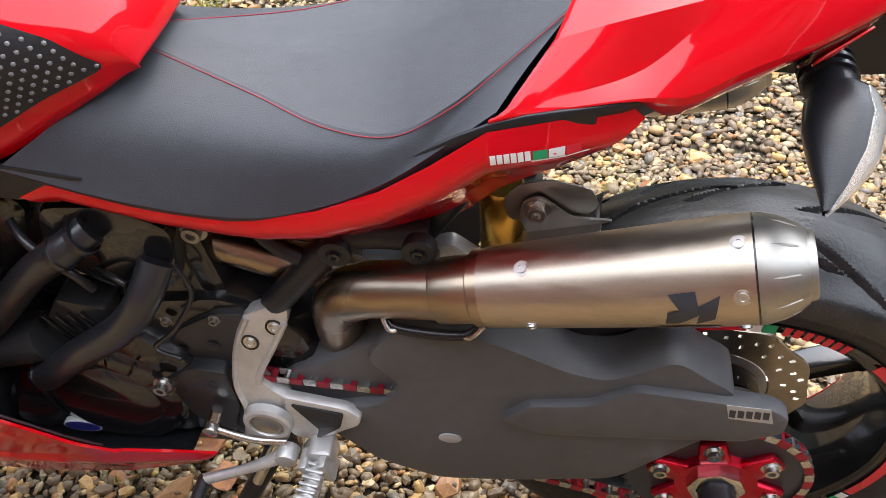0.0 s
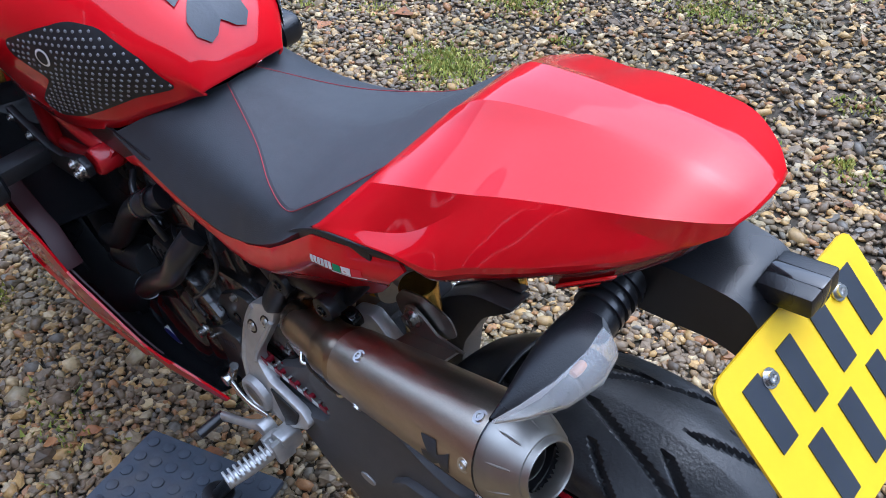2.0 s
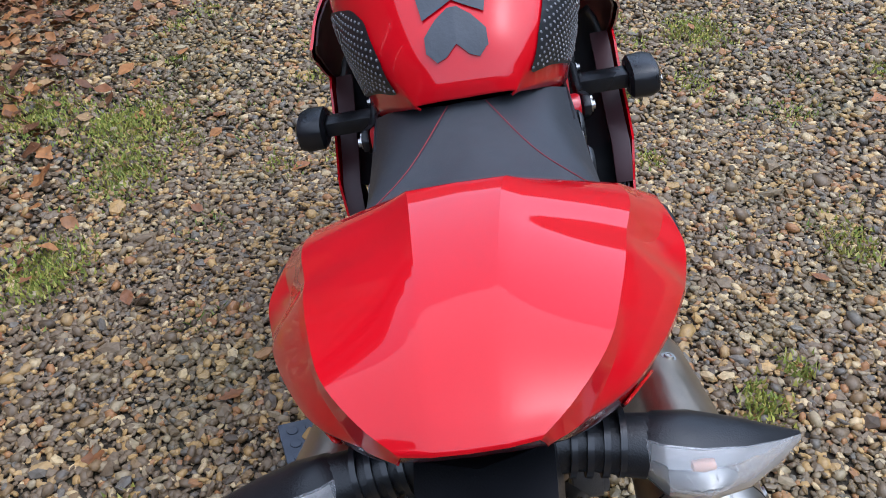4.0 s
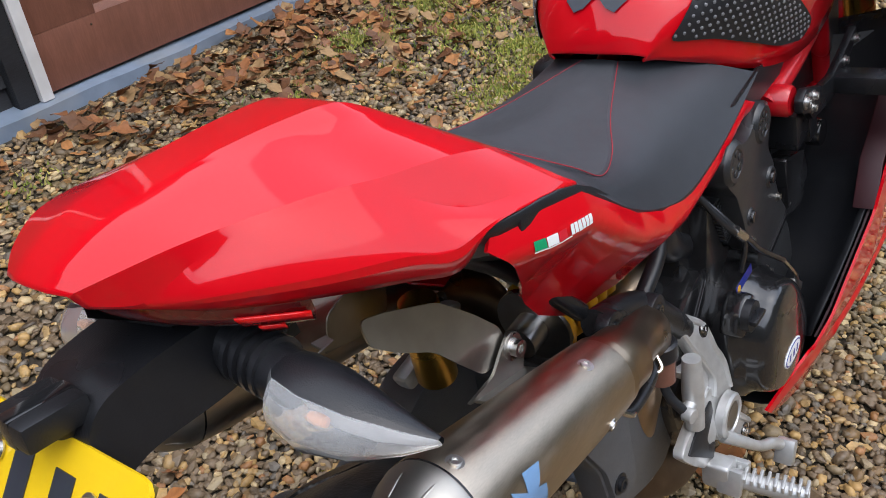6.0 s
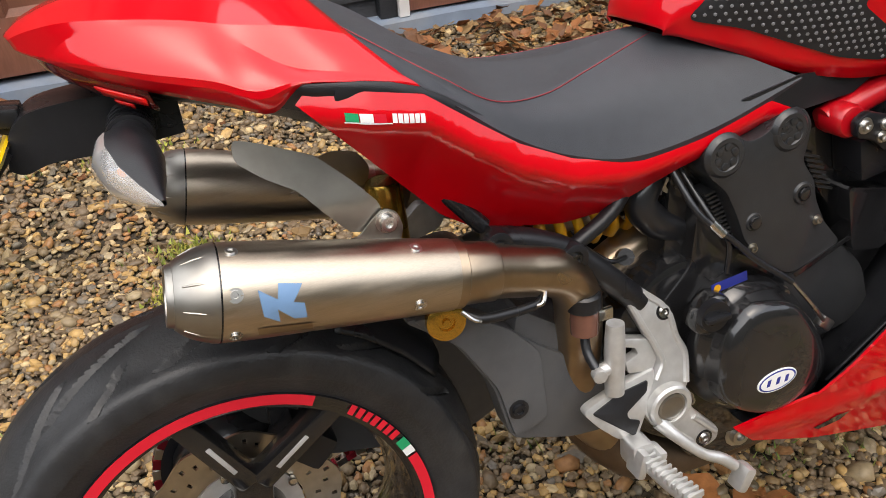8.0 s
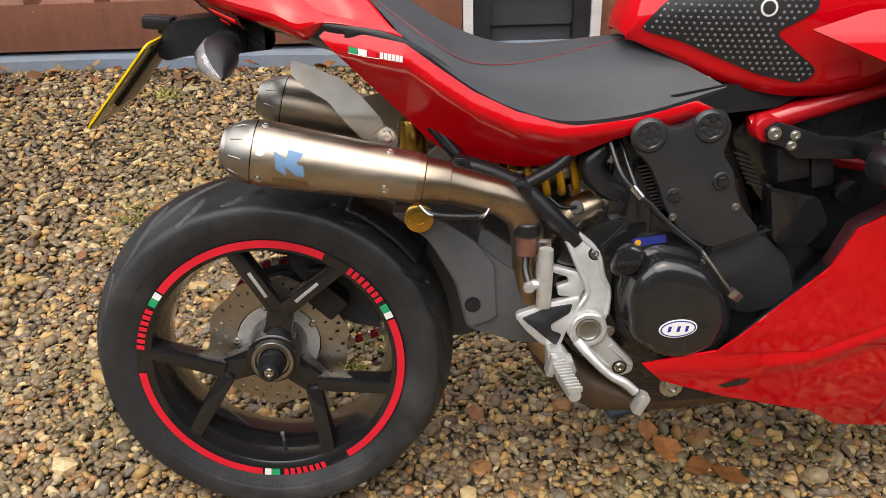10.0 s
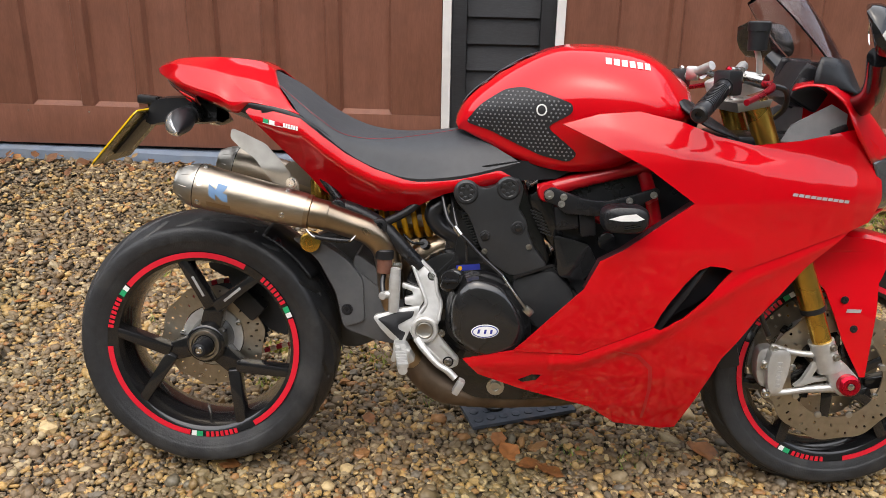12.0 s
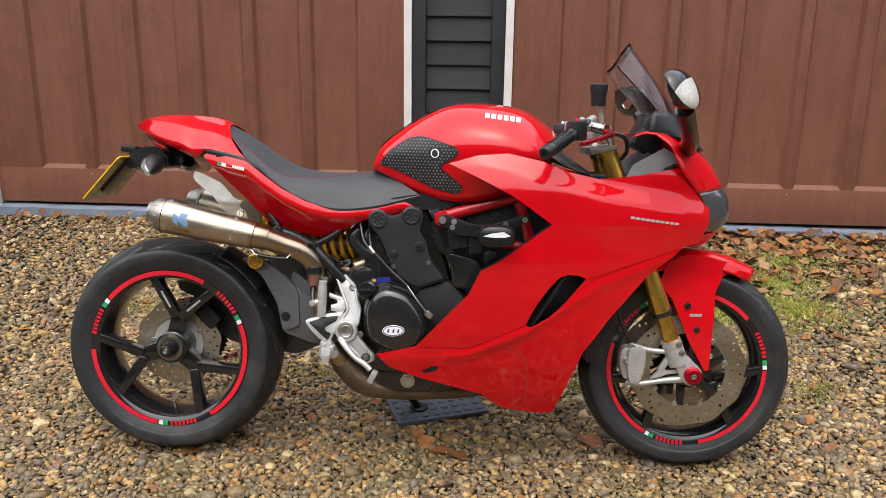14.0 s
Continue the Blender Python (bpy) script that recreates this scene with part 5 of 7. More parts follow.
H = [[(1.560, 0, 0.819), (1.580, 0, 0.785), (1.582, 0, 0.730), (1.556, 0, 0.690)], [(1.543, 0.050, 0.813), (1.562, 0.053, 0.778), (1.564, 0.053, 0.726), (1.540, 0.052, 0.690)],
     [(1.503, 0.094, 0.806), (1.520, 0.092, 0.770), (1.522, 0.090, 0.722), (1.502, 0.085, 0.688)], [(1.470, 0.128, 0.798), (1.486, 0.116, 0.762), (1.488, 0.112, 0.718), (1.466, 0.110, 0.680)]]
part("headlamp", surf(H, (), 5, 4), SMOKED_LAMP, nose, "dark glossy headlamp unit", solid=0.003)
part("nose_low", surf([[(1.556, 0, 0.690), (1.520, 0, 0.655), (1.450, 0, 0.640)], [(1.540, 0.052, 0.690), (1.500, 0.06, 0.655), (1.44, 0.06, 0.645)], [(1.470, 0.122, 0.682), (1.452, 0.140, 0.668), (1.42, 0.16, 0.655)]], (), 4, 4), RED, nose, solid=0.003)
for s in (-1, 1):
    cheek = surf([[(1.341, 0.150, 0.955), (1.314, 0.136, 0.957), (1.286, 0.115, 0.946)], [(1.388, 0.105, 0.957), (1.345, 0.100, 0.967), (1.300, 0.092, 0.958)]], (), 5, 3, False)
    part("cockpit_rim", both(s, cheek), RED, nose, solid=0.004)
    duct = sheet([(1.270, 0.838), (1.288, 0.873), (1.330, 0.897), (1.368, 0.918), (1.402, 0.899), (1.404, 0.850), (1.340, 0.838)], lambda x, z: 0.128, s, 0.02)
    part("air_duct", duct, GREYPLASTIC, nose, "silver-grey cockpit lining", solid=0.004)
    part("duct_clip", block((0.034, 0.012, 0.014), (1.385, s * 0.136, 0.866), 0.003, (0, -25, 0)), PLASTIC, nose)
    part("instrument_side", block((0.07, 0.03, 0.05), (1.335, s * 0.07, 0.935), 0.008, (0, 30, 0)), PLASTIC, nose)
part("dash", block((0.05, 0.13, 0.09), (1.33, 0, 0.955), 0.01, (0, 28, 0)), PLASTIC, nose, "black instrument panel")
part("cockpit_floor", block((0.24, 0.22, 0.02), (1.28, 0, 0.835), 0.005), PLASTIC, nose)

screen = part("windscreen", surf([[(1.425, 0, 1.003), (1.392, 0, 1.055), (1.337, 0, 1.130), (1.282, 0, 1.203)], [(1.410, 0.055, 1.003), (1.375, 0.060, 1.055), (1.322, 0.060, 1.122), (1.270, 0.046, 1.182)],
     [(1.378, 0.095, 1.004), (1.345, 0.100, 1.045), (1.298, 0.098, 1.096), (1.252, 0.078, 1.148)], [(1.353, 0.112, 1.008), (1.314, 0.116, 1.048), (1.270, 0.110, 1.094), (1.237, 0.090, 1.132)]], (), 6, 5), SMOKED, bike, "smoked transparent windscreen", solid=0.003)
part("screen_mount", surf([[(1.500, 0, 0.910), (1.470, 0, 0.948), (1.435, 0, 1.005)], [(1.478, 0.050, 0.912), (1.450, 0.055, 0.945), (1.415, 0.060, 1.008)], [(1.420, 0.105, 0.940), (1.398, 0.110, 0.962), (1.372, 0.105, 1.012)], [(1.325, 0.125, 0.958), (1.328, 0.122, 0.985), (1.338, 0.116, 1.014)]], (), 3, 4), PLASTIC, bike, solid=0.004)
for s in (-1, 1):
    mir = group("mirror", label="black rear-view mirror with clear indicator")
    part("mirror_stem", tube([(1.430, s * 0.120, 0.920), (1.422, s * 0.180, 0.942), (1.402, s * 0.240, 0.972), (1.376, s * 0.300, 1.015)], [0.026, 0.023, 0.022, 0.024], 14), GLOSSBLACK, mir)
    box = lambda v: math.copysign(abs(v) ** 0.82, v)
    cs = [(0.262, 0.010, 0.020, 1.056), (0.272, 0.028, 0.040, 1.058), (0.305, 0.037, 0.047, 1.060), (0.345, 0.037, 0.048, 1.060), (0.382, 0.030, 0.042, 1.056), (0.398, 0.016, 0.026, 1.052), (0.403, 0.001, 0.001, 1.050)]
    cs = [(0.260, 0.001, 0.001, 1.056)] + cs
    shell = lambda a, y, w, h, z, k=1.0: (1.360 - 0.45 * (y - 0.33) + max(-0.020, k * w * box(math.cos(radians(a)))) - 0.36 * (k * h * box(math.sin(radians(a)))), s * y, z + k * h * box(math.sin(radians(a))))
    part("mirror_shell", grid([[shell(a, *q) for a in np.linspace(0, 360, 33)] for q in cs], flip=s > 0), GLOSSBLACK, mir)
    part("mirror_indicator", grid([[shell(a, *q, 1.05) for a in np.linspace(-62, 30, 13)] for q in cs[-4:]], flip=s > 0), LENS_GREY, mir, "clear mirror indicator lens")
    part("mirror_glass", moved(lathe([(0, 0), (0, 0.024), (0.001, 0.024)], (0, 0, 0), (-1, -0.45 * s, -0.1), 28), pose(1.3385, s * 0.330, 1.058) @ Matrix.Diagonal((1, 1.35, 1, 1))), MIRROR, mir)


# handlebars
part("top_yoke", join(prism([(1.175, 0.895), (1.240, 0.910), (1.245, 0.925), (1.170, 0.915)], -0.13, 0.13, 1, 0.004), lathe([(0, 0), (0, 0.017), (0.012, 0.017), (0.012, 0)], (1.205, 0, 0.915), (0.36, 0, 0.93), 20)), STEEL_DULL, bike, "grey cast top yoke")
for s in (-1, 1):
    bar = group("handlebar", label="clip-on handlebar with black rubber grip")
    inner, outer_end = np.array((1.178, s * 0.120, 0.992)), np.array((1.040, s * 0.345, 0.903))
    P_ = lambda t, dz=0: tuple(inner + (outer_end - inner) * t + np.array((0, 0, dz)))
    part("fork_clamp", disc(0.036, 0.03, (1.203, s * 0.103, 0.938), (-0.36, 0, 0.93), 24), ALU, bar)
    part("bar_tube", tube([P_(0), P_(0.4)], 0.011), ALU, bar)
    part("grip", tube([P_(0.48), P_(0.5), P_(0.95)], [0.019, 0.0165, 0.0165], 18), HOSE, bar)
    for k in range(14):
        part("grip_rib", lathe([(0, 0.015), (0, 0.0178), (0.003, 0.0178), (0.003, 0.015)], P_(0.55 + 0.026 * k), tuple(outer_end - inner), 18), HOSE, bar)
    part("bar_end", lathe([(0, 0), (0, 0.0175), (0.020, 0.0175), (0.024, 0.014), (0.024, 0.007), (0.018, 0.006), (0.018, 0)], P_(0.95), tuple(outer_end - inner), 20), PLASTIC, bar)
    part("switch_box", block((0.045, 0.040, 0.05), P_(0.38), 0.008, (0, 0, s * 60)), PLASTIC, bar)
    part("switch_button", disc(0.007, 0.008, P_(0.36, 0.022), (-0.8, 0, 0.5), 12), RED_ANO if s < 0 else STEEL, bar)
    part("lever_clamp", block((0.03, 0.03, 0.035), P_(0.22), 0.006, (0, 0, s * 60)), STEEL, bar)
    part("master_cylinder", tube([(1.165, s * 0.150, 0.972), (1.205, s * 0.190, 0.962)], [0.013, 0.016]), STEEL, bar)
    part("lever", tube([(1.218, s * 0.165, 0.955), (1.215, s * 0.200, 0.950), (1.175, s * 0.270, 0.938), (1.125, s * 0.340, 0.925)], [0.010, 0.008, 0.006, 0.006]), RED_ANO, bar, "red anodised lever")
    part("lever_hose", tube([(1.21, s * 0.18, 0.955), (1.255, s * 0.165, 0.945), (1.268, s * 0.13, 0.905), (1.24, s * 0.09, 0.87)], 0.006), HOSE, bar)
    if s > 0:
        continue
    part("pot_bracket", tube([(1.195, s * 0.175, 0.970), (1.190, s * 0.185, 1.000), (1.180, s * 0.190, 1.028)], 0.006), ALU, bar)
    part("fluid_pot", join(lathe([(0, 0), (0, 0.019), (0.038, 0.020), (0.038, 0)], (1.180, s * 0.195, 1.022), (0, 0, 1), 24), lathe([(0, 0), (0, 0.0225), (0.016, 0.0225), (0.019, 0.020), (0.019, 0)], (1.180, s * 0.195, 1.060), (0, 0, 1), 24)), PLASTIC, bar, "black brake fluid pot")
part("tank_front_cover", surf([[(1.02, 0, 0.985), (1.08, 0, 0.935), (1.15, 0, 0.865)], [(1.03, 0.10, 0.950), (1.09, 0.12, 0.905), (1.16, 0.12, 0.860)], [(1.05, 0.165, 0.905), (1.10, 0.180, 0.870), (1.17, 0.175, 0.845)]], (), 4, 4), PLASTIC, bike, "black cover in front of the tank", solid=0.004)


# engine
engine = group("engine", label="black twin-cylinder engine")
CASE = [(0.480, 0.520), (0.560, 0.575), (0.660, 0.560), (0.760, 0.530), (0.860, 0.500), (0.900, 0.400), (0.840, 0.300), (0.700, 0.270), (0.580, 0.285), (0.500, 0.340), (0.470, 0.430)]
part("crankcase", prism(CASE, -0.115, 0.115, 1, 0.012, 0.03), ENGINE, engine)
part("sump", prism([(0.575, 0.300), (0.860, 0.305), (0.840, 0.235), (0.770, 0.215), (0.640, 0.215), (0.600, 0.240)], -0.09, 0.09, 1, 0.012, 0.02), ENGINE, engine)
CYL = [(0.560, 0.555), (0.575, 0.700), (0.620, 0.735), (0.735, 0.738), (0.770, 0.650), (0.805, 0.545), (0.720, 0.515)]
part("rear_cylinder", prism(CYL, -0.095, 0.100, 1, 0.010, 0.02), ENGINE, engine)
part("front_cylinder", prism([(0.80, 0.540), (0.860, 0.600), (1.060, 0.520), (1.100, 0.420), (1.020, 0.350), (0.860, 0.400)], -0.10, 0.10, 1, 0.012, 0.02), ENGINE, engine)
# right side: belt covers, clutch cover
BELT = [(0.583, 0.722), (0.600, 0.735), (0.626, 0.732), (0.640, 0.722), (0.660, 0.724), (0.689, 0.741), (0.720, 0.746), (0.732, 0.725), (0.728, 0.700), (0.722, 0.680), (0.742, 0.650), (0.746, 0.625), (0.762, 0.590), (0.790, 0.556), (0.760, 0.535), (0.710, 0.530), (0.668, 0.556), (0.640, 0.596), (0.628, 0.630), (0.612, 0.665), (0.587, 0.690)]
cover = part("belt_cover", prism(BELT, 0.095, 0.150, -1, 0.008, 0.008), ENGINE_GREY, engine, "graphite grey timing belt cover")
part("belt_cover_seam", prism([(0.715, 0.530), (0.800, 0.560), (0.806, 0.556), (0.720, 0.524)], 0.150, 0.152, -1, 0), GLOSSBLACK, cover)
for x, z, r, h in ((0.609, 0.711, 0.028, 0.014), (0.699, 0.722, 0.027, 0.014), (0.723, 0.638, 0.016, 0.014), (0.652, 0.618, 0.013, 0.012)):
    part("cover_boss", lathe([(0, 0), (0, r), (h * 0.15, r * 0.97), (h * 0.42, r * 0.80), (h * 0.42, r * 0.62), (h * 0.30, r * 0.55), (h * 0.30, 0)], (x, -0.147, z), (0, -1, 0), 30), ENGINE_GREY, cover)
for x, z in ((0.609, 0.711), (0.699, 0.722)):
    for k in range(6):
        a = radians(60 * k + 20)
        part("boss_petal", disc(0.0048, 0.0016, (x + 0.012 * math.cos(a), -0.151, z + 0.012 * math.sin(a)), (0, -1, 0), 14), ENGINE_GREY, cover)
for x, z in ((0.723, 0.638), (0.652, 0.618)):
    part("boss_cap", disc(0.008, 0.006, (x, -0.150, z), (0, -1, 0), 18), ENGINE, cover)
for x, z in ((0.652, 0.583), (0.748, 0.596)):
    part("cover_bolt", bolt(0.0045, 0.006, (x, -0.149, z), (0, -1, 0)), STEEL_DULL, cover)
fins = [block((0.034, 0.030, 0.0028), (0.616 + 0.0028 * k, -0.112, 0.660 - 0.0058 * k), 0, (0, -10, 0)) for k in range(13)]
for f in fins:
    part("cooling_fin", f, ENGINE_GREY, engine)
for k in range(7):
    part("cooling_fin", block((0.026, 0.004, 0.003), (0.762 + 0.004 * k, -0.118, 0.668 - 0.008 * k), 0, (0, 20, 0)), ENGINE_GREY, engine)
part("case_lobe", prism([(0.715, 0.520), (0.806, 0.545), (0.850, 0.500), (0.872, 0.420), (0.780, 0.400), (0.720, 0.450)], 0.09, 0.135, -1, 0.012, 0.02), ENGINE_GREY, engine)
CL_RIM = [(0.590, 0.549), (0.617, 0.557), (0.662, 0.548), (0.698, 0.528), (0.728, 0.488), (0.749, 0.447), (0.759, 0.398), (0.735, 0.350), (0.681, 0.333), (0.625, 0.342), (0.573, 0.374), (0.551, 0.410), (0.550, 0.478), (0.566, 0.523)]
shrink = lambda o, k, cx, cz: [(cx + (x - cx) * k, cz + (z - cz) * k) for x, z in o]
CL = [(x + 0.012, z - 0.005) for x, z in shrink(CL_RIM, 0.92, 0.660, 0.437)]
def dome(outline, levels, side):
    """A cover with one outline, drawn in step by step towards its crown."""
    ring = [p for p in spline([(x, 0, z) for x, z in outline + outline[:1]], 3)][:-1]
    cx, cz = sum(p[0] for p in ring) / len(ring), sum(p[2] for p in ring) / len(ring)
    G = [[(cx + (p[0] - cx) * k, side * y, cz + (p[2] - cz) * k) for p in ring + ring[:1]] for k, y in levels]
    return grid(G, flip=side < 0)


clutch = part("clutch_cover", dome(CL, ((1.0, 0.100), (1.0, 0.138), (0.992, 0.146), (0.965, 0.153), (0.90, 0.160), (0.865, 0.166), (0.845, 0.178), (0.82, 0.186), (0.77, 0.1915), (0.65, 0.1955), (0.45, 0.1975), (0.001, 0.198)), -1), ENGINE, engine, "glossy black engine clutch cover", smooth=60)
part("filler_boss", prism([(0.556, 0.500), (0.566, 0.532), (0.590, 0.547), (0.610, 0.535), (0.600, 0.505), (0.580, 0.490)], 0.140, 0.172, -1, 0.008, 0.010), ENGINE, clutch, smooth=60)
part("cover_flange", prism(shrink(CL, 1.04, 0.645, 0.447), 0.098, 0.110, -1, 0.003, 0.008), ENGINE, engine)
oval = lambda cx, cz, a, b, n=28: [(cx + a * math.cos(t), cz + b * math.sin(t)) for t in np.linspace(0, 2 * math.pi, n, endpoint=False)]
tilt = lambda o, cx, cz, deg: [(cx + (x - cx) * math.cos(radians(deg)) - (z - cz) * math.sin(radians(deg)), cz + (x - cx) * math.sin(radians(deg)) + (z - cz) * math.cos(radians(deg))) for x, z in o]
part("oval_badge", prism(tilt(oval(0.659, 0.416, 0.030, 0.0155), 0.659, 0.416, 4), 0.1965, 0.1990, -1, 0.0006), WHITE_STICKER, clutch, "white and blue oval badge")
part("oval_badge_field", prism(tilt(oval(0.659, 0.416, 0.0280, 0.0138), 0.659, 0.416, 4), 0.1990, 0.1994, -1, 0), BLUE_STICKER, clutch)
part("oval_badge_centre", prism(tilt(oval(0.659, 0.416, 0.0255, 0.0117), 0.659, 0.416, 4), 0.1994, 0.1998, -1, 0), WHITE_STICKER, clutch)
for dx in (-0.014, 0, 0.013):
    part("badge_mark", prism([(0.656 + dx, 0.411), (0.661 + dx, 0.4115), (0.663 + dx, 0.421), (0.658 + dx, 0.4205)], 0.1998, 0.2002, -1, 0), BLUE_STICKER, clutch)
part("filler_cap", join(lathe([(0, 0), (0, 0.021), (0.010, 0.020), (0.010, 0)], (0.580, -0.168, 0.522), (0, -1, 0), 24), block((0.034, 0.010, 0.007), (0.580, -0.182, 0.522), 0.003)), PLASTIC, clutch, "black oil filler cap")
part("oil_sticker", moved(prism(tilt([(-0.026, -0.006), (0.026, -0.006), (0.026, 0.007), (-0.026, 0.007)], 0, 0, 6), 0.160, 0.1608, -1, 0), pose(0.618, 0.008, 0.546)), BLUE_STICKER, clutch, "small blue oil sticker")
part("oil_sticker_dot", moved(prism(oval(0, 0, 0.005, 0.005, 12), 0.1608, 0.1613, -1, 0), pose(0.600, 0.008, 0.544)), SPRING, clutch)
for x, y, z in ((0.700, 0.150, 0.508), (0.562, 0.148, 0.392), (0.735, 0.148, 0.372)):
    part("clutch_bolt", bolt(0.0062, 0.009, (x, -y, z), (0, -1, 0)), STEEL_DULL, clutch)
part("drain_plug", bolt(0.014, 0.012, (0.690, -0.088, 0.247), (0, -1, 0)), STEEL, engine)
part("sensor_cable", tube([(0.556, -0.12, 0.700), (0.571, -0.150, 0.652), (0.597, -0.160, 0.623), (0.613, -0.162, 0.609), (0.644, -0.165, 0.577), (0.693, -0.175, 0.536)], 0.0042), HOSE, engine)
part("sensor_cable", tube([(0.575, -0.10, 0.700), (0.590, -0.150, 0.640), (0.610, -0.158, 0.606), (0.615, -0.150, 0.560)], 0.0035), HOSE, engine)
part("cable_sleeve", tube([(0.586, -0.156, 0.637), (0.600, -0.161, 0.620)], 0.0065), STEEL, engine)
part("cable_tip", tube([(0.693, -0.175, 0.536), (0.720, -0.182, 0.499), (0.745, -0.178, 0.466)], 0.0028), STEEL, engine)
part("cable_clamp", block((0.022, 0.014, 0.016), (0.752, -0.172, 0.458), 0.003, (0, 40, 0)), STEEL, engine)
part("throttle_hose", tube([(0.580, -0.06, 0.690), (0.552, -0.080, 0.676), (0.536, -0.085, 0.650), (0.556, -0.085, 0.620), (0.590, -0.082, 0.600), (0.602, -0.080, 0.566), (0.606, -0.075, 0.530)], [0.018, 0.020, 0.021, 0.021, 0.019, 0.016, 0.018], 16), HOSE, engine)
part("hose_clip", lathe([(0, 0.019), (0, 0.022), (0.010, 0.022), (0.010, 0.019)], (0.603, -0.080, 0.560), (0.1, 0.1, -1), 20), STEEL, engine)
part("intake_box", prism([(0.740, 0.700), (0.800, 0.745), (0.960, 0.760), (1.000, 0.700), (0.940, 0.620), (0.830, 0.560), (0.790, 0.600)], -0.11, 0.11, 1, 0.015, 0.02), ENGINE, engine)
part("relay_box", block((0.050, 0.05, 0.055), (0.825, -0.135, 0.665), 0.006, (0, -8, 0)), PLASTIC, engine)
part("relay_box", block((0.035, 0.05, 0.060), (0.870, -0.135, 0.655), 0.006, (0, -8, 0)), PLASTIC, engine)
part("pump_cover", prism([(0.800, 0.625), (0.880, 0.605), (0.900, 0.560), (0.870, 0.520), (0.815, 0.530)], 0.09, 0.145, -1, 0.008, 0.012), ENGINE, engine)
part("pump_cap", disc(0.020, 0.02, (0.915, -0.140, 0.615), (0, -1, 0), 24), GLOSSBLACK, engine)
# plain black volume added to keep the space behind the frame dark
part("airbox", prism([(0.80, 0.62), (0.83, 0.735), (0.90, 0.770), (1.02, 0.790), (1.14, 0.800), (1.16, 0.66), (1.08, 0.56), (0.98, 0.50), (0.88, 0.50)], -0.118, 0.118, 1, 0.02, 0.03), PLASTIC, engine, "black block added to fill the dark space below the tank")
part("radiator", block((0.05, 0.30, 0.34), (1.165, 0, 0.500), 0.008, (0, -14, 0)), PLASTIC, engine, "black radiator behind the fairing")
part("inner_shroud", prism([(0.95, 0.26), (1.12, 0.25), (1.16, 0.42), (1.25, 0.60), (1.10, 0.66), (0.98, 0.52)], -0.15, 0.15, 1, 0.02, 0.02), PLASTIC, engine)
part("horn", disc(0.035, 0.03, (1.06, -0.165, 0.545), (0.3, -1, 0), 24), GLOSSBLACK, engine)

# left side covers and hoses
alt = part("alternator_cover", join(lathe([(0, 0.108), (0.022, 0.106), (0.034, 0.098), (0.040, 0.086), (0.041, 0.074), (0.046, 0.070), (0.052, 0.050), (0.054, 0)], (0.752, 0.108, 0.400), (0, 1, 0), 64),
      prism([(0.62, 0.48), (0.69, 0.535), (0.79, 0.50), (0.83, 0.42), (0.82, 0.34), (0.74, 0.30), (0.64, 0.33)], 0.10, 0.138, 1, 0.012, 0.02)), ENGINE, engine, "black alternator cover", smooth=45)
for k in range(7):
    part("cover_rib", block((0.004, 0.004, 0.030), (0.752 + 0.088 * math.cos(radians(30 + 20 * k)), 0.147, 0.400 + 0.088 * math.sin(radians(30 + 20 * k))), 0.001, (0, 60 - 20 * k, 0)), ENGINE, alt)
part("oval_badge", prism(oval(0.802, 0.348, 0.027, 0.0120), 0.150, 0.1585, 1, 0.0006), WHITE_STICKER, alt, "white and blue oval badge")
part("oval_badge_field", prism(oval(0.802, 0.348, 0.0245, 0.0098), 0.1585, 0.159, 1, 0), BLUE_STICKER, alt)
for a in range(0, 360, 51):
    part("cover_bolt", bolt(0.005, 0.009, (0.752 + 0.112 * math.cos(radians(a)), 0.125, 0.400 + 0.112 * math.sin(radians(a))), (0, 1, 0)), STEEL_DULL, alt)
sprc = part("sprocket_cover", join(prism([(0.654, 0.484), (0.625, 0.526), (0.572, 0.559), (0.540, 0.560), (0.552, 0.510), (0.565, 0.440), (0.600, 0.312), (0.649, 0.355), (0.682, 0.416), (0.670, 0.455)], 0.085, 0.124, 1, 0.006, 0.008),
      prism([(0.578, 0.470), (0.622, 0.474), (0.668, 0.440), (0.645, 0.365), (0.607, 0.322), (0.578, 0.400)], 0.10, 0.142, 1, 0.006, 0.010)), ENGINE_GREY, engine, "graphite sprocket cover")
for x, y, z in ((0.632, 0.124, 0.490), (0.590, 0.124, 0.500)):
    part("cover_recess", lathe([(0, 0), (0, 0.007), (0.002, 0.0085), (0.002, 0.0075), (0.0005, 0)], (x, y, z), (0, 1, 0), 18), GLOSSBLACK, sprc)
for k in range(5):
    part("cover_mark", prism([(0.640 - 0.009 * k, 0.425 + 0.003 * k), (0.633 - 0.009 * k, 0.427 + 0.003 * k), (0.633 - 0.009 * k, 0.440 + 0.003 * k), (0.640 - 0.009 * k, 0.438 + 0.003 * k)], 0.142, 0.1426, 1, 0), BLACK_STICKER, sprc)
for x, y, z in ((0.575, 0.124, 0.550), (0.636, 0.122, 0.540), (0.660, 0.142, 0.430)):
    part("cover_bolt", bolt(0.0048, 0.007, (x, y, z), (0, 1, 0)), STEEL_DULL, engine)
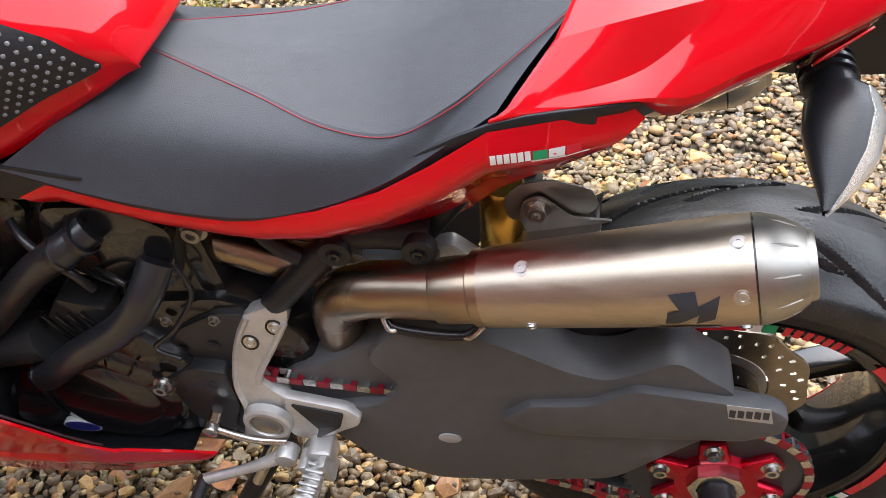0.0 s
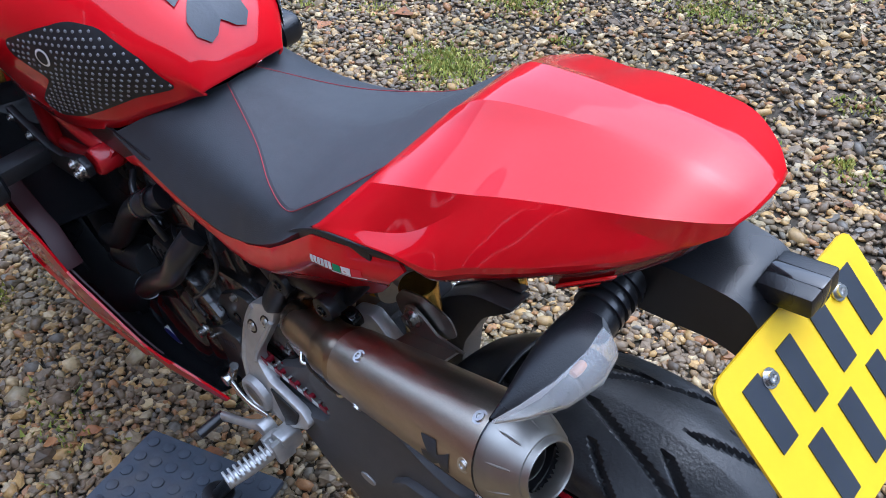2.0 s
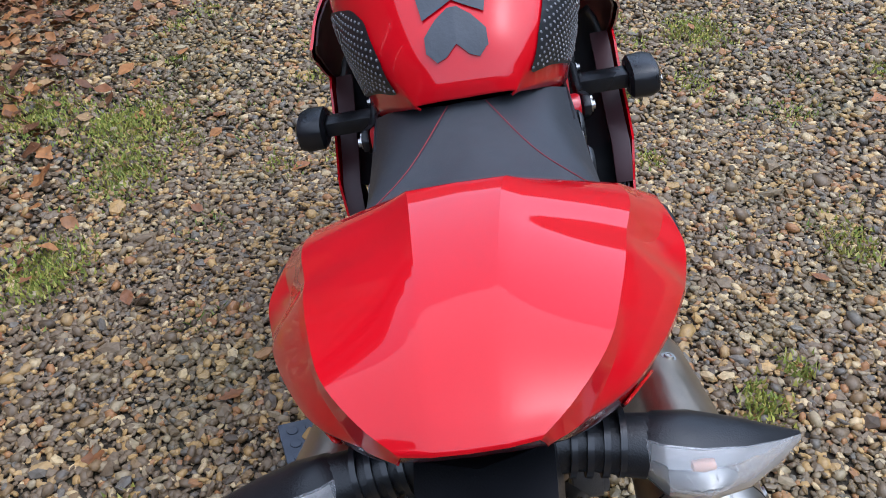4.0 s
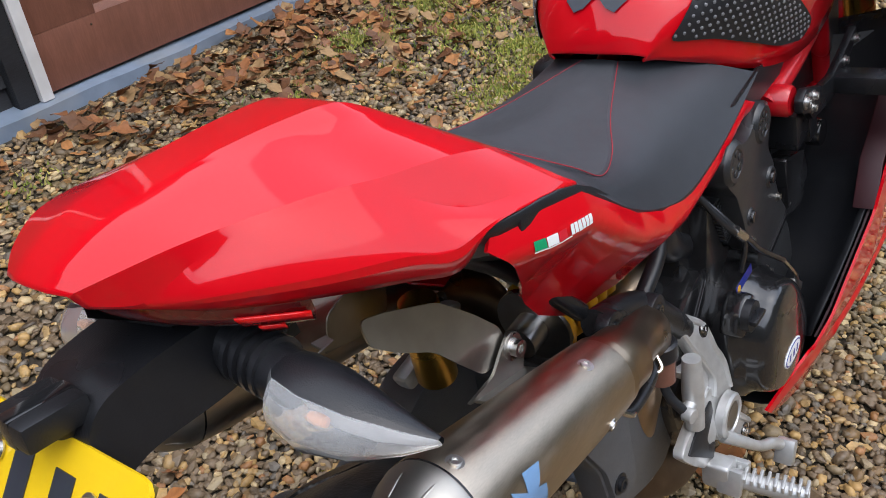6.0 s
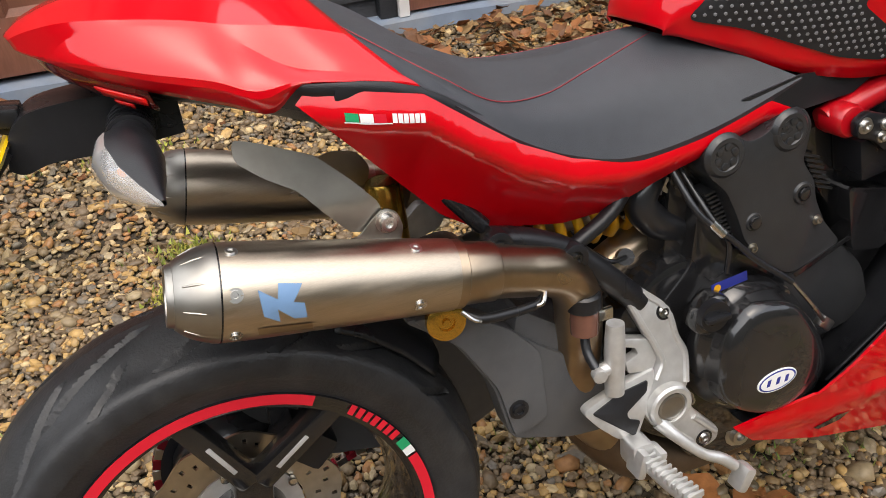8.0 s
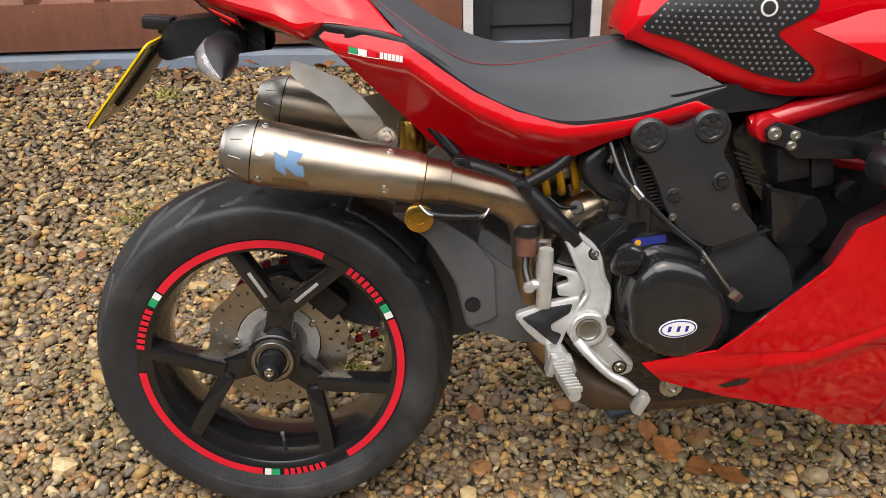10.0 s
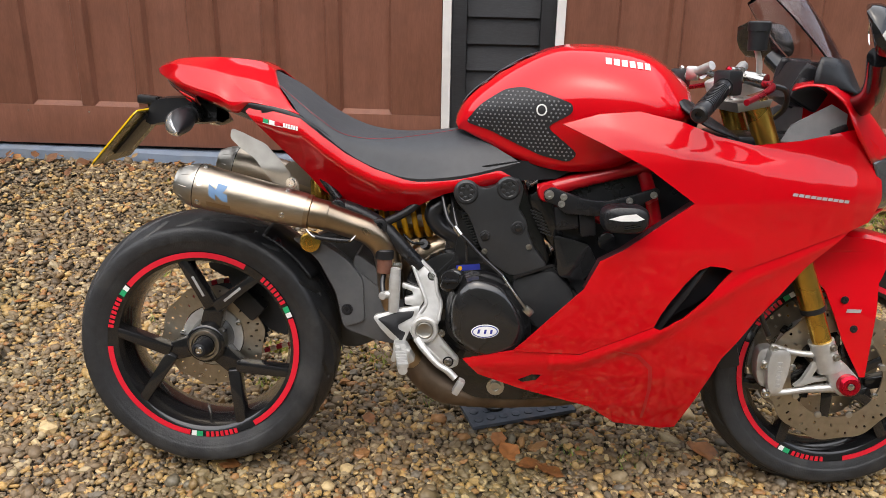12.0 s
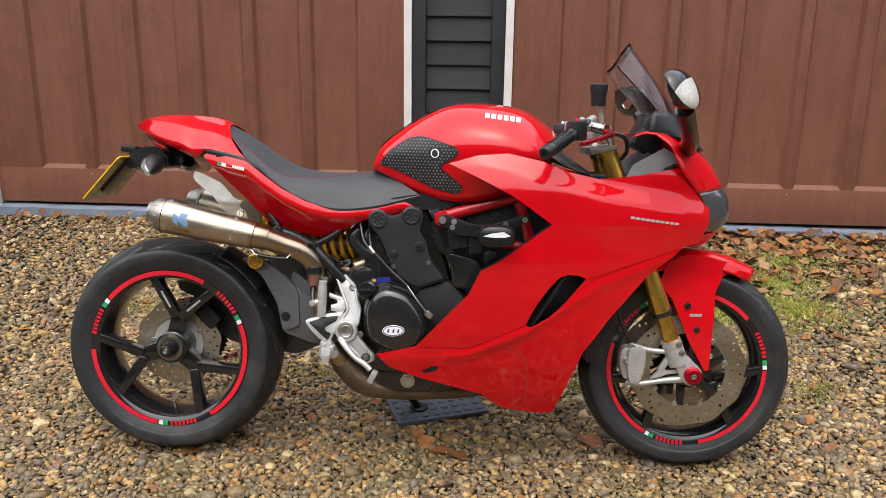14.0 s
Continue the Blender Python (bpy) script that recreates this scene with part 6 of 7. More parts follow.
part("water_pump", join(lathe([(0, 0), (0, 0.045), (0.02, 0.044), (0.035, 0.034), (0.042, 0.02), (0.042, 0)], (0.880, 0.105, 0.340), (0, 1, 0), 30), prism([(0.790, 0.500), (0.830, 0.490), (0.900, 0.380), (0.880, 0.330), (0.830, 0.330), (0.800, 0.400)], 0.10, 0.135, 1, 0.010, 0.015)), ENGINE, engine, smooth=50)
part("coolant_hose", tube([(0.812, 0.150, 0.455), (0.790, 0.165, 0.475), (0.722, 0.168, 0.532), (0.668, 0.166, 0.570), (0.638, 0.164, 0.600), (0.616, 0.158, 0.630), (0.604, 0.135, 0.655)], 0.0185, 18), HOSE, engine)
part("coolant_hose", tube([(0.900, 0.150, 0.520), (0.845, 0.155, 0.545), (0.809, 0.152, 0.576), (0.753, 0.150, 0.633), (0.716, 0.150, 0.663), (0.690, 0.148, 0.680), (0.664, 0.13, 0.694)], 0.0185, 16), HOSE, engine)
for x, y, z, ax3 in ((0.695, 0.148, 0.677, (-0.8, 0, 0.5)), (0.672, 0.14, 0.690, (-0.8, -0.2, 0.5)), (0.800, 0.160, 0.467, (-0.8, 0.2, 0.6)), (0.621, 0.152, 0.625, (-0.3, -0.2, 0.9))):
    part("hose_clip", lathe([(0, 0.0185), (0, 0.0212), (0.006, 0.0205), (0.006, 0.0185)], (x, y, z), ax3, 20), GLOSSBLACK, engine)
part("regulator", prism([(0.778, 0.540), (0.748, 0.585), (0.692, 0.572), (0.700, 0.535), (0.744, 0.504), (0.785, 0.500)], 0.10, 0.138, 1, 0.005, 0.006), ENGINE_GREY, engine)
for k in range(4):
    part("regulator_fin", block((0.004, 0.006, 0.050), (0.712 + 0.017 * k, 0.140, 0.545 - 0.003 * k), 0.001, (0, 24, 0)), ENGINE, engine)
part("cylinder_seam", tube([(0.740, 0.112, 0.606), (0.662, 0.116, 0.608), (0.612, 0.112, 0.606)], 0.003), STEEL_DULL, engine)
part("cable_clip", tube([(0.700, 0.118, 0.625), (0.655, 0.14, 0.628), (0.640, 0.14, 0.600), (0.660, 0.15, 0.570)], 0.0032), HOSE, engine)
part("cable_clip", tube([(0.600, 0.12, 0.640), (0.585, 0.13, 0.600), (0.610, 0.15, 0.560), (0.640, 0.155, 0.530), (0.610, 0.16, 0.520)], 0.003), HOSE, engine)
part("oil_line", tube([(0.760, 0.12, 0.690), (0.735, 0.14, 0.675), (0.700, 0.145, 0.640), (0.690, 0.14, 0.610)], 0.005), HOSE, engine)
for x, z in ((0.690, 0.687), (0.664, 0.680), (0.605, 0.683), (0.566, 0.678)):
    part("mount_bolt", bolt(0.010, 0.012, (x, 0.108, z), (0, 1, 0)), STEEL_DULL, engine)
part("mount_link", prism([(0.652, 0.668), (0.660, 0.692), (0.690, 0.700), (0.702, 0.690), (0.692, 0.674)], 0.100, 0.108, 1, 0.003, 0.006), STEEL_DULL, engine, "steel engine mounting link")
part("cover_bolt", bolt(0.008, 0.014, (0.658, 0.150, 0.453), (0, 1, 0)), STEEL, engine)
part("belt_cover", prism([(0.580, 0.690), (0.640, 0.720), (0.720, 0.715), (0.740, 0.640), (0.680, 0.590), (0.600, 0.600)], 0.095, 0.125, 1, 0.010, 0.02), ENGINE, engine)
part("starter_motor", tube([(0.78, 0.14, 0.52), (0.88, 0.14, 0.49)], 0.030, 18), ENGINE_GREY, engine)

# frame
frame_t = group("frame", label="red tubular trellis frame")
for s in (-1, 1):
    part("frame_tube", tube([(0.765, s * 0.128, 0.715), (0.870, s * 0.134, 0.748), (0.985, s * 0.130, 0.778), (1.10, s * 0.11, 0.80)], 0.0170, 18), RED_FRAME, frame_t)
    part("frame_tube", tube([(0.985, s * 0.128, 0.770), (1.010, s * 0.125, 0.700), (1.03, s * 0.12, 0.62)], 0.0150, 16), RED_FRAME, frame_t)
    part("frame_tube", tube([(0.770, s * 0.125, 0.715), (0.90, s * 0.12, 0.66), (1.02, s * 0.115, 0.64)], 0.0130, 16), RED_FRAME, frame_t)
    part("frame_lug", lathe([(0, 0), (0, 0.021), (0.03, 0.021), (0.034, 0.018), (0.034, 0)], (0.782, s * 0.125, 0.717), (0, s, 0), 24), RED_FRAME, frame_t)
    rear_stay = [(0.320, 0.118, 0.672), (0.372, 0.116, 0.655), (0.425, 0.114, 0.625), (0.470, 0.118, 0.580), (0.512, 0.114, 0.535)] if s < 0 else [(0.320, 0.112, 0.688), (0.385, 0.112, 0.688), (0.414, 0.114, 0.676), (0.446, 0.114, 0.640), (0.487, 0.110, 0.588), (0.510, 0.102, 0.556)]
    part("subframe_tube", tube([(x, s * y, z) for x, y, z in rear_stay], 0.0160, 16), PLASTIC, frame_t)
    part("subframe_tube", tube([(0.430, s * 0.112, 0.632), (0.480, s * 0.110, 0.660), (0.530, s * 0.095, 0.700), (0.62, s * 0.09, 0.745)], 0.0095, 16), PLASTIC, frame_t)
    part("subframe_tube", tube([(0.325, s * 0.100, 0.680), (0.25, s * 0.085, 0.770), (0.16, s * 0.085, 0.848)], 0.010, 14), PLASTIC, frame_t)
    for x, z in ((0.328, 0.668), (0.420, 0.628)) if s < 0 else ((0.328, 0.686), (0.412, 0.678)):
        part("subframe_joint", disc(0.017, 0.014, (x, s * 0.122, z), (0, s, 0), 22), PLASTIC, frame_t)
        part("joint_bolt", bolt(0.006, 0.004, (x, s * 0.135, z), (0, s, 0)), GLOSSBLACK, frame_t)
    part("engine_mount_bolt", bolt(0.011, 0.012, (0.576, s * 0.078, 0.665), (0, s, 0)), STEEL, frame_t)
    part("engine_bracket", prism([(0.530, 0.470), (0.545, 0.520), (0.585, 0.560), (0.600, 0.660), (0.625, 0.650), (0.640, 0.575), (0.700, 0.545), (0.690, 0.520), (0.620, 0.540), (0.570, 0.500)], 0.086, 0.104 if s > 0 else 0.118, s, 0.006, 0.008), ENGINE, frame_t)
    sl = group("frame_slider", label="black frame crash slider with white reflector")
    part("slider_bracket", prism([(0.772, 0.722), (0.790, 0.732), (0.860, 0.708), (0.905, 0.705), (0.965, 0.722), (1.012, 0.738), (1.018, 0.722), (0.985, 0.705), (0.970, 0.690), (0.950, 0.675), (0.900, 0.672), (0.820, 0.676), (0.800, 0.694), (0.775, 0.702)], 0.163, 0.175, s, 0.003, 0.006), PLASTIC, sl)
    for x, z, r in ((0.784, 0.716, 0.008), (0.815, 0.712, 0.006), (0.811, 0.697, 0.006), (0.953, 0.708, 0.006), (1.003, 0.722, 0.006)):
        part("slider_bolt", bolt(r * 0.85, 0.006, (x, s * 0.175, z), (0, s, 0)), STEEL, sl)
    part("slider_arm", block((0.042, 0.10, 0.026), (0.925, s * 0.215, 0.690), 0.006), PLASTIC, sl)
    G = [[(0.927 + w * (abs(math.cos(radians(a))) ** 0.6) * math.copysign(1, math.cos(radians(a))), s * y, 0.688 + h * (abs(math.sin(radians(a))) ** 0.7) * math.copysign(1, math.sin(radians(a)))) for a in np.linspace(0, 360, 33)]
         for y, w, h in ((0.252, 0.001, 0.001), (0.252, 0.040, 0.022), (0.258, 0.047, 0.028), (0.285, 0.048, 0.029), (0.298, 0.042, 0.025), (0.303, 0.030, 0.016), (0.303, 0.001, 0.001))]
    part("slider_head", grid(G, flip=s > 0), PLASTIC, sl)
    part("reflector", prism([(0.893, 0.690), (0.915, 0.698), (0.945, 0.702), (0.962, 0.692), (0.948, 0.688), (0.915, 0.687)], 0.303, 0.3042, s, 0), WHITE_STICKER, sl)
    for k in range(3):
        part("slider_rib", block((0.036, 0.004, 0.003), (0.940, s * 0.3035, 0.674 + 0.004 * k), 0.001, (0, -12, 0)), GLOSSBLACK, sl)

# rear suspension and swing arm
A0, A1 = Vector((0.330, -0.012, 0.612)), Vector((0.610, -0.012, 0.640))
shock = group("rear_shock", label="rear shock absorber with yellow coil spring")
d = (A1 - A0).normalized()
n1 = d.cross(Vector((0, 1, 0))).normalized()
n2 = d.cross(n1)
coil = [A0 + d * (0.035 + 0.195 * k / 96) + 0.043 * (math.cos(2 * math.pi * k / 12) * n1 + math.sin(2 * math.pi * k / 12) * n2) for k in range(97)]
part("coil_spring", tube([tuple(p) for p in coil], 0.0068, 10, 1), SPRING, shock, "yellow coil spring")
part("damper_body", lathe([(0, 0), (0, 0.020), (0.03, 0.020), (0.03, 0.047), (0.038, 0.047), (0.038, 0.022), (0.24, 0.024), (0.24, 0.046), (0.25, 0.046), (0.25, 0)], A0, d, 28), STEEL, shock)
part("gas_reservoir", lathe([(0, 0), (0, 0.021), (0.004, 0.023), (0.10, 0.023), (0.104, 0.021), (0.104, 0)], (0.258, 0.050, 0.600), (-0.02, 0.0, 1.0), 28), GOLD, shock, "gold shock reservoir")
part("adjuster_knob", lathe([(0, 0), (0, 0.023), (0.012, 0.023), (0.014, 0.019), (0.014, 0.010), (0.011, 0.009), (0.011, 0.005), (0.014, 0.004), (0.014, 0)], (0.264, -0.105, 0.583), (-0.1, -1, 0.05), 30), GOLD, shock, "gold preload adjuster knob")
part("linkage_plate", prism([(0.345, 0.640), (0.330, 0.612), (0.235, 0.590), (0.225, 0.612), (0.265, 0.620), (0.305, 0.655)], 0.070, 0.090, 1, 0.006, 0.008), ALU, shock, "silver cast shock mount")
part("mount_rubber", disc(0.014, 0.016, (0.330, 0.092, 0.642), (0, 1, 0), 18), GLOSSBLACK, shock)
swing = group("swing_arm", label="dark carbon-look single-sided swing arm")
SWR = [(0.215, 0.590), (0.287, 0.578), (0.333, 0.548), (0.387, 0.500), (0.440, 0.462), (0.500, 0.440), (0.520, 0.380), (0.470, 0.345), (0.420, 0.350), (0.335, 0.380), (0.318, 0.463), (0.276, 0.540)]
part("arm_right", prism(SWR, 0.060, 0.098, -1, 0.010, 0.015), CARBON, swing)
part("arm_cover", prism([(0.225, 0.592), (0.290, 0.580), (0.345, 0.542), (0.380, 0.500), (0.385, 0.400), (0.338, 0.384), (0.322, 0.463), (0.280, 0.538)], 0.090, 0.106, -1, 0.006, 0.012), CARBON, swing)
part("cover_bolt", bolt(0.009, 0.006, (0.345, -0.106, 0.427), (0, -1, 0)), PLASTIC, swing)
part("cross_beam", prism([(0.360, 0.560), (0.440, 0.500), (0.520, 0.450), (0.520, 0.380), (0.420, 0.360), (0.370, 0.420), (0.350, 0.500)], -0.09, 0.13, 1, 0.015, 0.02), CARBON, swing)
SWL = [(0.513, 0.405), (0.462, 0.412), (0.392, 0.434), (0.366, 0.476), (0.404, 0.520), (0.366, 0.576), (0.276, 0.572), (0.243, 0.557), (0.180, 0.522), (0.138, 0.512), (0.099, 0.538), (0.071, 0.556), (0.034, 0.524), (0.004, 0.504), (0.020, 0.420), (0.119, 0.305), (0.242, 0.279), (0.340, 0.268), (0.415, 0.303), (0.459, 0.355)]
part("arm_left", prism(SWL, 0.085, 0.146, 1, 0.018, 0.02), CARBON, swing)
part("hub_carrier", lathe([(0, 0), (0, 0.085), (0.02, 0.090), (0.06, 0.088), (0.07, 0.070), (0.07, 0)], (RAX[0], 0.060, RAX[1]), (0, 1, 0), 40), ENGINE, swing)
part("chain_guard", prism([(0.256, 0.436), (0.222, 0.470), (0.157, 0.479), (0.113, 0.513), (-0.028, 0.497), (-0.050, 0.482), (-0.049, 0.452), (-0.010, 0.430), (0.177, 0.414), (0.214, 0.414)], 0.135, 0.157, 1, 0.010, 0.010), CARBON, swing, "black chain guard")
part("arm_label", prism([(-0.034, 0.473), (0.012, 0.477), (0.018, 0.502), (-0.027, 0.499)], 0.157, 0.1576, 1, 0), SILVER_STICKER, swing, "silver maker label")
for k in range(5):
    part("label_bar", prism([(-0.028 + 0.0085 * k, 0.480), (-0.0215 + 0.0085 * k, 0.481), (-0.0205 + 0.0085 * k, 0.494), (-0.027 + 0.0085 * k, 0.493)], 0.1576, 0.1580, 1, 0), BLACK_STICKER, swing)
part("arm_badge", prism(oval(0.318, 0.374, 0.014, 0.009, 18), 0.146, 0.1485, 1, 0.0005), SILVER_STICKER, swing)
hug = []
for y, dr in ((0.0, 0.014), (0.045, 0.008), (0.070, -0.010)):
    hug.append([(RAX[0] + (0.315 + dr) * math.cos(radians(a)), y, RAX[1] + (0.315 + dr) * math.sin(radians(a))) for a in (34, 44, 54, 62)])
part("rear_hugger", surf(hug, (), 5, 4), PLASTIC, swing, "black rear wheel hugger", solid=0.003)
part("rear_caliper", join(block((0.075, 0.055, 0.050), (0.090, 0.015, 0.400), 0.010, (0, 45, 0)), block((0.04, 0.03, 0.03), (0.075, 0.040, 0.43), 0.008)), PLASTIC, swing, "black rear brake caliper")

# chain drive
drive = group("chain_drive", label="rear sprocket and chain")
SPR = 0.106
teeth = []
for k in range(43 * 2):
    a, r = math.pi * k / 43, SPR + (0.006 if k % 2 else -0.002)
    teeth.append((RAX[0] + r * math.cos(a), RAX[1] + r * math.sin(a)))
part("sprocket", prism(teeth, 0.128, 0.134, 1, 0), BLACK_STICKER, drive, "black rear sprocket")
part("sprocket_carrier", join(lathe([(0, 0.028), (0, 0.050), (0.012, 0.048), (0.012, 0.028)], (RAX[0], 0.134, RAX[1]), (0, 1, 0), 30),
     *[arm(*RAX, (0.040, 60 * k + 20), (0.084, 60 * k + 20), 0.020, 0.015, 0.133, 0.146, 0.133, 0.145) for k in range(6)]), RED_ANO, drive, "red anodised sprocket carrier")
for k in range(6):
    a = radians(60 * k + 20)
    part("sprocket_nut", bolt(0.008, 0.010, (RAX[0] + 0.072 * math.cos(a), 0.144, RAX[1] + 0.072 * math.sin(a)), (0, 1, 0)), STEEL, drive)
part("axle_nut", lathe([(0, 0), (0, 0.034), (0.014, 0.034), (0.016, 0.030), (0.016, 0.024), (0.006, 0.022), (0.006, 0)], (RAX[0], 0.140, RAX[1]), (0, 1, 0), 8), STEEL, drive)
part("axle_slider", lathe([(0, 0), (0, 0.022), (0.040, 0.022), (0.046, 0.016), (0.046, 0)], (RAX[0], 0.150, RAX[1]), (0, 1, 0), 28), PLASTIC, drive)
FSP = (0.560, 0.425)
run, step_c = [], 0.0159
for x0, z0, x1, z1 in ((RAX[0], RAX[1] + SPR, FSP[0], FSP[1] + 0.036), (FSP[0], FSP[1] - 0.036, RAX[0] + 0.01, RAX[1] - SPR)):
    n = int(math.hypot(x1 - x0, z1 - z0) / step_c)
    run += [(x0 + (x1 - x0) * k / n, z0 + (z1 - z0) * k / n, math.degrees(math.atan2(z1 - z0, x1 - x0))) for k in range(n)]
for k in range(int(math.pi * SPR / step_c)):
    a = math.pi / 2 + math.pi * k / int(math.pi * SPR / step_c)
    run.append((RAX[0] + SPR * math.cos(a), RAX[1] + SPR * math.sin(a), math.degrees(a) + 90))
link_a = bpy.data.meshes.new("chain_link")
la = join(block((0.0145, 0.0015, 0.0105), (0, 0.0062, 0), 0.0), block((0.0145, 0.0015, 0.0105), (0, -0.0062, 0), 0.0), lathe([(-0.006, 0), (-0.006, 0.0045), (0.006, 0.0045), (0.006, 0)], (-0.004, 0, 0), (0, 1, 0), 8))
for nm, m in (("chain_link", STEEL), ("chain_link", CHAINRED)):
    me = bpy.data.meshes.new(nm)
    me.from_pydata([tuple(v) for v in la[0]], [], la[1])
    me.materials.append(m)
    if m is STEEL:
        link_a = me
    else:
        link_b = me
for k, (x, z, a) in enumerate(run):
    o = new("chain_link", link_b if k % 2 else link_a)
    o.parent = drive
    o.matrix_basis = pose(x, 0.131, z, 0, -a, 0)
part("front_sprocket", lathe([(0, 0), (0, 0.036), (0.008, 0.036), (0.008, 0)], (FSP[0], 0.126, FSP[1]), (0, 1, 0), 30), STEEL, drive)
part("chain_slider", prism([(0.330, 0.405), (0.540, 0.455), (0.545, 0.440), (0.540, 0.380), (0.340, 0.350)], 0.095, 0.118, 1, 0.004), GLOSSBLACK, drive)

# exhaust
for s in (-1, 1):
    ex = group("silencer", label="brushed titanium exhaust silencer")
    F0, R0 = Vector((0.262, s * 0.150, 0.660)), Vector((0.028, s * 0.150, 0.708)) if s < 0 else Vector((0.028, 0.160, 0.716))
    ax = (R0 - F0).normalized()
    Ln = (R0 - F0).length
    part("silencer_body", lathe([(0, 0.0355), (0, 0.038), (0.004, 0.0385), (0.06, 0.0415), (Ln - 0.03, 0.0480), (Ln - 0.004, 0.0485), (Ln, 0.0480)], F0, ax, 56), TITAN, ex)
    part("end_cap", lathe([(0, 0.0482), (0.006, 0.0482), (0.020, 0.0440), (0.034, 0.0370), (0.040, 0.0325), (0.041, 0.0270), (0.036, 0.0265)], R0, ax, 40), STEEL_DULL, ex, "pressed titanium end cap")
    part("outlet", lathe([(0.040, 0.0262), (0.028, 0.0255), (-0.05, 0.025), (-0.05, 0)], R0, ax, 32), GLOSSBLACK, ex, "dark exhaust outlet")
    part("cap_seam", lathe([(-0.0008, 0.0478), (-0.0008, 0.0487), (0.0008, 0.0487), (0.0008, 0.0478)], R0, ax, 48), GLOSSBLACK, ex)
    part("outlet_lip", lathe([(0.028, 0.0256), (0.042, 0.0258), (0.046, 0.0270), (0.047, 0.0286), (0.045, 0.0302), (0.040, 0.0310), (0.038, 0.0330)], R0, ax, 40), STEEL_DULL, ex, "rolled outlet lip")
    part("outlet_core", lathe([(0.004, 0.0205), (0.022, 0.0205), (0.022, 0.0190), (0.004, 0.0190)], R0, ax, 32), STEEL_DULL, ex)
    for k in range(10):
        a = 2 * math.pi * k / 10
        e1 = ax.cross(Vector((0, 0, 1))).normalized()
        e2 = ax.cross(e1)
        rad = math.cos(a) * e1 + math.sin(a) * e2
        part("cap_crimp", tube([tuple(R0 + ax * 0.008 + rad * 0.0462), tuple(R0 + ax * 0.020 + rad * 0.0430), tuple(R0 + ax * 0.033 + rad * 0.0375)], [0.0008, 0.0015, 0.0008], 8, 3), STEEL_DULL, ex)
    for t, ang in ((0.045, 70), (0.045, -20), (Ln - 0.012, 75), (Ln - 0.012, 20), (Ln - 0.012, -35)):
        e1 = Vector((0, s, 0)) - ax * ax.dot(Vector((0, s, 0)))
        e1.normalize()
        e2 = ax.cross(e1) if (ax.cross(e1)).z > 0 else e1.cross(ax)
        rad = math.cos(radians(ang)) * e1 + math.sin(radians(ang)) * e2
        rr = 0.0400 if t < 0.1 else 0.0475
        part("rivet", bolt(0.0050, 0.0028, tuple(F0 + ax * t + rad * rr), tuple(rad)), STEEL, ex)
    body_tree = dense_tree(lathe([(0, 0.038), (0.06, 0.0415), (Ln - 0.03, 0.0480), (Ln, 0.0480)], F0, ax, 56))
    ex_x = lambda t, dz: (F0 + ax * t + Vector((0, 0, dz)))
    q = [ex_x(Ln - 0.078, 0.022), ex_x(Ln - 0.056, 0.024), ex_x(Ln - 0.052, 0.010), ex_x(Ln - 0.036, 0.020), ex_x(Ln - 0.036, -0.006), ex_x(Ln - 0.050, -0.014), ex_x(Ln - 0.050, 0.000), ex_x(Ln - 0.064, -0.012), ex_x(Ln - 0.076, -0.012), ex_x(Ln - 0.076, 0.004), ex_x(Ln - 0.066, 0.006)]
    part("maker_mark", laid([(p.x, p.z) for p in q], body_tree, s, 0.0008, 0.006), ICE_STICKER if s < 0 else BLACK_STICKER, ex, "angular blue-grey maker mark")
    part("maker_panel", laid([(p.x, p.z) for p in (ex_x(Ln - 0.080, -0.020), ex_x(Ln - 0.028, -0.020), ex_x(Ln - 0.028, -0.030), ex_x(Ln - 0.080, -0.030))], body_tree, s, 0.0008, 0.006), TITAN_HOT, ex)
    collar = lathe([(0, 0.0355), (0, 0.0372), (0.012, 0.0372), (0.014, 0.034), (0.050, 0.0325), (0.052, 0.031)], F0 + ax * 0.002, -ax, 40)
    part("pipe_collar", collar, TITAN_HOT, ex)
    part("link_pipe", tube([tuple(F0 - ax * 0.040), (0.345, s * 0.136, 0.634), (0.395, s * 0.124, 0.614), (0.428, s * 0.110, 0.578), (0.440, s * 0.095, 0.520), (0.444, s * 0.075, 0.440), (0.460, s * 0.050, 0.350), (0.500, s * 0.035, 0.285)], 0.0300, 24, 6), TITAN_HOT, ex, "heat-stained titanium link pipe")
    part("spring_hook", tube([(0.272, s * 0.165, 0.617), (0.290, s * 0.168, 0.606), (0.352, s * 0.158, 0.598), (0.368, s * 0.150, 0.606)], [0.002, 0.0055, 0.0055, 0.002], 10), PLASTIC, ex)
    for a, b in (((0.265, s * 0.168, 0.622), (0.290, s * 0.168, 0.606)), ((0.352, s * 0.158, 0.598), (0.372, s * 0.150, 0.612))):
        part("exhaust_spring", tube([a, ((a[0] + b[0]) / 2, a[1] * 1.03, (a[2] + b[2]) / 2 - 0.004), b], 0.0026, 8), STEEL, ex)
    part("hanger", prism([(0.145, 0.700), (0.226, 0.674), (0.236, 0.702), (0.231, 0.720), (0.217, 0.728), (0.203, 0.718), (0.186, 0.702)], 0.091, 0.094, s, 0, 0.006), STEEL_DULL, ex, "steel silencer hanger")
    part("hanger_foot", block((0.075, 0.046, 0.003), (0.195, s * 0.114, 0.690), 0, (s * 10, 13, 0)), STEEL_DULL, ex)
    part("hanger_bolt", bolt(0.0085, 0.010, (0.218, s * 0.094, 0.712), (0, s, 0)), STEEL, ex)
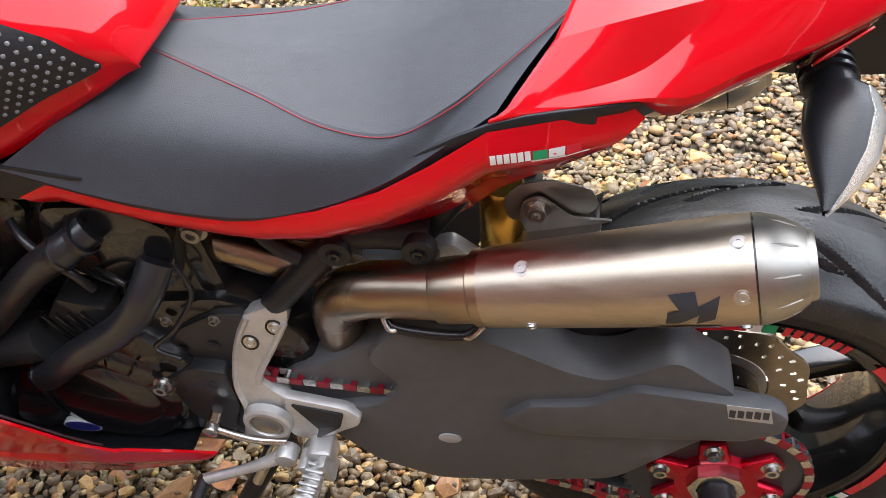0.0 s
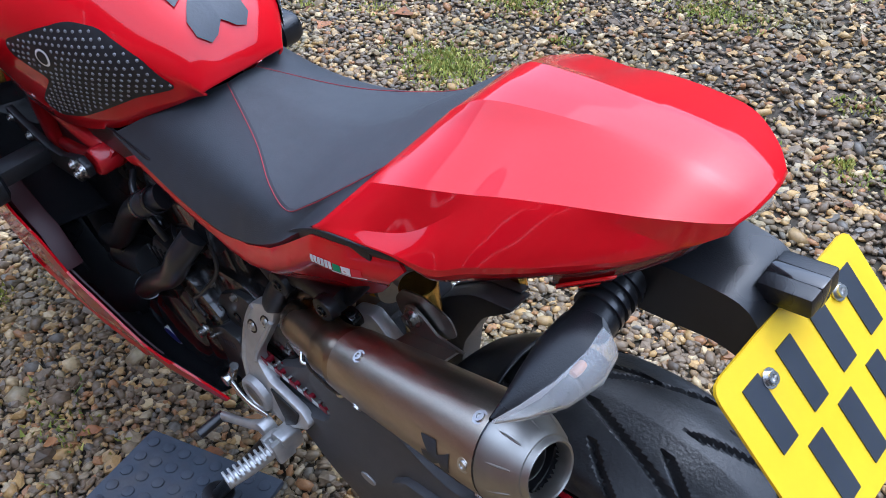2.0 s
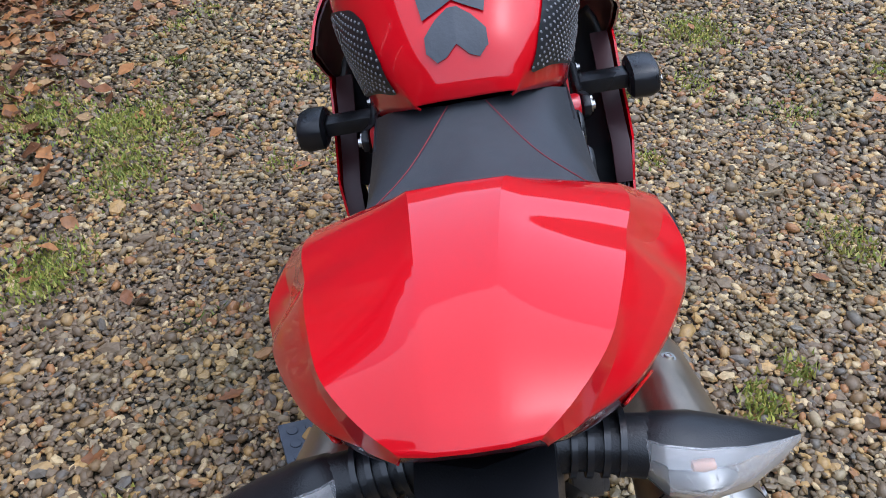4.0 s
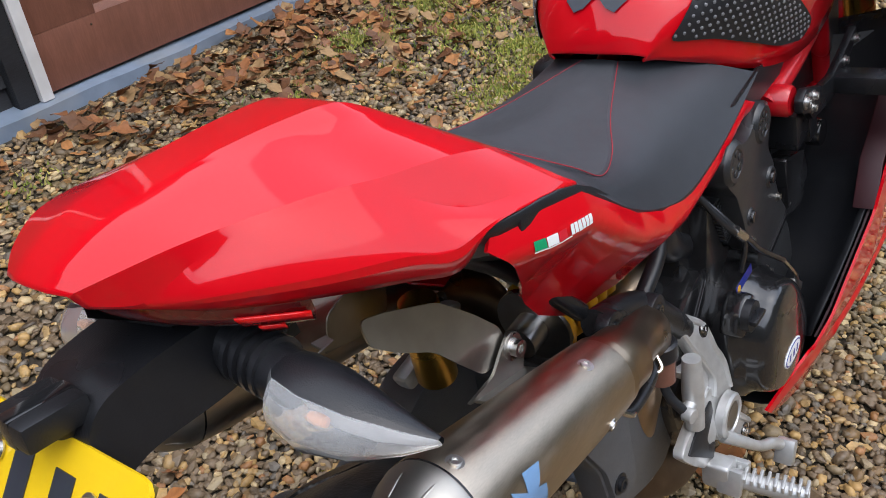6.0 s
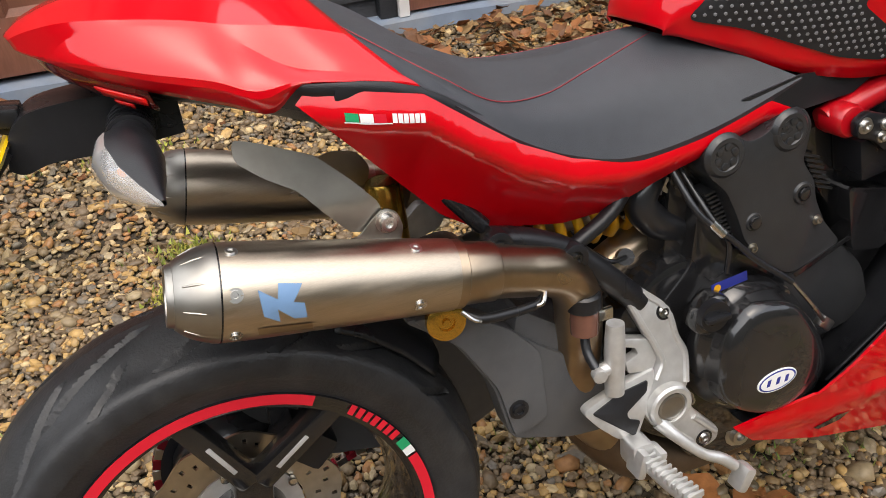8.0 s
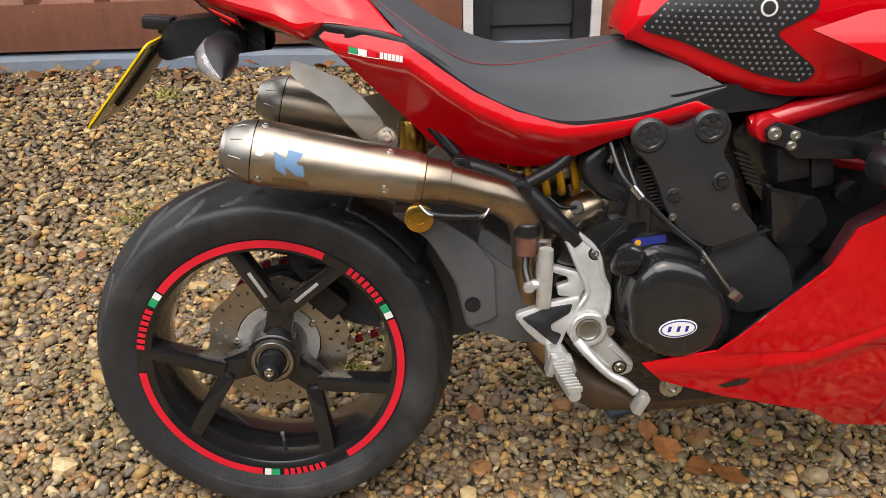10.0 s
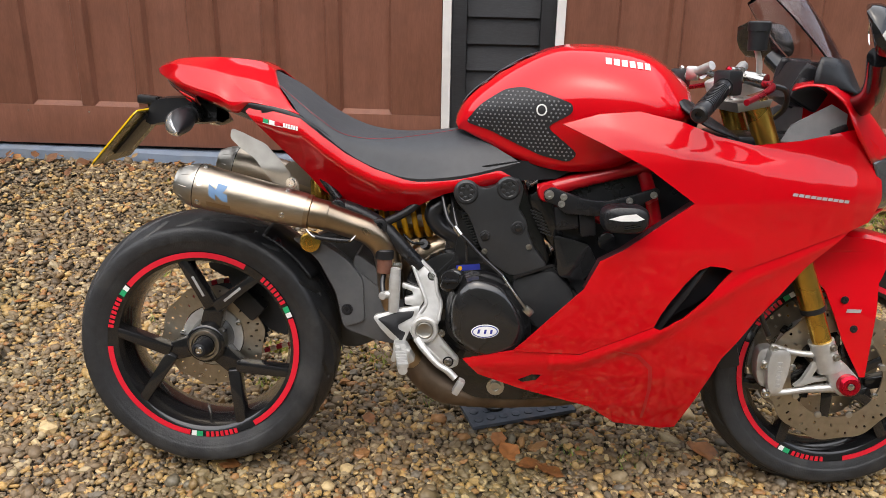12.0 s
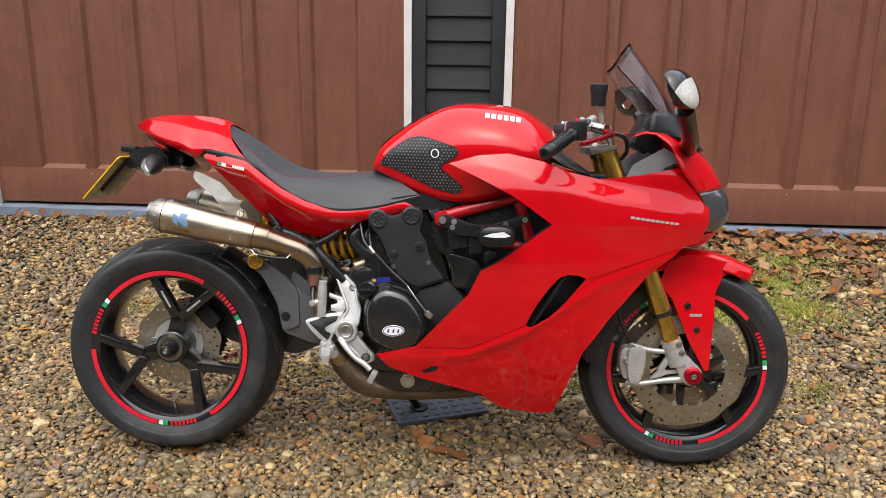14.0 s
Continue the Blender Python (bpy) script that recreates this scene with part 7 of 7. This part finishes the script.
    SH = [(0.079, 0.828), (0.103, 0.820), (0.157, 0.796), (0.189, 0.764), (0.214, 0.734), (0.217, 0.718), (0.200, 0.704), (0.180, 0.706), (0.153, 0.738), (0.133, 0.764), (0.102, 0.784), (0.077, 0.806)]
    if s > 0:
        SH = [(0.168, 0.734), (0.160, 0.712), (0.178, 0.696), (0.206, 0.690), (0.245, 0.690), (0.252, 0.714), (0.238, 0.736), (0.205, 0.744)]
    part("heat_shield", sheet(rounded(SH, 0.008), lambda x, z: 0.088 - 0.22 * max(0, z - 0.742), s, 0.012, 0.002), STEEL_DULL, ex, "bent steel heat shield")
part("rear_header", tube([(0.660, -0.01, 0.610), (0.603, -0.03, 0.592), (0.550, -0.035, 0.568), (0.500, -0.038, 0.542), (0.472, -0.03, 0.490), (0.466, -0.02, 0.420), (0.480, 0, 0.330)], 0.0260, 20), TITAN_HOT, bike, "heat-stained rear header pipe")
part("header_left", tube([(0.660, 0.06, 0.640), (0.615, 0.066, 0.630), (0.567, 0.066, 0.614), (0.506, 0.064, 0.590), (0.452, 0.060, 0.574), (0.430, 0.045, 0.545)], 0.0235, 20), TITAN_HOT, bike, "heat-stained header pipe")
part("collector", tube([(0.470, 0, 0.345), (0.505, -0.02, 0.280), (0.560, -0.04, 0.228), (0.640, -0.05, 0.208), (0.760, -0.05, 0.208), (0.900, -0.04, 0.222), (1.02, -0.02, 0.30)], [0.040, 0.044, 0.040, 0.028, 0.024, 0.022, 0.022], 22), BURNT, bike, "heat-stained exhaust collector below the engine")
part("lambda_sensor", join(tube([(0.520, -0.070, 0.575), (0.515, -0.085, 0.582)], 0.011, 10), tube([(0.515, -0.085, 0.582), (0.49, -0.09, 0.585), (0.47, -0.08, 0.60)], 0.003)), PLASTIC, bike)

# footrests
BRACKET = {-1: [(0.488, 0.547), (0.498, 0.560), (0.513, 0.555), (0.546, 0.523), (0.555, 0.485), (0.564, 0.461), (0.560, 0.424), (0.550, 0.402), (0.570, 0.374), (0.604, 0.336), (0.602, 0.320), (0.585, 0.312), (0.562, 0.325), (0.528, 0.358), (0.503, 0.376), (0.490, 0.400), (0.500, 0.425), (0.510, 0.440), (0.523, 0.458), (0.517, 0.479), (0.504, 0.510)],
           1: [(0.498, 0.574), (0.487, 0.567), (0.491, 0.548), (0.512, 0.510), (0.533, 0.474), (0.535, 0.461), (0.519, 0.445), (0.506, 0.439), (0.508, 0.400), (0.522, 0.354), (0.564, 0.343), (0.579, 0.359), (0.566, 0.405), (0.571, 0.452), (0.565, 0.495), (0.555, 0.530), (0.542, 0.556)]}
HEEL = {-1: [(0.410, 0.424), (0.415, 0.430), (0.475, 0.447), (0.515, 0.453), (0.511, 0.438), (0.492, 0.398), (0.480, 0.367), (0.452, 0.376), (0.426, 0.403)],
        1: [(0.519, 0.443), (0.507, 0.439), (0.437, 0.428), (0.420, 0.416), (0.424, 0.404), (0.441, 0.394), (0.481, 0.364), (0.510, 0.370), (0.522, 0.405)]}
INSERT = {-1: [(0.420, 0.423), (0.462, 0.438), (0.502, 0.443), (0.498, 0.429), (0.466, 0.411), (0.468, 0.402), (0.484, 0.395), (0.475, 0.373), (0.464, 0.384)],
          1: [(0.505, 0.432), (0.440, 0.423), (0.446, 0.402), (0.481, 0.372), (0.474, 0.396)]}
RIMS = {-1: ([(0.513, 0.551), (0.543, 0.521), (0.551, 0.485), (0.560, 0.460), (0.556, 0.424)], [(0.493, 0.545), (0.508, 0.509), (0.521, 0.479), (0.527, 0.458), (0.515, 0.438)], [(0.563, 0.370), (0.598, 0.334)], [(0.530, 0.362), (0.562, 0.330)]),
        1: ([(0.538, 0.553), (0.551, 0.527), (0.561, 0.494), (0.567, 0.452), (0.560, 0.420)], [(0.495, 0.548), (0.515, 0.511), (0.536, 0.474), (0.539, 0.459)])}


def leaned(vf, s):
    """The bracket's upper part leans in towards the frame."""
    return [Vector((v[0], v[1] - s * 0.25 * max(0, v[2] - 0.40), v[2])) for v in vf[0]], vf[1]


for s in (-1, 1):
    fr = group("footrest_set", label="cast aluminium footrest bracket")
    edge = [leaned(tube([(x, s * 0.159, z) for x, z in line], 0.0045, 8, 4), s) for line in RIMS[s]]
    part("bracket", join(leaned(prism(BRACKET[s], 0.140, 0.160, s, 0.005, 0.006), s), *edge), ALU, fr)
    part("heel_frame", leaned(prism(HEEL[s], 0.146, 0.160, s, 0.004, 0.005), s), ALU, fr)
    part("heel_guard", leaned(prism(INSERT[s], 0.160, 0.1625, s, 0.001, 0.004), s), PLASTIC, fr, "black carbon heel guard")
    px = 0.526 if s < 0 else 0.536
    part("pivot_boss", lathe([(0, 0), (0, 0.031), (0.010, 0.030), (0.013, 0.027), (0.013, 0.0215), (0.009, 0.020), (0.009, 0)], (px, s * 0.156, 0.403), (0, s, 0), 36), ALU, fr)
    part("pivot_cap", lathe([(0, 0), (0, 0.0195), (0.003, 0.019), (0.004, 0.016), (0.0025, 0.014), (0.0025, 0)], (px, s * 0.1645, 0.403), (0, s, 0), 32), STEEL_DULL, fr, "recessed steel pivot cap")
    for x, z, r in ((0.507, 0.542, 0.0075), (0.539, 0.519, 0.0075)) + (((0.580, 0.330, 0.0085),) if s < 0 else ()):
        y = 0.160 - 0.25 * max(0, z - 0.40)
        part("bolt_recess", lathe([(0, 0), (0, r * 1.45), (0.0012, r * 1.40), (0.0014, r * 1.2), (0.0004, r * 1.1), (0.0004, 0)], (x, s * y, z), (0, s, 0.25 * (z > 0.4)), 20), GLOSSBLACK, fr)
        part("bracket_bolt", bolt(r * 0.72, 0.004, (x, s * y, z), (0, s, 0.25 * (z > 0.4))), STEEL, fr)
    part("peg_mount", join(prism([(0.458, 0.378), (0.486, 0.376), (0.508, 0.338), (0.494, 0.328), (0.458, 0.340)], 0.152, 0.186, s, 0.005, 0.006), block((0.012, 0.030, 0.036), (0.464, s * 0.186, 0.356), 0.004, (0, 15, 0)), block((0.012, 0.030, 0.036), (0.488, s * 0.186, 0.350), 0.004, (0, 15, 0))), ALU, fr)
    peg = part("foot_peg", tube([(0.474, s * 0.180, 0.352), (0.481, s * 0.230, 0.349), (0.488, s * 0.272, 0.347)], [0.010, 0.0115, 0.010], 12), ALU, fr, "ridged aluminium foot peg")
    for k in range(10):
        t = k / 9
        part("peg_ridge", block((0.024, 0.0042, 0.009), (0.4755 + 0.012 * t, s * (0.192 + 0.078 * t), 0.3605 - 0.003 * t), 0.0015, (0, 0, -s * 8)), ALU, peg)
    if s < 0:
        part("upper_arm", leaned(prism([(0.472, 0.501), (0.522, 0.487), (0.530, 0.476), (0.514, 0.449), (0.480, 0.454), (0.478, 0.469), (0.497, 0.474), (0.495, 0.483), (0.472, 0.490)], 0.142, 0.156, -1, 0.003, 0.003), -1), ALU, fr)
        part("brake_pedal", tube([(0.510, -0.160, 0.382), (0.528, -0.178, 0.362), (0.556, -0.190, 0.335), (0.580, -0.196, 0.322), (0.598, -0.200, 0.306)], [0.010, 0.008, 0.007, 0.008, 0.008], 12), ALU, fr)
        part("pedal_tip", block((0.016, 0.026, 0.036), (0.605, -0.206, 0.290), 0.005, (0, 28, 0)), ALU, fr)
        part("master_cylinder", join(tube([(0.459, -0.150, 0.538), (0.457, -0.150, 0.500), (0.455, -0.150, 0.440)], [0.011, 0.013, 0.012], 16), disc(0.009, 0.012, (0.433, -0.150, 0.477), (-0.2, -1, 0), 14), tube([(0.433, -0.15, 0.477), (0.456, -0.150, 0.480)], 0.009)), ALU, fr, "silver rear brake master cylinder")
        part("pot_body", lathe([(0, 0), (0, 0.017), (0.034, 0.0185), (0.034, 0)], (0.431, -0.125, 0.522), (0.02, 0, 1), 24), FLUID, fr, "brown translucent brake fluid pot")
        part("pot_lid", lathe([(0, 0), (0, 0.021), (0.018, 0.021), (0.021, 0.018), (0.021, 0)], (0.4315, -0.125, 0.555), (0.02, 0, 1), 24), PLASTIC, fr)
        part("pot_hose", tube([(0.431, -0.125, 0.522), (0.428, -0.135, 0.500), (0.432, -0.15, 0.480)], 0.006), HOSE, fr)
        part("pot_stay", block((0.03, 0.006, 0.016), (0.455, -0.125, 0.538), 0.002), STEEL, fr)
    else:
        part("gear_lever", tube([(0.520, 0.172, 0.350), (0.552, 0.180, 0.333), (0.590, 0.184, 0.314), (0.640, 0.190, 0.294)], [0.011, 0.008, 0.007, 0.008], 12), ALU, fr)
        part("lever_hub", disc(0.014, 0.022, (0.520, 0.164, 0.350), (0, 1, 0), 18), ALU, fr)
        part("lever_rubber", tube([(0.640, 0.188, 0.294), (0.642, 0.236, 0.290)], 0.009, 12), HOSE, fr)
        part("gear_rod", tube([(0.520, 0.165, 0.365), (0.560, 0.170, 0.372), (0.610, 0.165, 0.382)], 0.0055, 10), STEEL, fr)
        part("gear_joint", join(disc(0.010, 0.016, (0.612, 0.158, 0.384), (0, 1, 0), 14), tube([(0.612, 0.16, 0.384), (0.600, 0.155, 0.412)], 0.007)), STEEL, fr)

# side stand
stand = group("side_stand", label="black steel side stand")
part("stand_leg", tube([(0.560, 0.105, 0.275), (0.600, 0.150, 0.215), (0.650, 0.200, 0.140), (0.698, 0.238, 0.066)], [0.016, 0.014, 0.012, 0.012], 14), PLASTIC, stand)
part("stand_foot", disc(0.030, 0.012, (0.700, 0.240, 0.057), (0, -0.148, 0.989), 20), PLASTIC, stand)
part("stand_spring", tube([(0.555, 0.125, 0.300), (0.590, 0.160, 0.240)], 0.007, 10), STEEL, stand)
part("stand_bracket", block((0.06, 0.04, 0.06), (0.560, 0.105, 0.295), 0.008), ENGINE, stand)


# ---- on the ground ----
mat_root = tagged(new("rubber_mat"), "worn blue-grey studded rubber mat under the side stand", "rubber mat")
mat_root.matrix_world = pose(0.735, 0.325, float(ground_z(0.735, 0.325)) + 0.020, 2, -1, 20)
part("mat_sheet", block((0.30, 0.28, 0.012), (0, 0, 0), 0.003), MAT_RUBBER, mat_root)
for i in range(8):
    for j in range(7):
        part("mat_stud", disc(0.012, 0.003, (-0.126 + 0.036 * i, -0.114 + 0.038 * j, 0.006), (0, 0, 1), 12), MAT_RUBBER, mat_root)


def leaf_mesh(rng, length, lobes):
    """A dry curled leaf: a bent blade with a midrib and a stalk."""
    n = 9
    V, F = [], []
    bend, roll = rng.uniform(-2.2, 2.2), rng.uniform(0.2, 1.0)
    for i in range(n + 1):
        t = i / n
        w = length * 0.34 * math.sin(math.pi * min(1, t * 1.02 + 0.02)) ** 0.8 * (1 + (0.32 * math.cos(lobes * 2 * math.pi * t) if lobes else 0.06 * math.sin(37 * t)))
        for j in (-1, -0.5, 0, 0.5, 1):
            x, y = (t - 0.5) * length, j * w
            z = length * (0.10 * bend * (t - 0.5) ** 2 + 0.28 * roll * (j * w / length) ** 2 * 4 * 0.4 + (0.012 if j else -0.006)) + length * 0.03 * math.sin(9 * t + 3 * j)
            V.append(Vector((x, y, z)))
    for i in range(n):
        F += [[i * 5 + j, (i + 1) * 5 + j, (i + 1) * 5 + j + 1, i * 5 + j + 1] for j in range(4)]
    stem = tube([(-length * 0.5, 0, V[2].z), (-length * 0.62, length * 0.02, V[2].z + length * 0.03), (-length * 0.72, length * 0.05, V[2].z + length * 0.02)], length * 0.010, 5, 2)
    low = min(v.z for v in V)
    V = [v - Vector((0, 0, low)) for v in V]
    stem = ([v - Vector((0, 0, low)) for v in stem[0]], stem[1])
    return join((V, F), stem)


lr = np.random.default_rng(21)
for x, y, size, turn, lobes in ((0.79, -0.005, 0.085, 200, 0), (0.735, 0.05, 0.080, 120, 0), (0.84, -0.03, 0.070, 330, 0), (0.80, 0.20, 0.060, 40, 0), (0.71, 0.11, 0.060, 75, 0), (1.235, 0.09, 0.095, 150, 0), (0.05, -0.058, 0.055, 10, 0),
                                (0.36, 0.18, 0.050, 100, 0), (1.33, 0.555, 0.110, 20, 2), (1.44, 0.44, 0.080, 200, 2), (1.02, 0.33, 0.05, 60, 0), (0.55, 0.30, 0.055, 300, 0), (-0.20, 0.60, 0.05, 200, 0), (-0.35, 0.30, 0.045, 60, 0),
                                (0.20, 0.75, 0.055, 330, 0), (2.10, -1.55, 0.11, 30, 2), (2.25, -1.28, 0.08, 100, 2), (1.72, -1.30, 0.06, 220, 0), (2.55, 0.50, 0.08, 300, 2), (1.95, 0.28, 0.06, 60, 0), (1.95, 0.62, 0.06, 120, 0), (2.3, 0.95, 0.07, 10, 0),
                                (1.1, 1.2, 0.06, 70, 2), (0.6, -0.95, 0.05, 10, 0), (1.3, -0.75, 0.05, 250, 0), (2.6, -0.6, 0.07, 170, 2), (0.75, 0.85, 0.055, 20, 2), (-0.55, 1.1, 0.06, 140, 0), (-0.9, 0.75, 0.05, 230, 0), (0.93, 0.62, 0.06, 310, 2)):
    lf = part("fallen_leaf", leaf_mesh(lr, size, lobes), LEAF, None, smooth=60)
    lf.matrix_world = pose(x, y, float(ground_z(x, y)) + 0.010, lr.uniform(-12, 12), lr.uniform(-12, 12), turn)
    tagged(lf, "dry curled brown leaf lying on the gravel", "leaf", "fallen leaves")

# leaf litter along the garage and small growth, too many to count
bits = []
for k in range(1500):
    if k < 1050:
        x, y = lr.uniform(0.85, 4.2), 2.27 - abs(lr.normal(0, 0.42))
        if x < 1.25 and lr.uniform() < 0.4:
            continue
    elif k < 1200:
        x, y = lr.uniform(-3, 4.5), 2.28 - abs(lr.normal(0, 0.10))
    else:
        x, y = lr.uniform(-2.5, 4.5), lr.uniform(-2.4, 2.2)
    if abs(y) < 0.25 and -0.3 < x < 1.8:
        continue
    bits.append(moved(leaf_mesh(lr, lr.uniform(0.035, 0.085) if k < 1200 else lr.uniform(0.015, 0.04), 2 if lr.uniform() < 0.3 else 0), pose(x, y, float(ground_z(x, y)) + lr.uniform(0.010, 0.040), lr.uniform(-35, 35), lr.uniform(-35, 35), lr.uniform(0, 360))))
litter = part("leaf_litter", join(*bits), LITTER, None, smooth=60)
tagged(litter, "drift of dead brown leaves along the garage foot", "leaves", kind="stuff")
blades_v, blades_f = [], []
clumps = [(2.73, 0.55, 0.10, 90), (1.78, -1.42, 0.16, 160), (1.55, -1.2, 0.10, 70), (2.25, 0.95, 0.25, 220), (2.0, 1.2, 0.2, 140), (2.6, 1.3, 0.25, 160), (1.3, 1.75, 0.2, 160), (1.75, 1.85, 0.22, 160), (1.0, 1.45, 0.15, 90), (3.0, 0.9, 0.25, 130),
          (0.9, 0.05, 0.05, 30), (1.05, 0.05, 0.05, 30), (0.5, 0.3, 0.06, 24), (0.62, -1.05, 0.08, 50), (0.95, -0.9, 0.07, 40), (2.2, -0.9, 0.2, 120), (2.9, -1.2, 0.3, 150), (2.5, -1.7, 0.3, 150), (1.2, 0.75, 0.06, 50), (1.62, 0.85, 0.08, 60), (1.9, 0.35, 0.06, 30)]
for k in range(70):
    clumps.append((lr.uniform(-1.5, 4), lr.uniform(-2, 2.1), lr.uniform(0.03, 0.1), 16))
for cx, cy, rad, count in clumps:
    for k in range(count):
        x, y = cx + lr.normal(0, rad * 0.6), cy + lr.normal(0, rad * 0.6)
        if abs(y) < 0.16 and -0.35 < x < 1.85 and not (0.8 < x < 1.1):
            continue
        z, h, a, w = float(ground_z(x, y)), lr.uniform(0.012, 0.034), lr.uniform(0, 2 * math.pi), lr.uniform(0.0012, 0.003)
        lean_x, lean_y = lr.normal(0, 0.5) * h, lr.normal(0, 0.5) * h
        i = len(blades_v)
        blades_v += [(x - w * math.cos(a), y - w * math.sin(a), z + 0.004), (x + w * math.cos(a), y + w * math.sin(a), z + 0.004), (x + lean_x * 0.5 + w * 0.7, y + lean_y * 0.5, z + h * 0.6), (x + lean_x, y + lean_y, z + h)]
        blades_f += [[i, i + 1, i + 2], [i, i + 2, i + 3]]
tagged(part("grass_tufts", (blades_v, blades_f), GRASS, None), "small green weeds and moss growing through gravel", "grass", kind="stuff")

# moss and low green growth between the stones
moss_v, moss_f = [], []
beds = [(1.65, -1.34, 0.13, 1500), (1.85, -1.95, 0.16, 700), (1.15, -2.3, 0.15, 500), (2.22, 1.21, 0.15, 900), (1.36, 1.19, 0.11, 900), (0.88, -0.48, 0.05, 260), (2.92, -0.83, 0.15, 700), (1.43, -0.88, 0.08, 260), (1.89, 1.15, 0.13, 700),
        (0.00, 1.17, 0.05, 200), (-0.05, 0.99, 0.05, 200), (-0.10, 1.75, 0.10, 300), (2.36, 1.85, 0.16, 1100), (2.24, 1.55, 0.15, 1000), (2.20, 1.30, 0.10, 400), (2.64, 0.54, 0.08, 500), (1.93, 1.86, 0.10, 600), (0.98, -0.58, 0.04, 120)]
for k in range(60):
    beds.append((lr.uniform(-1.5, 3.6), lr.uniform(-2.8, 2.1), lr.uniform(0.03, 0.09), 70))
for cx, cy, rad, count in beds:
    if abs(cy) < 0.2 and -0.35 < cx < 1.85:
        continue
    for k in range(count):
        x, y = cx + lr.normal(0, rad * 0.7), cy + lr.normal(0, rad * 0.5)
        z, h, t = float(ground_z(x, y)) + 0.013, lr.uniform(0.008, 0.018), lr.uniform(0, 2 * math.pi)
        w = lr.uniform(0.003, 0.006)
        i = len(moss_v)
        moss_v += [(x - w * math.cos(t), y - w * math.sin(t), z), (x + w * math.cos(t), y + w * math.sin(t), z), (x + lr.normal(0, 0.006), y + lr.normal(0, 0.006), z + h)]
        moss_f.append([i, i + 1, i + 2])
tagged(part("moss", (moss_v, moss_f), MOSS, None), "yellow-green moss patches between the stones", "moss", kind="stuff")
